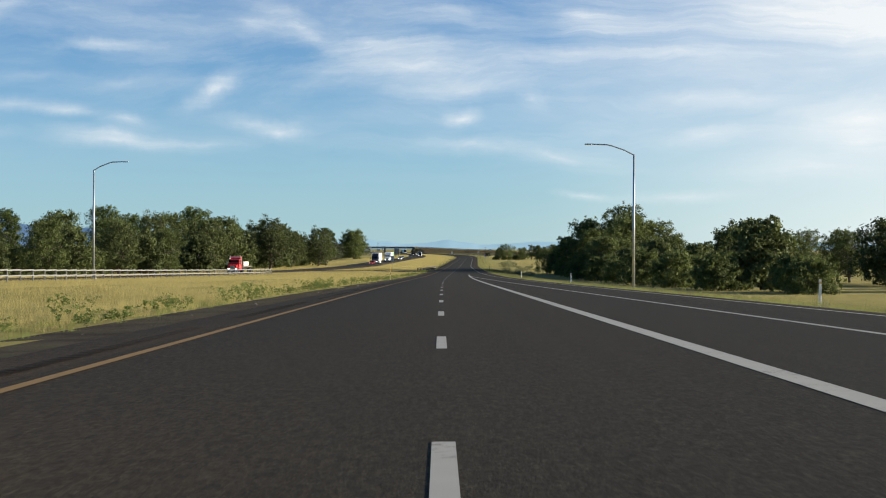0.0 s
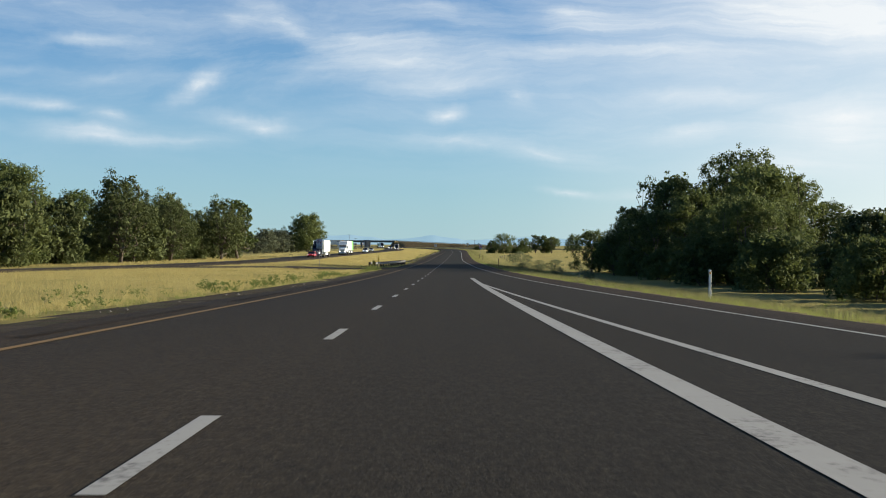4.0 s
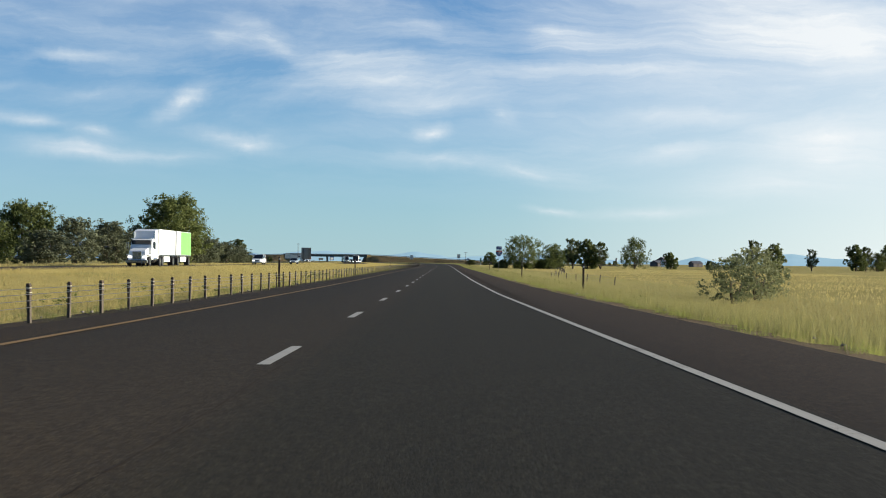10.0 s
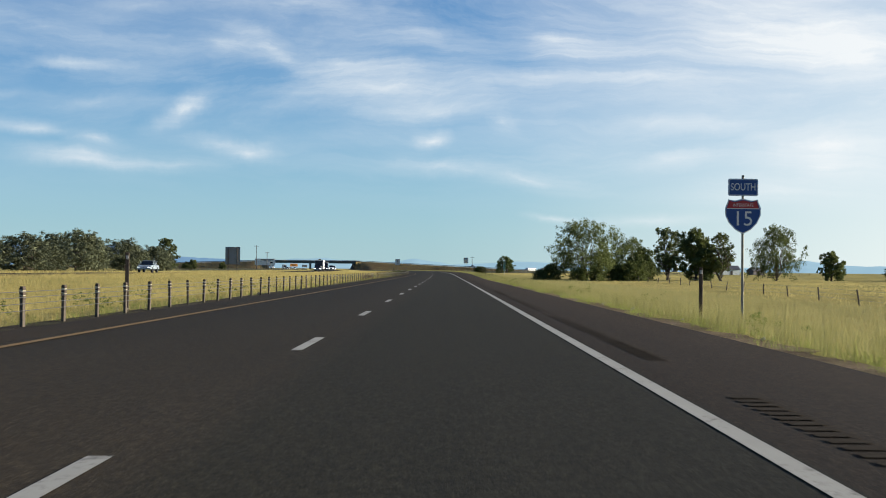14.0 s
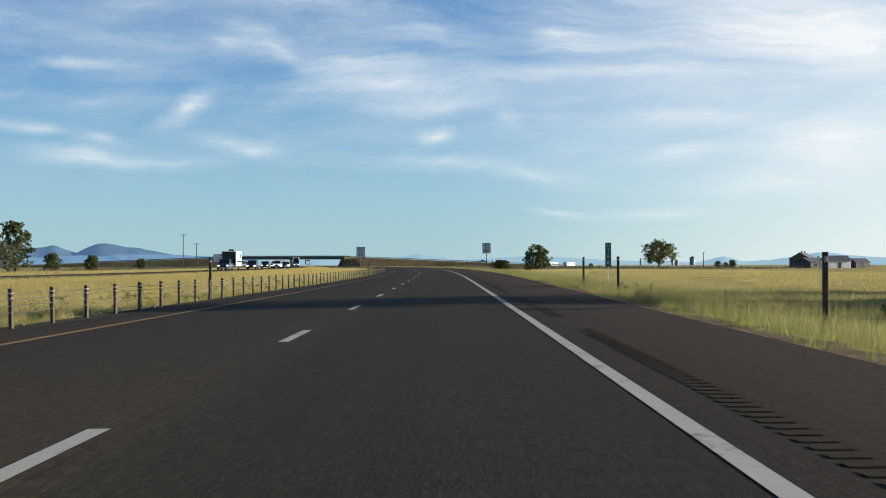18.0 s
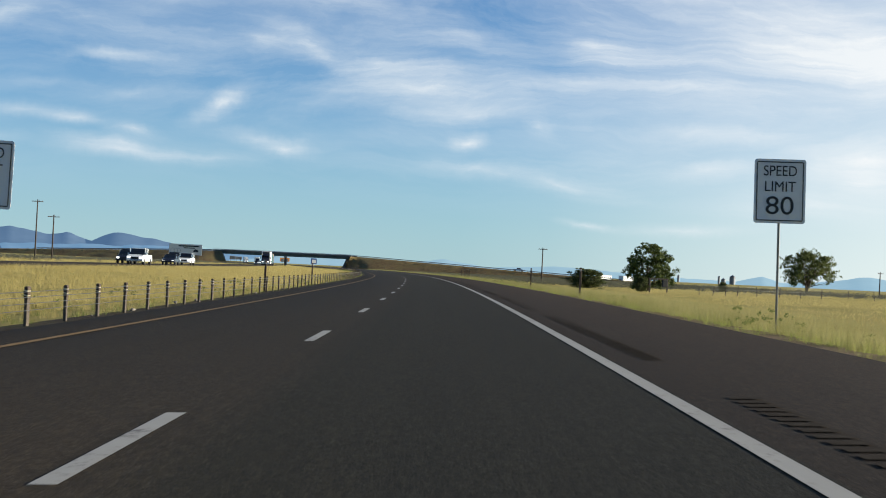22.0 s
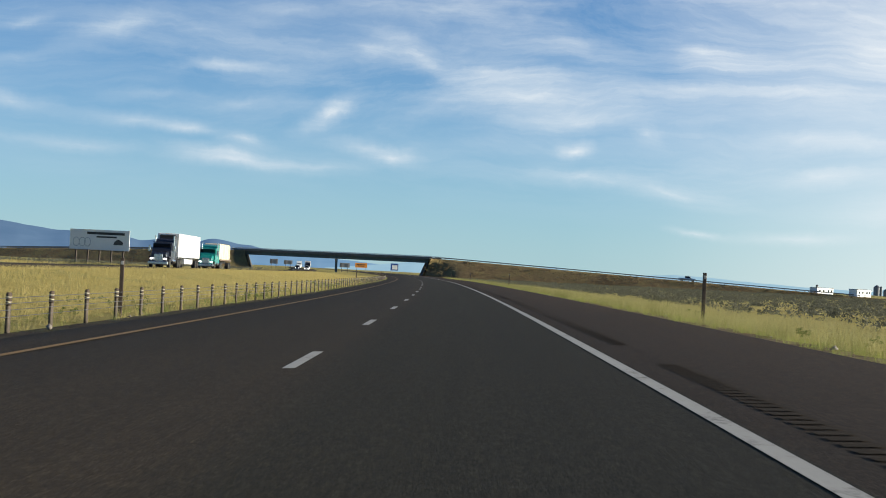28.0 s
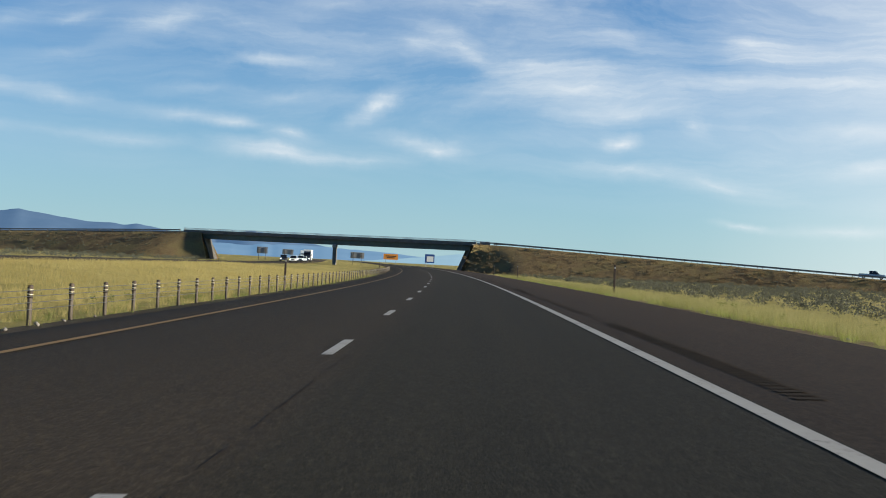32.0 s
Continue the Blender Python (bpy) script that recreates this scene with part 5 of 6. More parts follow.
def tractor(ob, coat, flat_nose=True, visor=True, fairing=0.0, lit=True):
    """The tractor of a road train: nose at y = 0, running back along -y."""
    part("hood", profile(bmesh.new(), [(0, 0.65), (0, 1.55), (-0.25, 1.75), (-1.75, 1.95), (-1.75, 0.65)], 0.95, 0.12), MATS[coat], ob)
    part("cab", profile(bmesh.new(), [(-1.7, 0.7), (-1.7, 1.95), (-2.25, 2.85), (-3.3, 3.0), (-3.3, 0.7)], 1.18, 0.08), MATS[coat], ob)
    part("sleeper", profile(bmesh.new(), [(-3.25, 0.8), (-3.25, 3.05), (-3.6, 3.35 + fairing), (-4.9, 3.5 + fairing), (-4.9, 0.8)], 1.2, 0.05), MATS[coat], ob)
    part("windshield", box(bmesh.new(), (2.05, 0.05, 0.95), (0, -1.93, 2.38), 0.02, Matrix.Rotation(radians(-31), 4, "X")), MATS["tinted_glass"], ob)
    for x in (-1.185, 1.185):
        part("side_window", box(bmesh.new(), (0.03, 0.75, 0.62), (x * 0.985, -2.75, 2.3), 0.01), MATS["tinted_glass"], ob)
        part("mirror", box(bmesh.new(), (0.24, 0.1, 0.72), (x * 1.22, -1.85, 2.2), 0.03), MATS["chrome"], ob)
        part("headlight", box(bmesh.new(), (0.36, 0.08, 0.2), (x * 0.66, 0.03, 1.0), 0.03), MATS["headlamp" if lit else "chrome"], ob)
        part("fuel_tank", rod(bmesh.new(), (x * 0.83, -2.2, 0.72), (x * 0.83, -3.9, 0.72), 0.32, 0.32, 14), MATS["chrome"], ob)
        part("fender", box(bmesh.new(), (0.42, 1.35, 0.16), (x * 0.86, -0.95, 1.2), 0.07), MATS[coat], ob)
        part("exhaust_stack", rod(bmesh.new(), (x * 0.93, -3.3, 1.0), (x * 0.93, -3.3, 3.75), 0.08, 0.08, 10), MATS["chrome"], ob)
    part("grille", box(bmesh.new(), (1.0, 0.06, 0.85), (0, 0.03, 1.15), 0.04), MATS["chrome"], ob)
    part("bumper", box(bmesh.new(), (2.3, 0.25, 0.36), (0, 0.06, 0.52), 0.06), MATS["chrome"], ob)
    if visor:
        part("sun_visor", box(bmesh.new(), (2.15, 0.4, 0.06), (0, -2.05, 2.95), 0.02), MATS[coat], ob)
    part("chassis", box(bmesh.new(), (0.95, 7.2, 0.35), (0, -3.9, 0.8), 0.03), MATS["under_black"], ob)
    for y in (-0.95, -5.4, -6.7):
        for x in (-1.02, 1.02):
            wheel(ob, x, y, 0.52, 0.34 if y > -2 else 0.56)


def trailer(ob, y0, length, coat, high=2.75, side=None, axles=(1.2, 2.5)):
    """A box trailer whose front stands at y0."""
    mid = y0 - length / 2
    box_ob = part("trailer_box", box(bmesh.new(), (2.58, length, high), (0, mid, 1.25 + high / 2), 0.05), MATS[coat], ob)
    part("frame_rail", box(bmesh.new(), (2.6, length, 0.16), (0, mid, 1.2), 0.02), MATS["chrome"], box_ob)
    part("underframe", box(bmesh.new(), (1.2, length * 0.9, 0.35), (0, mid, 0.98), 0.03), MATS["under_black"], ob)
    part("skirt", box(bmesh.new(), (2.5, length * 0.38, 0.6), (0, mid + length * 0.02, 0.78), 0.03), MATS[coat], ob)
    if side:
        for x in (-1.3, 1.3):
            part("side_panel", box(bmesh.new(), (0.012, length * 0.7, high * 0.96), (x, mid - length * 0.13, 1.25 + high / 2), 0), MATS[side], box_ob)
    for a in axles:
        for x in (-1.0, 1.0):
            wheel(ob, x, y0 - length + a, 0.50, 0.56)
    for k in range(3):
        part("marker_lamp", box(bmesh.new(), (0.12, 0.03, 0.05), (-0.3 + 0.3 * k, y0 + 0.02, 1.2 + high)), MATS["reflector_amber"], box_ob)


def semi(s, lane, label, coat, build, group="trucks on the far carriageway", lit=True, fairing=0.0):
    ob = thing("semi_truck", road_pose(s, float(opp_off(s)) + lane), label, "truck", group)
    tractor(ob, coat, fairing=fairing, lit=lit)
    build(ob)
    return ob


def flatbed(ob):
    part("deck", box(bmesh.new(), (2.55, 11.5, 0.2), (0, -11.0, 1.3), 0.03), MATS["timber"], ob)
    part("underframe", box(bmesh.new(), (1.0, 10.5, 0.4), (0, -11.0, 1.0), 0.03), MATS["under_black"], ob)
    part("headboard", box(bmesh.new(), (2.4, 0.12, 1.3), (0, -5.5, 2.0), 0.03), MATS["under_black"], ob)
    for k in range(5):
        part("pallet_load", box(bmesh.new(), (2.2, 1.1, 0.95), (0, -8.4 - k * 1.25, 1.9), 0.12), MATS["load_wrap"], ob)
    for y in (-14.3, -15.6):
        for x in (-1.0, 1.0):
            wheel(ob, x, y, 0.50, 0.56)


def lumber(ob):
    part("deck", box(bmesh.new(), (2.55, 11.5, 0.2), (0, -11.0, 1.3), 0.03), MATS["timber"], ob)
    part("underframe", box(bmesh.new(), (1.0, 10.5, 0.4), (0, -11.0, 1.0), 0.03), MATS["under_black"], ob)
    for k in range(4):
        part("timber_bundle", box(bmesh.new(), (2.3, 2.4, 2.3), (0, -6.9 - k * 2.6, 2.55), 0.08), MATS["load_wrap"], ob)
        for z in (-0.5, 0.5):
            part("strap", box(bmesh.new(), (2.36, 0.08, 2.36), (0, -6.9 - k * 2.6 + z, 2.56), 0.02), MATS["timber"], ob)
    for y in (-14.3, -15.6):
        for x in (-1.0, 1.0):
            wheel(ob, x, y, 0.50, 0.56)


def van_trailer(ob):
    trailer(ob, -5.2, 14.6, "white_coat")
    part("side_mark", box(bmesh.new(), (0.014, 0.7, 0.9), (-1.3, -9.0, 2.9)), MATS["red_coat"], ob, "small red emblem")
    part("side_mark", box(bmesh.new(), (0.014, 0.7, 0.9), (1.3, -9.0, 2.9)), MATS["red_coat"], ob, "small red emblem")


def doubles(ob):
    trailer(ob, -5.0, 8.4, "white_coat", 2.8, axles=(1.0,))
    trailer(ob, -14.2, 8.4, "white_coat", 2.8, "green_panel", (1.0, 7.4))


def reefer(ob):
    trailer(ob, -5.4, 15.0, "white_coat", 2.85)
    part("cooling_unit", box(bmesh.new(), (1.9, 0.5, 1.6), (0, -5.2, 3.1), 0.08), MATS["under_black"], ob)


semi(268, 1.9, "red semi truck with flatbed trailer and wrapped pallets", "red_coat", flatbed)
semi(462, 1.9, "dark semi truck with a plain white box trailer", "dark_coat", van_trailer, fairing=0.4)
semi(530, 1.9, "white semi truck with two short trailers, the rear one green", "white_coat", doubles, fairing=0.5)
semi(1250, 1.9, "dark blue semi truck with chrome parts and a white refrigerated trailer", "dark_coat", reefer)
semi(1284, 1.9, "teal green semi truck with wrapped lumber on its flatbed", "teal_coat", lumber)
semi(1690, 1.9, "dark semi truck with a white box trailer, far along the road", "dark_coat", van_trailer)
semi(1770, -1.9, "white semi truck near the overpass", "white_coat", van_trailer)


def car(s, lane, label, coat, kind, category="car", lit=True, pose_m=None, up=0.0):
    """A car, van or pickup: lower body, cabin with glass, lamps and wheels; nose at y = 0."""
    ob = thing({"pickup": "pickup_truck", "suv": "suv", "van": "van", "sedan": "car"}[kind], pose_m or road_pose(s, float(opp_off(s)) + lane), label, category, "cars on the far carriageway")
    ln, hood, roof, half = {"pickup": (5.8, 1.12, 1.85, 0.96), "suv": (4.8, 1.02, 1.75, 0.93), "van": (5.2, 1.1, 2.1, 0.97), "sedan": (4.6, 0.86, 1.42, 0.88)}[kind]
    body = [(0, 0.38), (0.02, hood - 0.22), (-0.25, hood - 0.06), (-1.35, hood + 0.05), (-ln, hood + 0.02), (-ln, 0.4)]
    part("body", profile(bmesh.new(), body, half, 0.06), MATS[coat], ob)
    back = {"pickup": -3.6, "suv": -ln + 0.1, "van": -ln + 0.1, "sedan": -3.9}[kind]
    slope = {"pickup": 0.2, "suv": 0.35, "van": 0.15, "sedan": 0.8}[kind]
    cabin = [(-1.3, hood), (-2.05, roof - 0.03), (-2.4, roof), (back + slope, roof - 0.02), (back, hood)]
    part("cabin_glass", profile(bmesh.new(), cabin, half - 0.06, 0.16), MATS["tinted_glass"], ob)
    part("roof", box(bmesh.new(), ((half - 0.2) * 2, abs(back + slope + 2.1), 0.06), (0, (-2.1 + back + slope) / 2, roof + 0.005), 0.025), MATS[coat], ob)
    for y in (-1.68, (-2.1 + back) / 2, back + slope * 0.5):
        for x in (-1, 1):
            part("pillar", box(bmesh.new(), (0.05, 0.1, roof - hood), (x * (half - 0.13), y, (roof + hood) / 2), 0.01, Matrix.Rotation(radians(x * 9), 4, "Y")), MATS[coat], ob)
    if kind == "pickup":
        part("cargo_bed", box(bmesh.new(), (half * 1.8, 1.9, 0.06), (0, -4.75, hood + 0.05)), MATS["under_black"], ob)
    for x in (-1, 1):
        part("headlight", box(bmesh.new(), (0.34, 0.06, 0.16), (x * half * 0.7, 0.02, hood - 0.3), 0.02), MATS["headlamp" if lit else "chrome"], ob)
        part("side_mirror", box(bmesh.new(), (0.18, 0.12, 0.14), (x * (half + 0.08), -1.6, hood + 0.12), 0.03), MATS[coat], ob)
    part("grille", box(bmesh.new(), (half * 0.9, 0.04, 0.26), (0, 0.03, hood - 0.36), 0.02), MATS["under_black"], ob)
    part("bumper", box(bmesh.new(), (half * 1.9, 0.16, 0.22), (0, 0.03, 0.5), 0.05), MATS["chrome" if kind == "pickup" else coat], ob)
    for y in (-0.95, -ln + 1.1):
        for x in (-half + 0.1, half - 0.1):
            wheel(ob, x, y, 0.37 if kind != "sedan" else 0.32, 0.24)
    return ob


car(452.5, 1.6, "red sedan ahead of a semi truck", "red_coat", "sedan")
car(705, -1.9, "silver sedan on the far lane", "silver_coat", "sedan")
car(618, 1.9, "white sport utility car with headlights on", "white_coat", "suv")
car(910.6, 1.9, "dark blue pickup truck towing a travel trailer", "dark_coat", "pickup", "pickup truck")
car(950, 1.9, "black sport utility car with headlights on", "dark_coat", "suv")
car(1012, 1.8, "white pickup truck with headlights on", "white_coat", "pickup", "pickup truck")
car(1024, -1.9, "dark sport utility car on the far lane", "dark_coat", "suv")
car(1034, 1.9, "dark sedan with headlights on", "dark_coat", "sedan")
car(1048, 1.9, "white sport utility car following the traffic", "white_coat", "suv")
car(1062, -1.9, "dark pickup truck following the traffic", "dark_coat", "pickup", "pickup truck")
car(1660, 1.9, "white sport utility car near the overpass", "white_coat", "suv")
car(1620, -1.9, "black pickup truck near the overpass", "dark_coat", "pickup", "pickup truck")
car(1600, 1.9, "white car beyond the overpass", "white_coat", "suv")
car(1640, 1.9, "white pickup truck beyond the overpass", "white_coat", "pickup", "pickup truck")
home = thing("travel_trailer", road_pose(917.6, float(opp_off(955)) + 1.9), "white travel trailer with dark stripes behind a pickup", "travel trailer")
part("body", box(bmesh.new(), (2.45, 6.8, 2.5), (0, -3.9, 1.95), 0.12), MATS["white_coat"], home)
part("front_panel", box(bmesh.new(), (2.2, 0.05, 2.2), (0, -0.47, 2.0), 0.02), MATS["dark_coat"], home, "dark front panel")
part("roof_unit", box(bmesh.new(), (0.8, 1.0, 0.32), (0, -3.4, 3.34), 0.08), MATS["under_black"], home)
part("tow_bar", box(bmesh.new(), (0.16, 2.0, 0.12), (0, 0.3, 0.62), 0.02), MATS["under_black"], home)
for x in (-1.235, 1.235):
    for y, wdt in ((-2.2, 0.9), (-5.4, 1.3)):
        part("window", box(bmesh.new(), (0.02, wdt, 0.65), (x, y, 2.4), 0.005), MATS["tinted_glass"], home)
    part("stripe", box(bmesh.new(), (0.012, 6.5, 0.3), (x, -3.9, 1.5)), MATS["dark_coat"], home)
    for y in (-4.0, -4.9):
        wheel(home, x * 0.86, y, 0.36, 0.22)
on_ramp = Matrix.Translation(on_axis(96, 2.0, crown_z(96) + 0.05)) @ Matrix.Rotation(math.atan2(AXIS.y, AXIS.x) - math.pi / 2, 4, "Z")
car(0, 0, "grey pickup truck climbing the overpass road", "silver_coat", "pickup", "pickup truck", False, on_ramp)

# ---- trees and bushes ----
def leaf_cloud(rng, centres, radii, count, size, squash=0.85, tufts=9):
    """Small bent leaf sprays in tufts round the centres, as pointed pieces that lie along the tufts' outside."""
    c, r = np.asarray(centres, float), np.asarray(radii, float)
    away = rng.normal(size=(len(c), tufts, 3))
    away /= np.linalg.norm(away, axis=2)[..., None]
    tc = (c[:, None] + away * (r[:, None, None] * rng.uniform(0.45, 1.3, (len(c), tufts, 1))) * (1, 1, squash)).reshape(-1, 3)
    tr = (r[:, None] * rng.uniform(0.14, 0.48, (len(c), tufts))).ravel()
    pick = rng.choice(len(tc), count, p=tr ** 2 / (tr ** 2).sum())
    d = rng.normal(size=(count, 3))
    d /= np.linalg.norm(d, axis=1)[:, None]
    p = tc[pick] + d * (tr[pick] * (0.3 + 0.95 * rng.random(count) ** 0.7))[:, None] * (1, 1, squash)
    a = rng.normal(size=(count, 3))
    a -= d * (a * d).sum(1)[:, None] * 0.75
    a /= np.linalg.norm(a, axis=1)[:, None]
    b = np.cross(a, d)
    b /= np.linalg.norm(b, axis=1)[:, None] + 1e-6
    ln, wd = size * rng.uniform(0.5, 1.25, (count, 1)), size * rng.uniform(0.3, 0.7, (count, 1))
    n = np.cross(a, b) * ln * 0.25
    v = np.stack([p - a * ln - b * wd, p + a * ln + n, p - a * ln * 0.4 + b * wd * 1.5], 1).reshape(-1, 3)
    return v, np.arange(count * 3).reshape(-1, 3)


def limb(bm, a, b, r1, r2, rng, bend=0.12):
    """A bent limb in three lengths."""
    a, b = Vector(a), Vector(b)
    k = (b - a).length * bend
    m1 = a.lerp(b, 0.35) + Vector(rng.normal(0, k, 3))
    m2 = a.lerp(b, 0.7) + Vector(rng.normal(0, k, 3))
    r = [r1, r1 * 0.66 + r2 * 0.34, r1 * 0.33 + r2 * 0.67, r2]
    for p, q, x, y in ((a, m1, r[0], r[1]), (m1, m2, r[1], r[2]), (m2, b, r[2], r[3]))[:3 if r1 > 0.05 else 2]:
        rod(bm, p, q, x, y, 7 if x > 0.12 else 4)
    return m2


def tree(name, m, label, seed, high, wide, bare, leaves, size, leaf, open_crown=0.0, stems=1, category="tree", group=""):
    """A tree: tapered stems with limbs, and a crown of leaf sprays in uneven clumps. bare: the share of its height below the crown."""
    rng = np.random.default_rng(seed)
    ob = thing(name, m, label, category, group)
    wood = bmesh.new()
    centres, radii = [], []
    clumps = int((18 + 18 * (wide * high) ** 0.5 / 8) * (1 + 0.35 * open_crown))
    for k in range(clumps):
        f = (k + 0.5) / clumps
        h = bare + (1 - bare) * (0.08 + 0.86 * f ** 0.85)
        full = math.sin(math.pi * min(1, 0.16 + 0.80 * (h - bare) / (1 - bare))) ** 0.7
        ang = k * 2.4 + rng.uniform(-0.5, 0.5)
        rad = wide / 2 * full * rng.uniform(0.3, 0.88) * (0.84 + 0.14 * math.sin(2 * ang + seed) + 0.1 * math.sin(3 * ang + 2 * seed))
        r = wide * rng.uniform(0.09, 0.2) * (1 - 0.45 * open_crown) * (0.75 + 0.4 * (1 - h))
        centres.append((math.cos(ang) * rad, math.sin(ang) * rad, min(h * high, high - r * 0.8)))
        radii.append(r)
    for s in range(stems):
        foot = Vector(rng.normal(0, 0.05 * wide * (stems > 1), 3))
        foot.z = -0.15
        top = Vector((foot.x * 1.5 + rng.normal(0, 0.05 * wide), foot.y * 1.5 + rng.normal(0, 0.05 * wide), high * (0.55 + 0.15 * rng.random())))
        r0 = high * 0.028 / stems ** 0.5
        limb(wood, foot, top, r0, r0 * 0.3, rng, 0.05)
        for k in range(s, clumps, stems * 2 if clumps > 30 else stems):
            f = min(0.9, max(bare * 0.75, 0.12) + 0.55 * rng.random() * centres[k][2] / high)
            q = limb(wood, foot.lerp(top, f), centres[k], r0 * 0.42 * (1 - f * 0.6), r0 * 0.07, rng)
            if open_crown:
                limb(wood, q, Vector(centres[k]) + Vector(rng.normal(0, radii[k] * 0.4, 3)), r0 * 0.12, r0 * 0.03, rng)
    part("trunk", wood, MATS["bark"], ob, smooth=True)
    v, f = leaf_cloud(rng, centres, radii, int(leaves * 1.15), size)
    # the shaded inside: fewer and larger sprays near the middle of each clump
    core, _ = leaf_cloud(rng, centres, [r * 0.55 for r in radii], int(leaves * 0.09), size * (2.3 - open_crown))
    v = np.concatenate([v, core])
    f = np.arange(len(v)).reshape(-1, 3)
    v[:, 2] = np.maximum(v[:, 2], 0.05)
    part("crown", raw("crown", v, f, MATS[leaf]), None, ob)
    return ob


# the belt of trees beyond the oncoming carriageway, and the lone trees after it
BELT = "belt of trees along the highway"
big = tree("cottonwood_tree", stand(390, -80), "tall dense cottonwood tree with dark green crown in a belt", 21, 19.0, 17.5, 0.06, 13000, 0.21, "leaf_bright", group=BELT)
elm = tree("elm_tree", stand(375, -54), "broad elm tree with dusty olive green crown reaching the grass", 22, 15.0, 15.0, 0.02, 11500, 0.19, "leaf_olive", group=BELT)
dark = tree("elm_tree", stand(346, -62), "dense dark green elm tree in a belt of trees", 23, 14.5, 15.5, 0.02, 11500, 0.19, "leaf_dark", group=BELT)
olive = tree("olive_tree", stand(300, -59), "low rounded grey-green olive tree at the belt's edge", 24, 8.8, 11.0, 0.0, 7000, 0.23, "leaf_olive", stems=3, group=BELT)
thin = tree("locust_tree", stand(438, -45), "thin open tree with light green tufted crown", 25, 13.0, 9.5, 0.2, 4800, 0.25, "leaf_bright", 0.8, group=BELT)
scrub = tree("scrub_tree", stand(690, -68), "thin grey-green scrub tree with bare upright twigs", 26, 9.0, 10.5, 0.0, 6000, 0.19, "leaf_grey", 0.2, 5, group="scrub row")
BACK = [(150, -84, big, 0.45), (172, -80, dark, 0.58), (195, -83, elm, 0.65), (215, -78, dark, 0.65), (238, -82, big, 0.56), (252, -76, dark, 0.78), (272, -84, elm, 0.76), (288, -76, dark, 0.71), (305, -82, big, 0.74), (322, -75, elm, 0.90), (335, -84, big, 0.78), (352, -78, dark, 0.94), (368, -74, big, 0.69), (405, -70, big, 0.71), (420, -66, elm, 0.82), (130, -88, dark, 0.58), (110, -92, big, 0.44), (90, -95, elm, 0.58)]
FRONT = [(182, -66, olive, 0.77), (205, -64, dark, 0.59), (225, -66, olive, 0.94), (246, -63, elm, 0.61), (262, -62, olive, 0.85), (280, -62, dark, 0.64), (316, -60, elm, 0.76), (331, -58, olive, 1.09), (360, -60, olive, 1.14), (391, -56, olive, 1.09), (404, -52, elm, 0.68), (417, -55, dark, 0.76), (431, -53, olive, 0.90), (445, -54, elm, 0.63), (160, -68, elm, 0.68), (140, -70, olive, 0.94), (455, -62, dark, 0.68), (470, -70, elm, 0.66), (118, -74, dark, 0.68), (424, -46, elm, 0.71), (434, -60, elm, 0.85), (446, -48, olive, 0.85)]
for k, (s, o, src, size) in enumerate(BACK + FRONT):
    copy_thing(src, stand(s, o, k * 77 % 360, 0, size * (1.02 + 0.2 * ((k * 37) % 10) / 10)))

lone = tree("elm_tree", stand(686, -59, 40), "large lone elm tree with dark spreading crown in the grass", 31, 15.2, 21.0, 0.04, 17000, 0.27, "leaf_dark", 0.2)
copy_thing(lone, stand(706, -99, 190, 0, 0.97))
copy_thing(dark, stand(550, -71, 40, 0, 0.72)), copy_thing(olive, stand(560, -80, 90, 0, 1.2)), copy_thing(olive, stand(720, -112, 20, 0, 1.1)), copy_thing(dark, stand(700, -118, 20, 0, 0.8))
for k, (s, o) in enumerate([(630, -66), (645, -70), (660, -72), (705, -72), (722, -74), (738, -76), (752, -76), (768, -78), (785, -79), (800, -80), (818, -80), (834, -82), (850, -82), (868, -83), (884, -83), (900, -84), (918, -84), (936, -85), (954, -85), (972, -85)]):
    copy_thing(scrub, stand(s, o + 5 * ((k * 13) % 3 - 1), k * 67) @ Matrix.Diagonal((1.3, 1.3, 0.72 + 0.34 * ((k * 29) % 10) / 10, 1)))
tree("poplar_tree", stand(990, -85), "slim poplar tree with open pale green crown", 33, 11.2, 9.0, 0.08, 4600, 0.24, "leaf_olive", 0.6)
for k, (s, o, size) in enumerate([(1090, -88, 0.5), (1110, -92, 0.42), (1130, -95, 0.36), (1075, -96, 0.55), (1120, -78, 0.4)]):
    copy_thing(olive, stand(s, o, k * 50, 0, size))

# the belt at the entrance ramp
RIGHT = "trees beside the ramp"
cott = tree("cottonwood_tree", stand(357, 46, 70), "tall spreading cottonwood tree, dark against the sky, beside the ramp", 41, 19.6, 19.0, 0.10, 19000, 0.18, "leaf_dark", 0.35, group=RIGHT)
near_a = tree("elm_tree", stand(374, 32, 10), "dark green elm tree with uneven crown beside the ramp", 42, 11.2, 12.5, 0.02, 15000, 0.15, "leaf_dark", 0.2, group=RIGHT)
near_b = tree("elm_tree", stand(388, 26.5, 120), "small dark elm tree with ragged crown near the pavement", 43, 7.6, 9.0, 0.03, 9000, 0.12, "leaf_dark", 0.35, group=RIGHT)
willow = tree("willow_bush", stand(300, 66, 0), "big rounded willow bush with grey-green leaves", 44, 13.0, 20.0, 0.0, 11000, 0.27, "leaf_olive", stems=4, group=RIGHT)
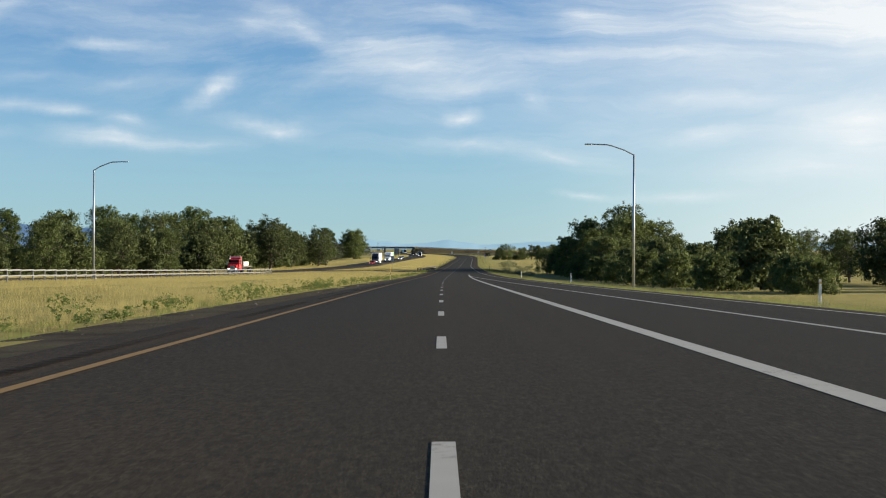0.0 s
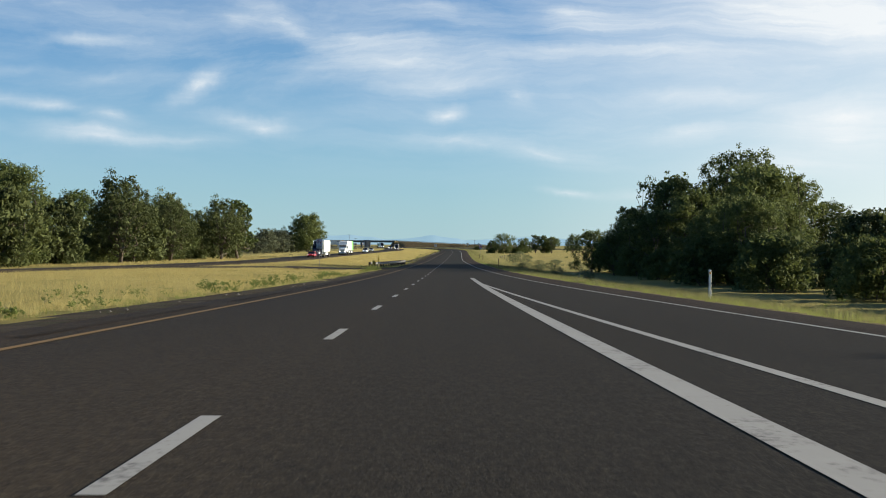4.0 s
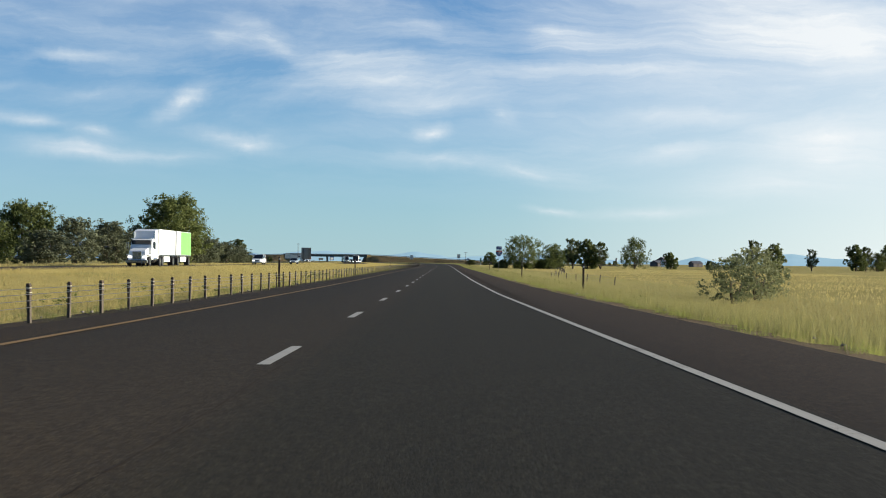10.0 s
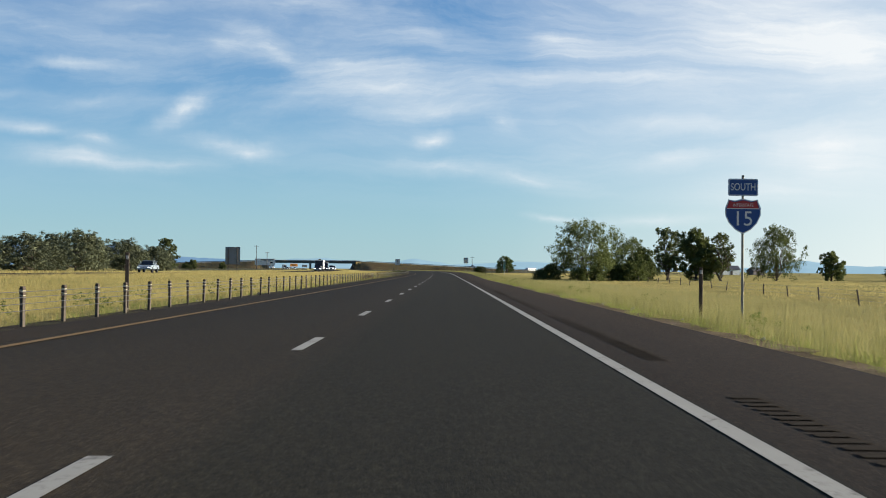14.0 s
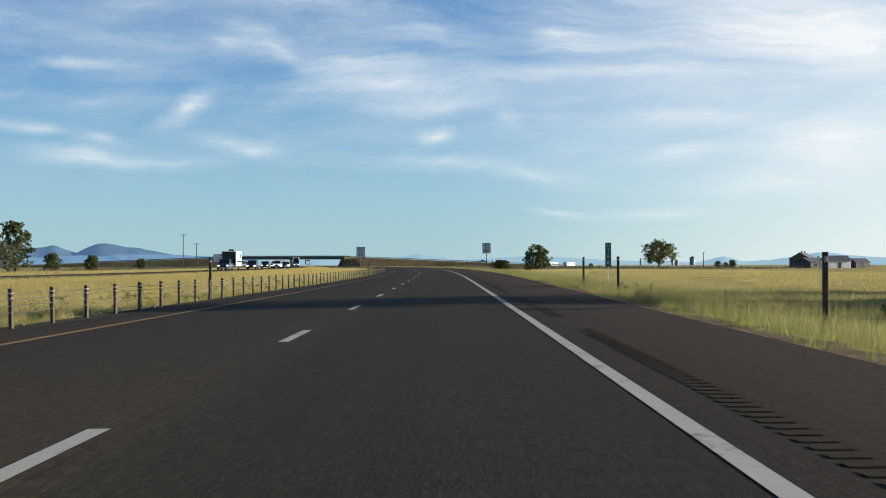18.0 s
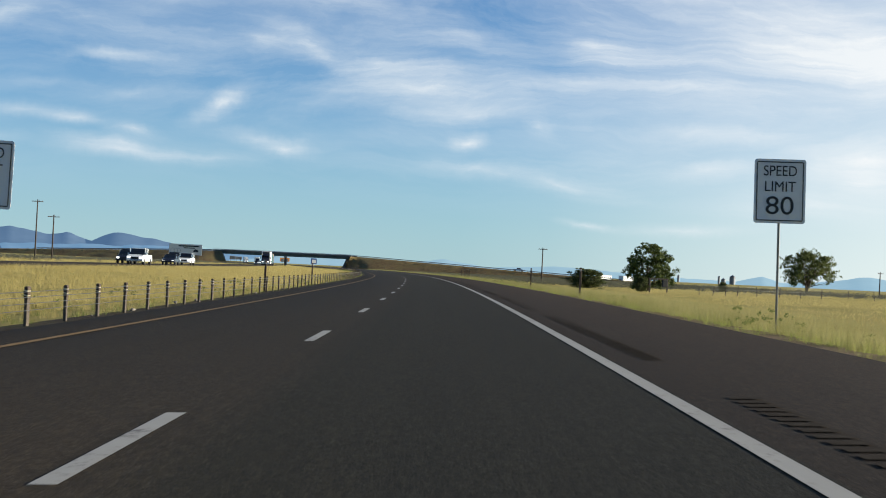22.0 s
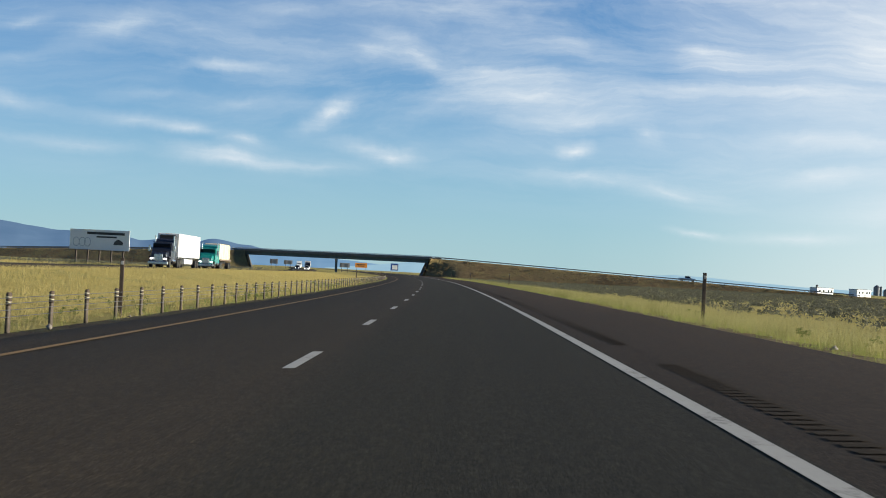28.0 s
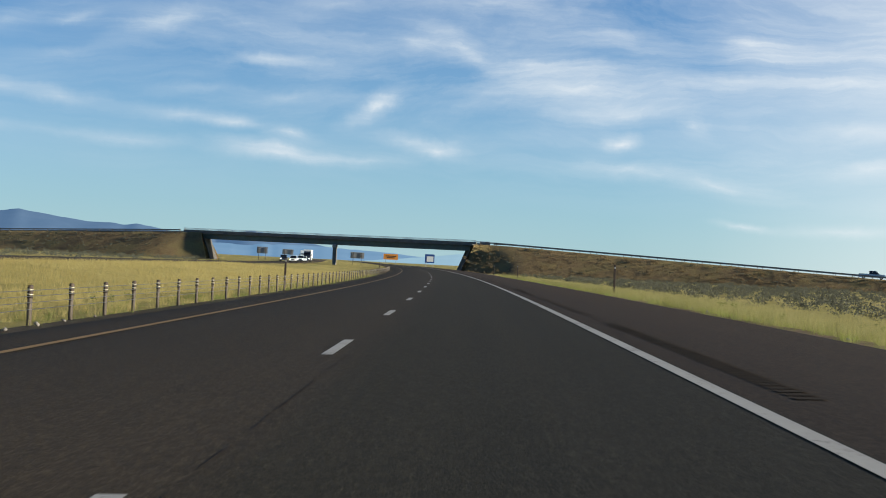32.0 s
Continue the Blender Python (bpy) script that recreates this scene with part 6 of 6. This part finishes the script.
# some copies, hidden or out of view, are added to shade the road
for k, (s, o, src, size) in enumerate([(340, 36, near_a, 1.0), (362, 36, near_a, 1.25), (350, 58, cott, 0.5), (330, 44, near_a, 1.2), (318, 52, cott, 0.46), (335, 30, near_b, 1.1), (322, 35, near_a, 0.85), (308, 40, near_a, 0.95), (292, 42, willow, 0.42), (278, 47, near_a, 0.95), (265, 56, near_a, 1.1), (285, 84, cott, 0.62), (262, 80, cott, 0.6), (240, 90, near_a, 1.3), (312, 84, cott, 0.66), (345, 80, cott, 0.62), (250, 68, willow, 0.5), (225, 78, near_a, 1.1), (372, 50, cott, 0.7), (378, 40, near_b, 1.3), (205, 92, cott, 0.7), (185, 100, near_a, 1.3), (367, 28, near_b, 0.8), (345, 46, near_a, 1.3), (212, 73, willow, 0.95), (158, 80, cott, 0.9), (232, 60, near_a, 0.9), (368, 57, cott, 0.68), (379, 46, near_a, 0.95), (362, 46, near_a, 1.1), (385, 37, near_a, 0.7), (301, 35, near_a, 1.0), (310, 35.5, near_a, 1.0), (319, 36, near_a, 0.98)]):
    copy_thing(src, stand(s, o, k * 83 % 360, 0, size * (1.16 if s > 325 else 0.92)))

thicket = tree("thicket_bush", stand(345, 39, 0), "dense dark green undergrowth bush below taller trees", 45, 5.0, 9.0, 0.0, 5600, 0.16, "leaf_dark", stems=4, category="bush", group="undergrowth bushes")
for k, s in enumerate(range(140, 386, 9)):
    copy_thing(thicket, stand(s, np.interp(s, [140, 165, 250, 330, 386], [40, 35, 32, 30, 30]) + 3 * ((k * 7) % 3), k * 71 % 360, 0, 0.8 + 0.5 * ((k * 31) % 10) / 10))
for s, o, size in ((256, 38, 0.72), (172, 42, 1.1), (205, 40, 0.8), (238, 38, 0.95), (262, 36, 0.8), (318, 34, 0.7)):
    copy_thing(olive, stand(s, o, s, 0, size))
for k, (s, o, size) in enumerate([(738.5, 21.5, 0.42), (743, 27.5, 0.5), (742, 30, 0.6), (747, 29, 0.5), (740, 24.5, 0.35), (741, 17.6, 0.5), (743, 16.2, 0.34)]):
    copy_thing(thicket, stand(s, o, k * 83, 0, size))
for k, s in enumerate([*range(96, 300, 24), *range(300, 476, 9)]):
    copy_thing(thicket, stand(s, np.interp(s, [96, 180, 300, 400, 470], [-78, -70, -64, -58, -60]) - 4 * (k % 2), k * 97 % 360, 0, 0.85 + 0.35 * ((k * 31) % 10) / 10))

# the trees by the fields
FIELD = "trees by the field"
oak = tree("elm_tree", stand(741, 22.6, 30), "large dark elm tree with open branching crown in the roadside grass", 51, 9.0, 15.8, 0.0, 15500, 0.115, "leaf_dark", 0.8, 3, group=FIELD)
locust = tree("locust_tree", stand(760, 38.2), "slender locust tree with sparse crown", 52, 8.8, 7.4, 0.12, 4600, 0.16, "leaf_olive", 0.8, group=FIELD)
round_t = tree("elm_tree", stand(755, 41.8), "dense dark round elm tree at the field's edge", 53, 8.2, 8.0, 0.03, 7800, 0.19, "leaf_dark", group=FIELD)
copy_thing(locust, stand(752, 45.3, 100, 0, 0.88)), copy_thing(round_t, stand(744, 31.5, 200, 0, 0.62)), copy_thing(olive, stand(748, 33, 30, 0, 0.36))
copy_thing(oak, stand(758, 55.3, 75) @ Matrix.Diagonal((0.76, 0.76, 1.0, 1))), copy_thing(round_t, stand(767, 67, 20) @ Matrix.Diagonal((0.68, 0.68, 0.6, 1))), copy_thing(oak, stand(772, 34, 260, 0, 0.8))
copy_thing(locust, stand(771, 92, 60, 0, 1.02)), copy_thing(round_t, stand(775, 99, 90, 0, 0.95)), copy_thing(olive, stand(770, 86, 10, 0, 0.35)), copy_thing(locust, stand(778, 111, 30, 0, 0.75)), copy_thing(olive, stand(775, 80, 20, 0, 0.3))
for k in range(9):
    copy_thing((round_t, locust, oak)[k % 3], stand(778 + 3 * k, 124 + k * 4.2, k * 70, 0, (0.95, 0.85, 0.62)[k % 3]))
tree("elm_tree", stand(1046, 35, 15), "small neat round green elm tree by the fence", 54, 6.8, 9.2, 0.06, 9500, 0.14, "leaf_bright", 0.4, group=FIELD)
tree("elm_tree", stand(1145, 93.5, 50), "wind-bent elm tree with a spreading crown in the field", 55, 9.8, 14.5, 0.2, 7500, 0.2, "leaf_dark", 0.3, group=FIELD)
copy_thing(olive, stand(1036, 24.5, 40) @ Matrix.Diagonal((0.62, 0.62, 0.30, 1)))
for k, (s, o, size) in enumerate([(1026, 30, 0.22), (1150, 116, 0.3), (1170, 128, 0.36), (1160, 122, 0.25), (1090, 58, 0.2)]):
    copy_thing(olive, stand(s, o, k * 90, 0, size))
bushy = tree("shrub", stand(456, 17, 0), "sprawling grey-green roadside shrub in tall grass", 56, 2.7, 4.6, 0.0, 2600, 0.07, "shrub_leaf", 0.85, 4, "shrub", "roadside shrubs")
for k, (s, o, size) in enumerate([(452, 15, 0.9), (462, 19, 0.8), (426, 19.5, 0.75), (414, 22, 1.0), (405, 20, 0.8), (400, 25, 1.1), (395, 18, 0.7), (392, 15, 0.8), (440, 24, 0.6), (385, 14, 0.6), (410, 14, 0.45), (348, 14.5, 0.7), (330, 16, 0.8), (310, 18, 0.9)]):
    copy_thing(bushy, stand(s, o, k * 61, 0, size) @ Matrix.Diagonal((1, 1, 0.9 if k < 2 else 0.55, 1)))


def scatter_bushes(name, label, spots, leaf, seed, per=70, tall=0.7, size=0.11):
    """Many low bushes as one object."""
    rng = np.random.default_rng(seed)
    vs, fs, n = [], [], 0
    for x, y in spots:
        w = rng.uniform(0.5, 1.15)
        z = float(ground_z(x, y))
        c = np.array([[x, y, z + 0.22 * w]]) + np.concatenate([rng.normal(0, 0.35 * w, (4, 2)), rng.uniform(0, 0.25 * w, (4, 1))], 1)
        v, f = leaf_cloud(rng, c, np.full(4, tall * 0.62 * w), per, size, 0.75)
        vs.append(v), fs.append(f + n)
        n += len(v)
    return tagged(new(name, raw(name, np.concatenate(vs), np.concatenate(fs), MATS[leaf])), label, "bushes", kind="stuff")


rng = np.random.default_rng(8)
spots = [at(s, o)[:2] for s, o in zip(rng.uniform(1065, 1520, 3400), 20 + 100 * rng.random(3400) ** 1.25)]
scatter_bushes("sagebrush", "low grey sagebrush over the dry field by the overpass", spots, "sage_leaf", 61, 120, 0.78, 0.075)
spots = [at(s, o)[:2] for s, o in zip(rng.uniform(1010, 1550, 1000), -42 - 60 * rng.random(1000) ** 1.2)]
scatter_bushes("sagebrush", "low grey sagebrush beyond the oncoming carriageway", spots, "sage_leaf", 62, 110, 0.85, 0.075)
spots = [at(s, float(o))[:2] for s, o in zip(rng.uniform(-20, 1300, 300), rng.choice([-6.3, -6.8, -7.4, -9], 300) + rng.normal(0, 0.35, 300))]
scatter_bushes("weeds", "dark green weeds along the median edge of the pavement", spots, "weed", 63, 200, 0.24, 0.022)
spots = [at(s, float(o))[:2] for s, o in zip(rng.uniform(20, 318, 75), -6.95 - np.abs(rng.normal(0, 0.35, 75)))]
scatter_bushes("weeds", "dark green weeds where the median grass meets the gravel", spots, "weed", 65, 320, 0.40, 0.035)
spots = [at(s, paved_right(s) + 1.2 + abs(d))[:2] for s, d in zip(rng.uniform(20, 1300, 90), rng.normal(0, 1.2, 90))]
scatter_bushes("weeds", "green weeds along the outer edge of the pavement", spots, "weed", 64, 190, 0.17, 0.016)
spots = [at(s, paved_right(s) + 1.0 + abs(d))[:2] for s, d in zip(rng.uniform(480, 1280, 34), rng.normal(0, 1.6, 34))]
scatter_bushes("weeds", "dark green leafy weeds standing in the outer grass", spots, "weed", 66, 420, 0.20, 0.017)


def tumbleweed(s, off, w, seed):
    """A dry round weed of thin tangled twigs."""
    rng = np.random.default_rng(seed)
    ob = thing("tumbleweed", stand(s, off), "dry reddish brown tumbleweed caught at the cable barrier", "weed", "tumbleweeds")
    v, f = leaf_cloud(rng, [(0, 0, w * 0.36), (w * 0.3, 0.1, w * 0.3), (-w * 0.3, -0.1, w * 0.28)], [w * 0.34, w * 0.24, w * 0.24], 1500, 0.07)
    v[:, 2] = np.maximum(v[:, 2], 0.0)
    part("tangle", raw("tangle", v, f, MATS["tumbleweed"]), None, ob)


tumbleweed(698.0, -6.9, 0.95, 5), tumbleweed(696.6, -7.2, 0.7, 6)


def bank_spots(side, count, seed):
    """Places over the near slope of an embankment."""
    rng = np.random.default_rng(seed)
    out = []
    for _ in range(count):
        l = rng.uniform(3, 200)
        c = R_END + AXIS * l if side > 0 else L_END - AXIS * l
        top = crown_z(l if side > 0 else -SPAN - l)
        g = float(ground_z(c.x, c.y)) - 0.3
        h = max(top - g, 0.05)
        f = rng.random()
        p = c - NORMAL * (7 + h * 2.1 * (1 - f))
        out.append((p.x, p.y, g + h * f))
    return out


def bank_brush(label, spots, leaf, seed):
    """Tufts of dry brush on a slope, as one object."""
    rng = np.random.default_rng(seed)
    vs, fs, n = [], [], 0
    for p in spots:
        w = rng.uniform(0.5, 1.5)
        v, f = leaf_cloud(rng, np.array([p]) + rng.normal(0, 0.3 * w, (3, 3)) * (1, 1, 0.3), np.full(3, 0.30 * w), 40, 0.11, 0.6)
        vs.append(v), fs.append(f + n)
        n += len(v)
    tagged(new("brush", raw("brush", np.concatenate(vs), np.concatenate(fs), MATS[leaf])), label, "brush", kind="stuff")


bank_brush("dry reddish brown brush on the overpass ramp", bank_spots(1, 1100, 91), "brush_brown", 92)
bank_brush("olive brown brush on the overpass ramp", bank_spots(1, 350, 93) + bank_spots(-1, 900, 94), "sage_leaf", 95)

# ---- grass ----
def grass_strip(name, label, s0, s1, near, far, per, high, wide, leaf, seed, hug=1.0, tuft=0):
    """Blades, thickest towards the near side: near and far are distances from the dashed line, or functions; tuft: blades to a tuft."""
    rng = np.random.default_rng(seed)
    n = int((s1 - s0) * per / max(tuft, 1))
    s = rng.uniform(s0, s1, n)
    a = near(s) if callable(near) else np.full(n, near)
    b = far(s) if callable(far) else np.full(n, far)
    o = a + (b - a) * rng.random(n) ** hug
    if tuft:
        big = np.repeat(rng.uniform(0.6, 1.3, n), tuft)
        n *= tuft
        ds, do = rng.normal(0, 0.11, (2, n)) * big
        s, o = np.repeat(s, tuft) + ds, np.repeat(o, tuft) + do
    keep = ~((s > 315.5) & (s < 337.5) & (o < -4))
    s, o = s[keep], o[keep]
    if tuft:
        big, ds, do = big[keep], ds[keep], do[keep]
    n = len(s)
    clump = 0.5 + 0.5 * np.sin(s * 0.9 + o * 1.7) * np.sin(s * 0.37 - o * 0.8 + 1.3)
    h = high * (0.50 + 0.5 * rng.random(n) + 0.22 * clump)
    if tuft:
        h *= big * np.exp(-(ds ** 2 + do ** 2) / 0.05)
    w = wide * rng.uniform(0.6, 1.4, n)
    p = np.array(at(s, o)).T
    p[:, 2] = ground_z(p[:, 0], p[:, 1]) - 0.03
    ang = rng.uniform(0, 2 * np.pi, n)
    side = np.stack([np.cos(ang), np.sin(ang), np.zeros(n)], 1) * w[:, None]
    lean = np.stack([rng.normal(0, 0.28, n), rng.normal(0, 0.28, n), np.ones(n)], 1) * h[:, None]
    v = np.stack([p - side, p + side, p + lean], 1).reshape(-1, 3)
    ob = new(name, raw(name, v, np.arange(3 * n).reshape(-1, 3), MATS[leaf]))
    return tagged(ob, label, "grass", kind="stuff")


LEFT_EDGE = lambda s: np.interp(s, [300, 345], [-6.9, -5.95])
MEDIAN = lambda s: opp_off(s) + 6.4
grass_strip("grass", "short dry yellow grass at the median's edge", -30, 1400, LEFT_EDGE, lambda s: LEFT_EDGE(s) - 4.0, 190, 0.34, 0.005, "straw", 71, 0.8, 26)
grass_strip("grass", "dry pale yellow grass of the wide median", -40, 1420, lambda s: LEFT_EDGE(s) - 3.0, MEDIAN, 430, 0.30, 0.0075, "straw", 72)
grass_strip("grass", "low green grass at the foot of the cable barrier", -30, 1400, lambda s: LEFT_EDGE(s) + 0.25, lambda s: LEFT_EDGE(s) - 2.2, 75, 0.26, 0.005, "grass_edge", 73, 1.2, 24)
grass_strip("grass", "green and yellow grass along the outer shoulder", 400, 1400, lambda s: paved_right(s) + 0.50 + 0.25 * np.sin(s * 1.3) * np.sin(s * 0.47), lambda s: paved_right(s) + 5, 480, 0.56, 0.0028, "grass_green", 74, 1.35, 30)
grass_strip("grass", "low bright green tufts at the very edge of the outer shoulder", 20, 1400, lambda s: paved_right(s) + 0.22 + 0.38 * np.sin(s * 0.8) * np.sin(s * 0.23 + 0.6 * np.sin(s * 0.11)), lambda s: paved_right(s) + 1.6, 150, 0.26, 0.0045, "grass_edge", 78, 1.6, 22)
grass_strip("grass", "tall dry grass beyond the outer shoulder", 380, 1420, lambda s: paved_right(s) + 1.1, lambda s: paved_right(s) + 14, 420, 0.40, 0.0042, "verge_straw", 75, 1.2)
grass_strip("grass", "grey-green weedy grass along the ramp", 10, 430, lambda s: paved_right(s) + 0.4 + 0.3 * np.sin(s * 0.9) * np.sin(s * 0.33), lambda s: paved_right(s) + 9, 330, 0.42, 0.0055, "ramp_grass", 79, 1.0, 34)
grass_strip("grass", "dry yellow grass of the open field", 380, 1130, 20, 70, 150, 0.17, 0.02, "straw", 76)
grass_strip("grass", "dry grass between the oncoming carriageway and the trees", -40, 1350, lambda s: opp_off(s) - 6.5, lambda s: opp_off(s) - 24, 30, 0.4, 0.045, "straw", 77)

# ---- the cable barrier: posts with bands, four cables; and the lane dashes ----
POST_GAP, FIRST_POST = 2.425, 366.97


def post_meshes():
    """Shared meshes of one barrier post: a slim steel shaft, a dark sleeve on its top, two slanting pale bands."""
    out = []
    for nm, mat in (("post", "post_steel"), ("sleeve", "post_brown"), ("band", "band_paint")):
        b = bmesh.new()
        if nm == "post":
            solid(b, [(-0.028, -0.25), (0.028, -0.25), (0.028, 0.70), (-0.028, 0.70)], -0.055, 0.055)
        elif nm == "sleeve":
            solid(b, [(-0.034, 0.50), (0.034, 0.50), (0.034, 0.70), (0.02, 0.73), (-0.02, 0.73), (-0.034, 0.70)], -0.061, 0.061)
        else:
            for z in (0.655, 0.57):
                box(b, (0.072, 0.126, 0.022), (0, 0, z), 0, Matrix.Rotation(radians(14), 4, "Y"))
        me = bpy.data.meshes.new(nm)
        b.to_mesh(me)
        b.free()
        me.materials.append(MATS[mat])
        out.append(me)
    return out


POST_PARTS = post_meshes()
barrier = thing("cable_barrier", Matrix(), "cable barrier with slim weathered posts, dark tops and pale bands", "barrier")
BARRIER_OFF = lambda s: np.interp(s, [366, 380, 900, 1060, 1500], [-5.75, -5.55, -5.5, -5.95, -5.95])
POSTS = np.arange(FIRST_POST, 1560, POST_GAP)


def barrier_posts(stations):
    rng = np.random.default_rng(366)
    for s in stations:
        post = None
        for me in POST_PARTS:
            p = new(me.name.split(".")[0], me)
            p.parent = post or barrier
            if post is None:
                p.matrix_local = stand(s, BARRIER_OFF(s), rng.normal(0, 4)) @ Matrix.Rotation(rng.normal(0, 0.012), 4, "Y")
                post = p


barrier_posts(POSTS[:300])
for shape in POST_PARTS:
    co = np.empty(len(shape.vertices) * 3, np.float32)
    shape.vertices.foreach_get("co", co)
    co = np.c_[co.reshape(-1, 3), np.ones(len(shape.vertices))]
    rest = [(co @ np.array(stand(s, BARRIER_OFF(s))).T)[:, :3] for s in POSTS[300:]]
    tris = np.array([[p.vertices[0], p.vertices[k], p.vertices[k + 1]] for p in shape.polygons for k in range(1, len(p.vertices) - 1)])
    me = raw("far_" + shape.name, np.concatenate(rest), np.concatenate([tris + k * len(co) for k in range(len(rest))]), shape.materials[0])
    tagged(part("far_" + shape.name, me, None, barrier), kind="stuff")
for z in (0.30, 0.42, 0.53, 0.63):
    part("cable", raw("cable", *ribbon(366.5, 1560, [lambda s: BARRIER_OFF(s) + 0.06, lambda s: BARRIER_OFF(s) + 0.062], [z, z + 0.012], 6.0, True), MATS["wire"]), None, barrier)

for k in range(-8, 158):
    s0 = 15.5 - 12.19 + 12.19 * k
    part("lane_dash", raw("lane_dash", *ribbon(s0, s0 + 3.05, [-0.07, 0.07], [0.005, 0.005], 1.0), MATS["line_white"]), None, road)
rng = np.random.default_rng(9)
vs, fs, n = [], [], 0
for s, o in zip(rng.uniform(0, 1300, 420), rng.choice([-1, 1], 420)):
    off = (-5.5 - abs(rng.normal(0, 0.35))) if o < 0 else float(paved_right(s)) + 0.3 + abs(rng.normal(0, 0.4))
    p, r = place(s, off, 0.06), rng.uniform(0.02, 0.07)
    q = rng.normal(0, 1, (6, 3)) * 0.25 + np.array([(1, 0, 0), (-1, 0, 0), (0, 1, 0), (0, -1, 0), (0, 0, 0.7), (0, 0, -0.5)])
    vs.append(np.array(p) + q * r)
    fs.append(np.array([(0, 2, 4), (2, 1, 4), (1, 3, 4), (3, 0, 4), (2, 0, 5), (1, 2, 5), (3, 1, 5), (0, 3, 5)]) + n)
    n += 6
tagged(new("stones", raw("stones", np.concatenate(vs), np.concatenate(fs), MATS["rock"])), "loose stones on the dirt along the pavement", "stones", kind="stuff")
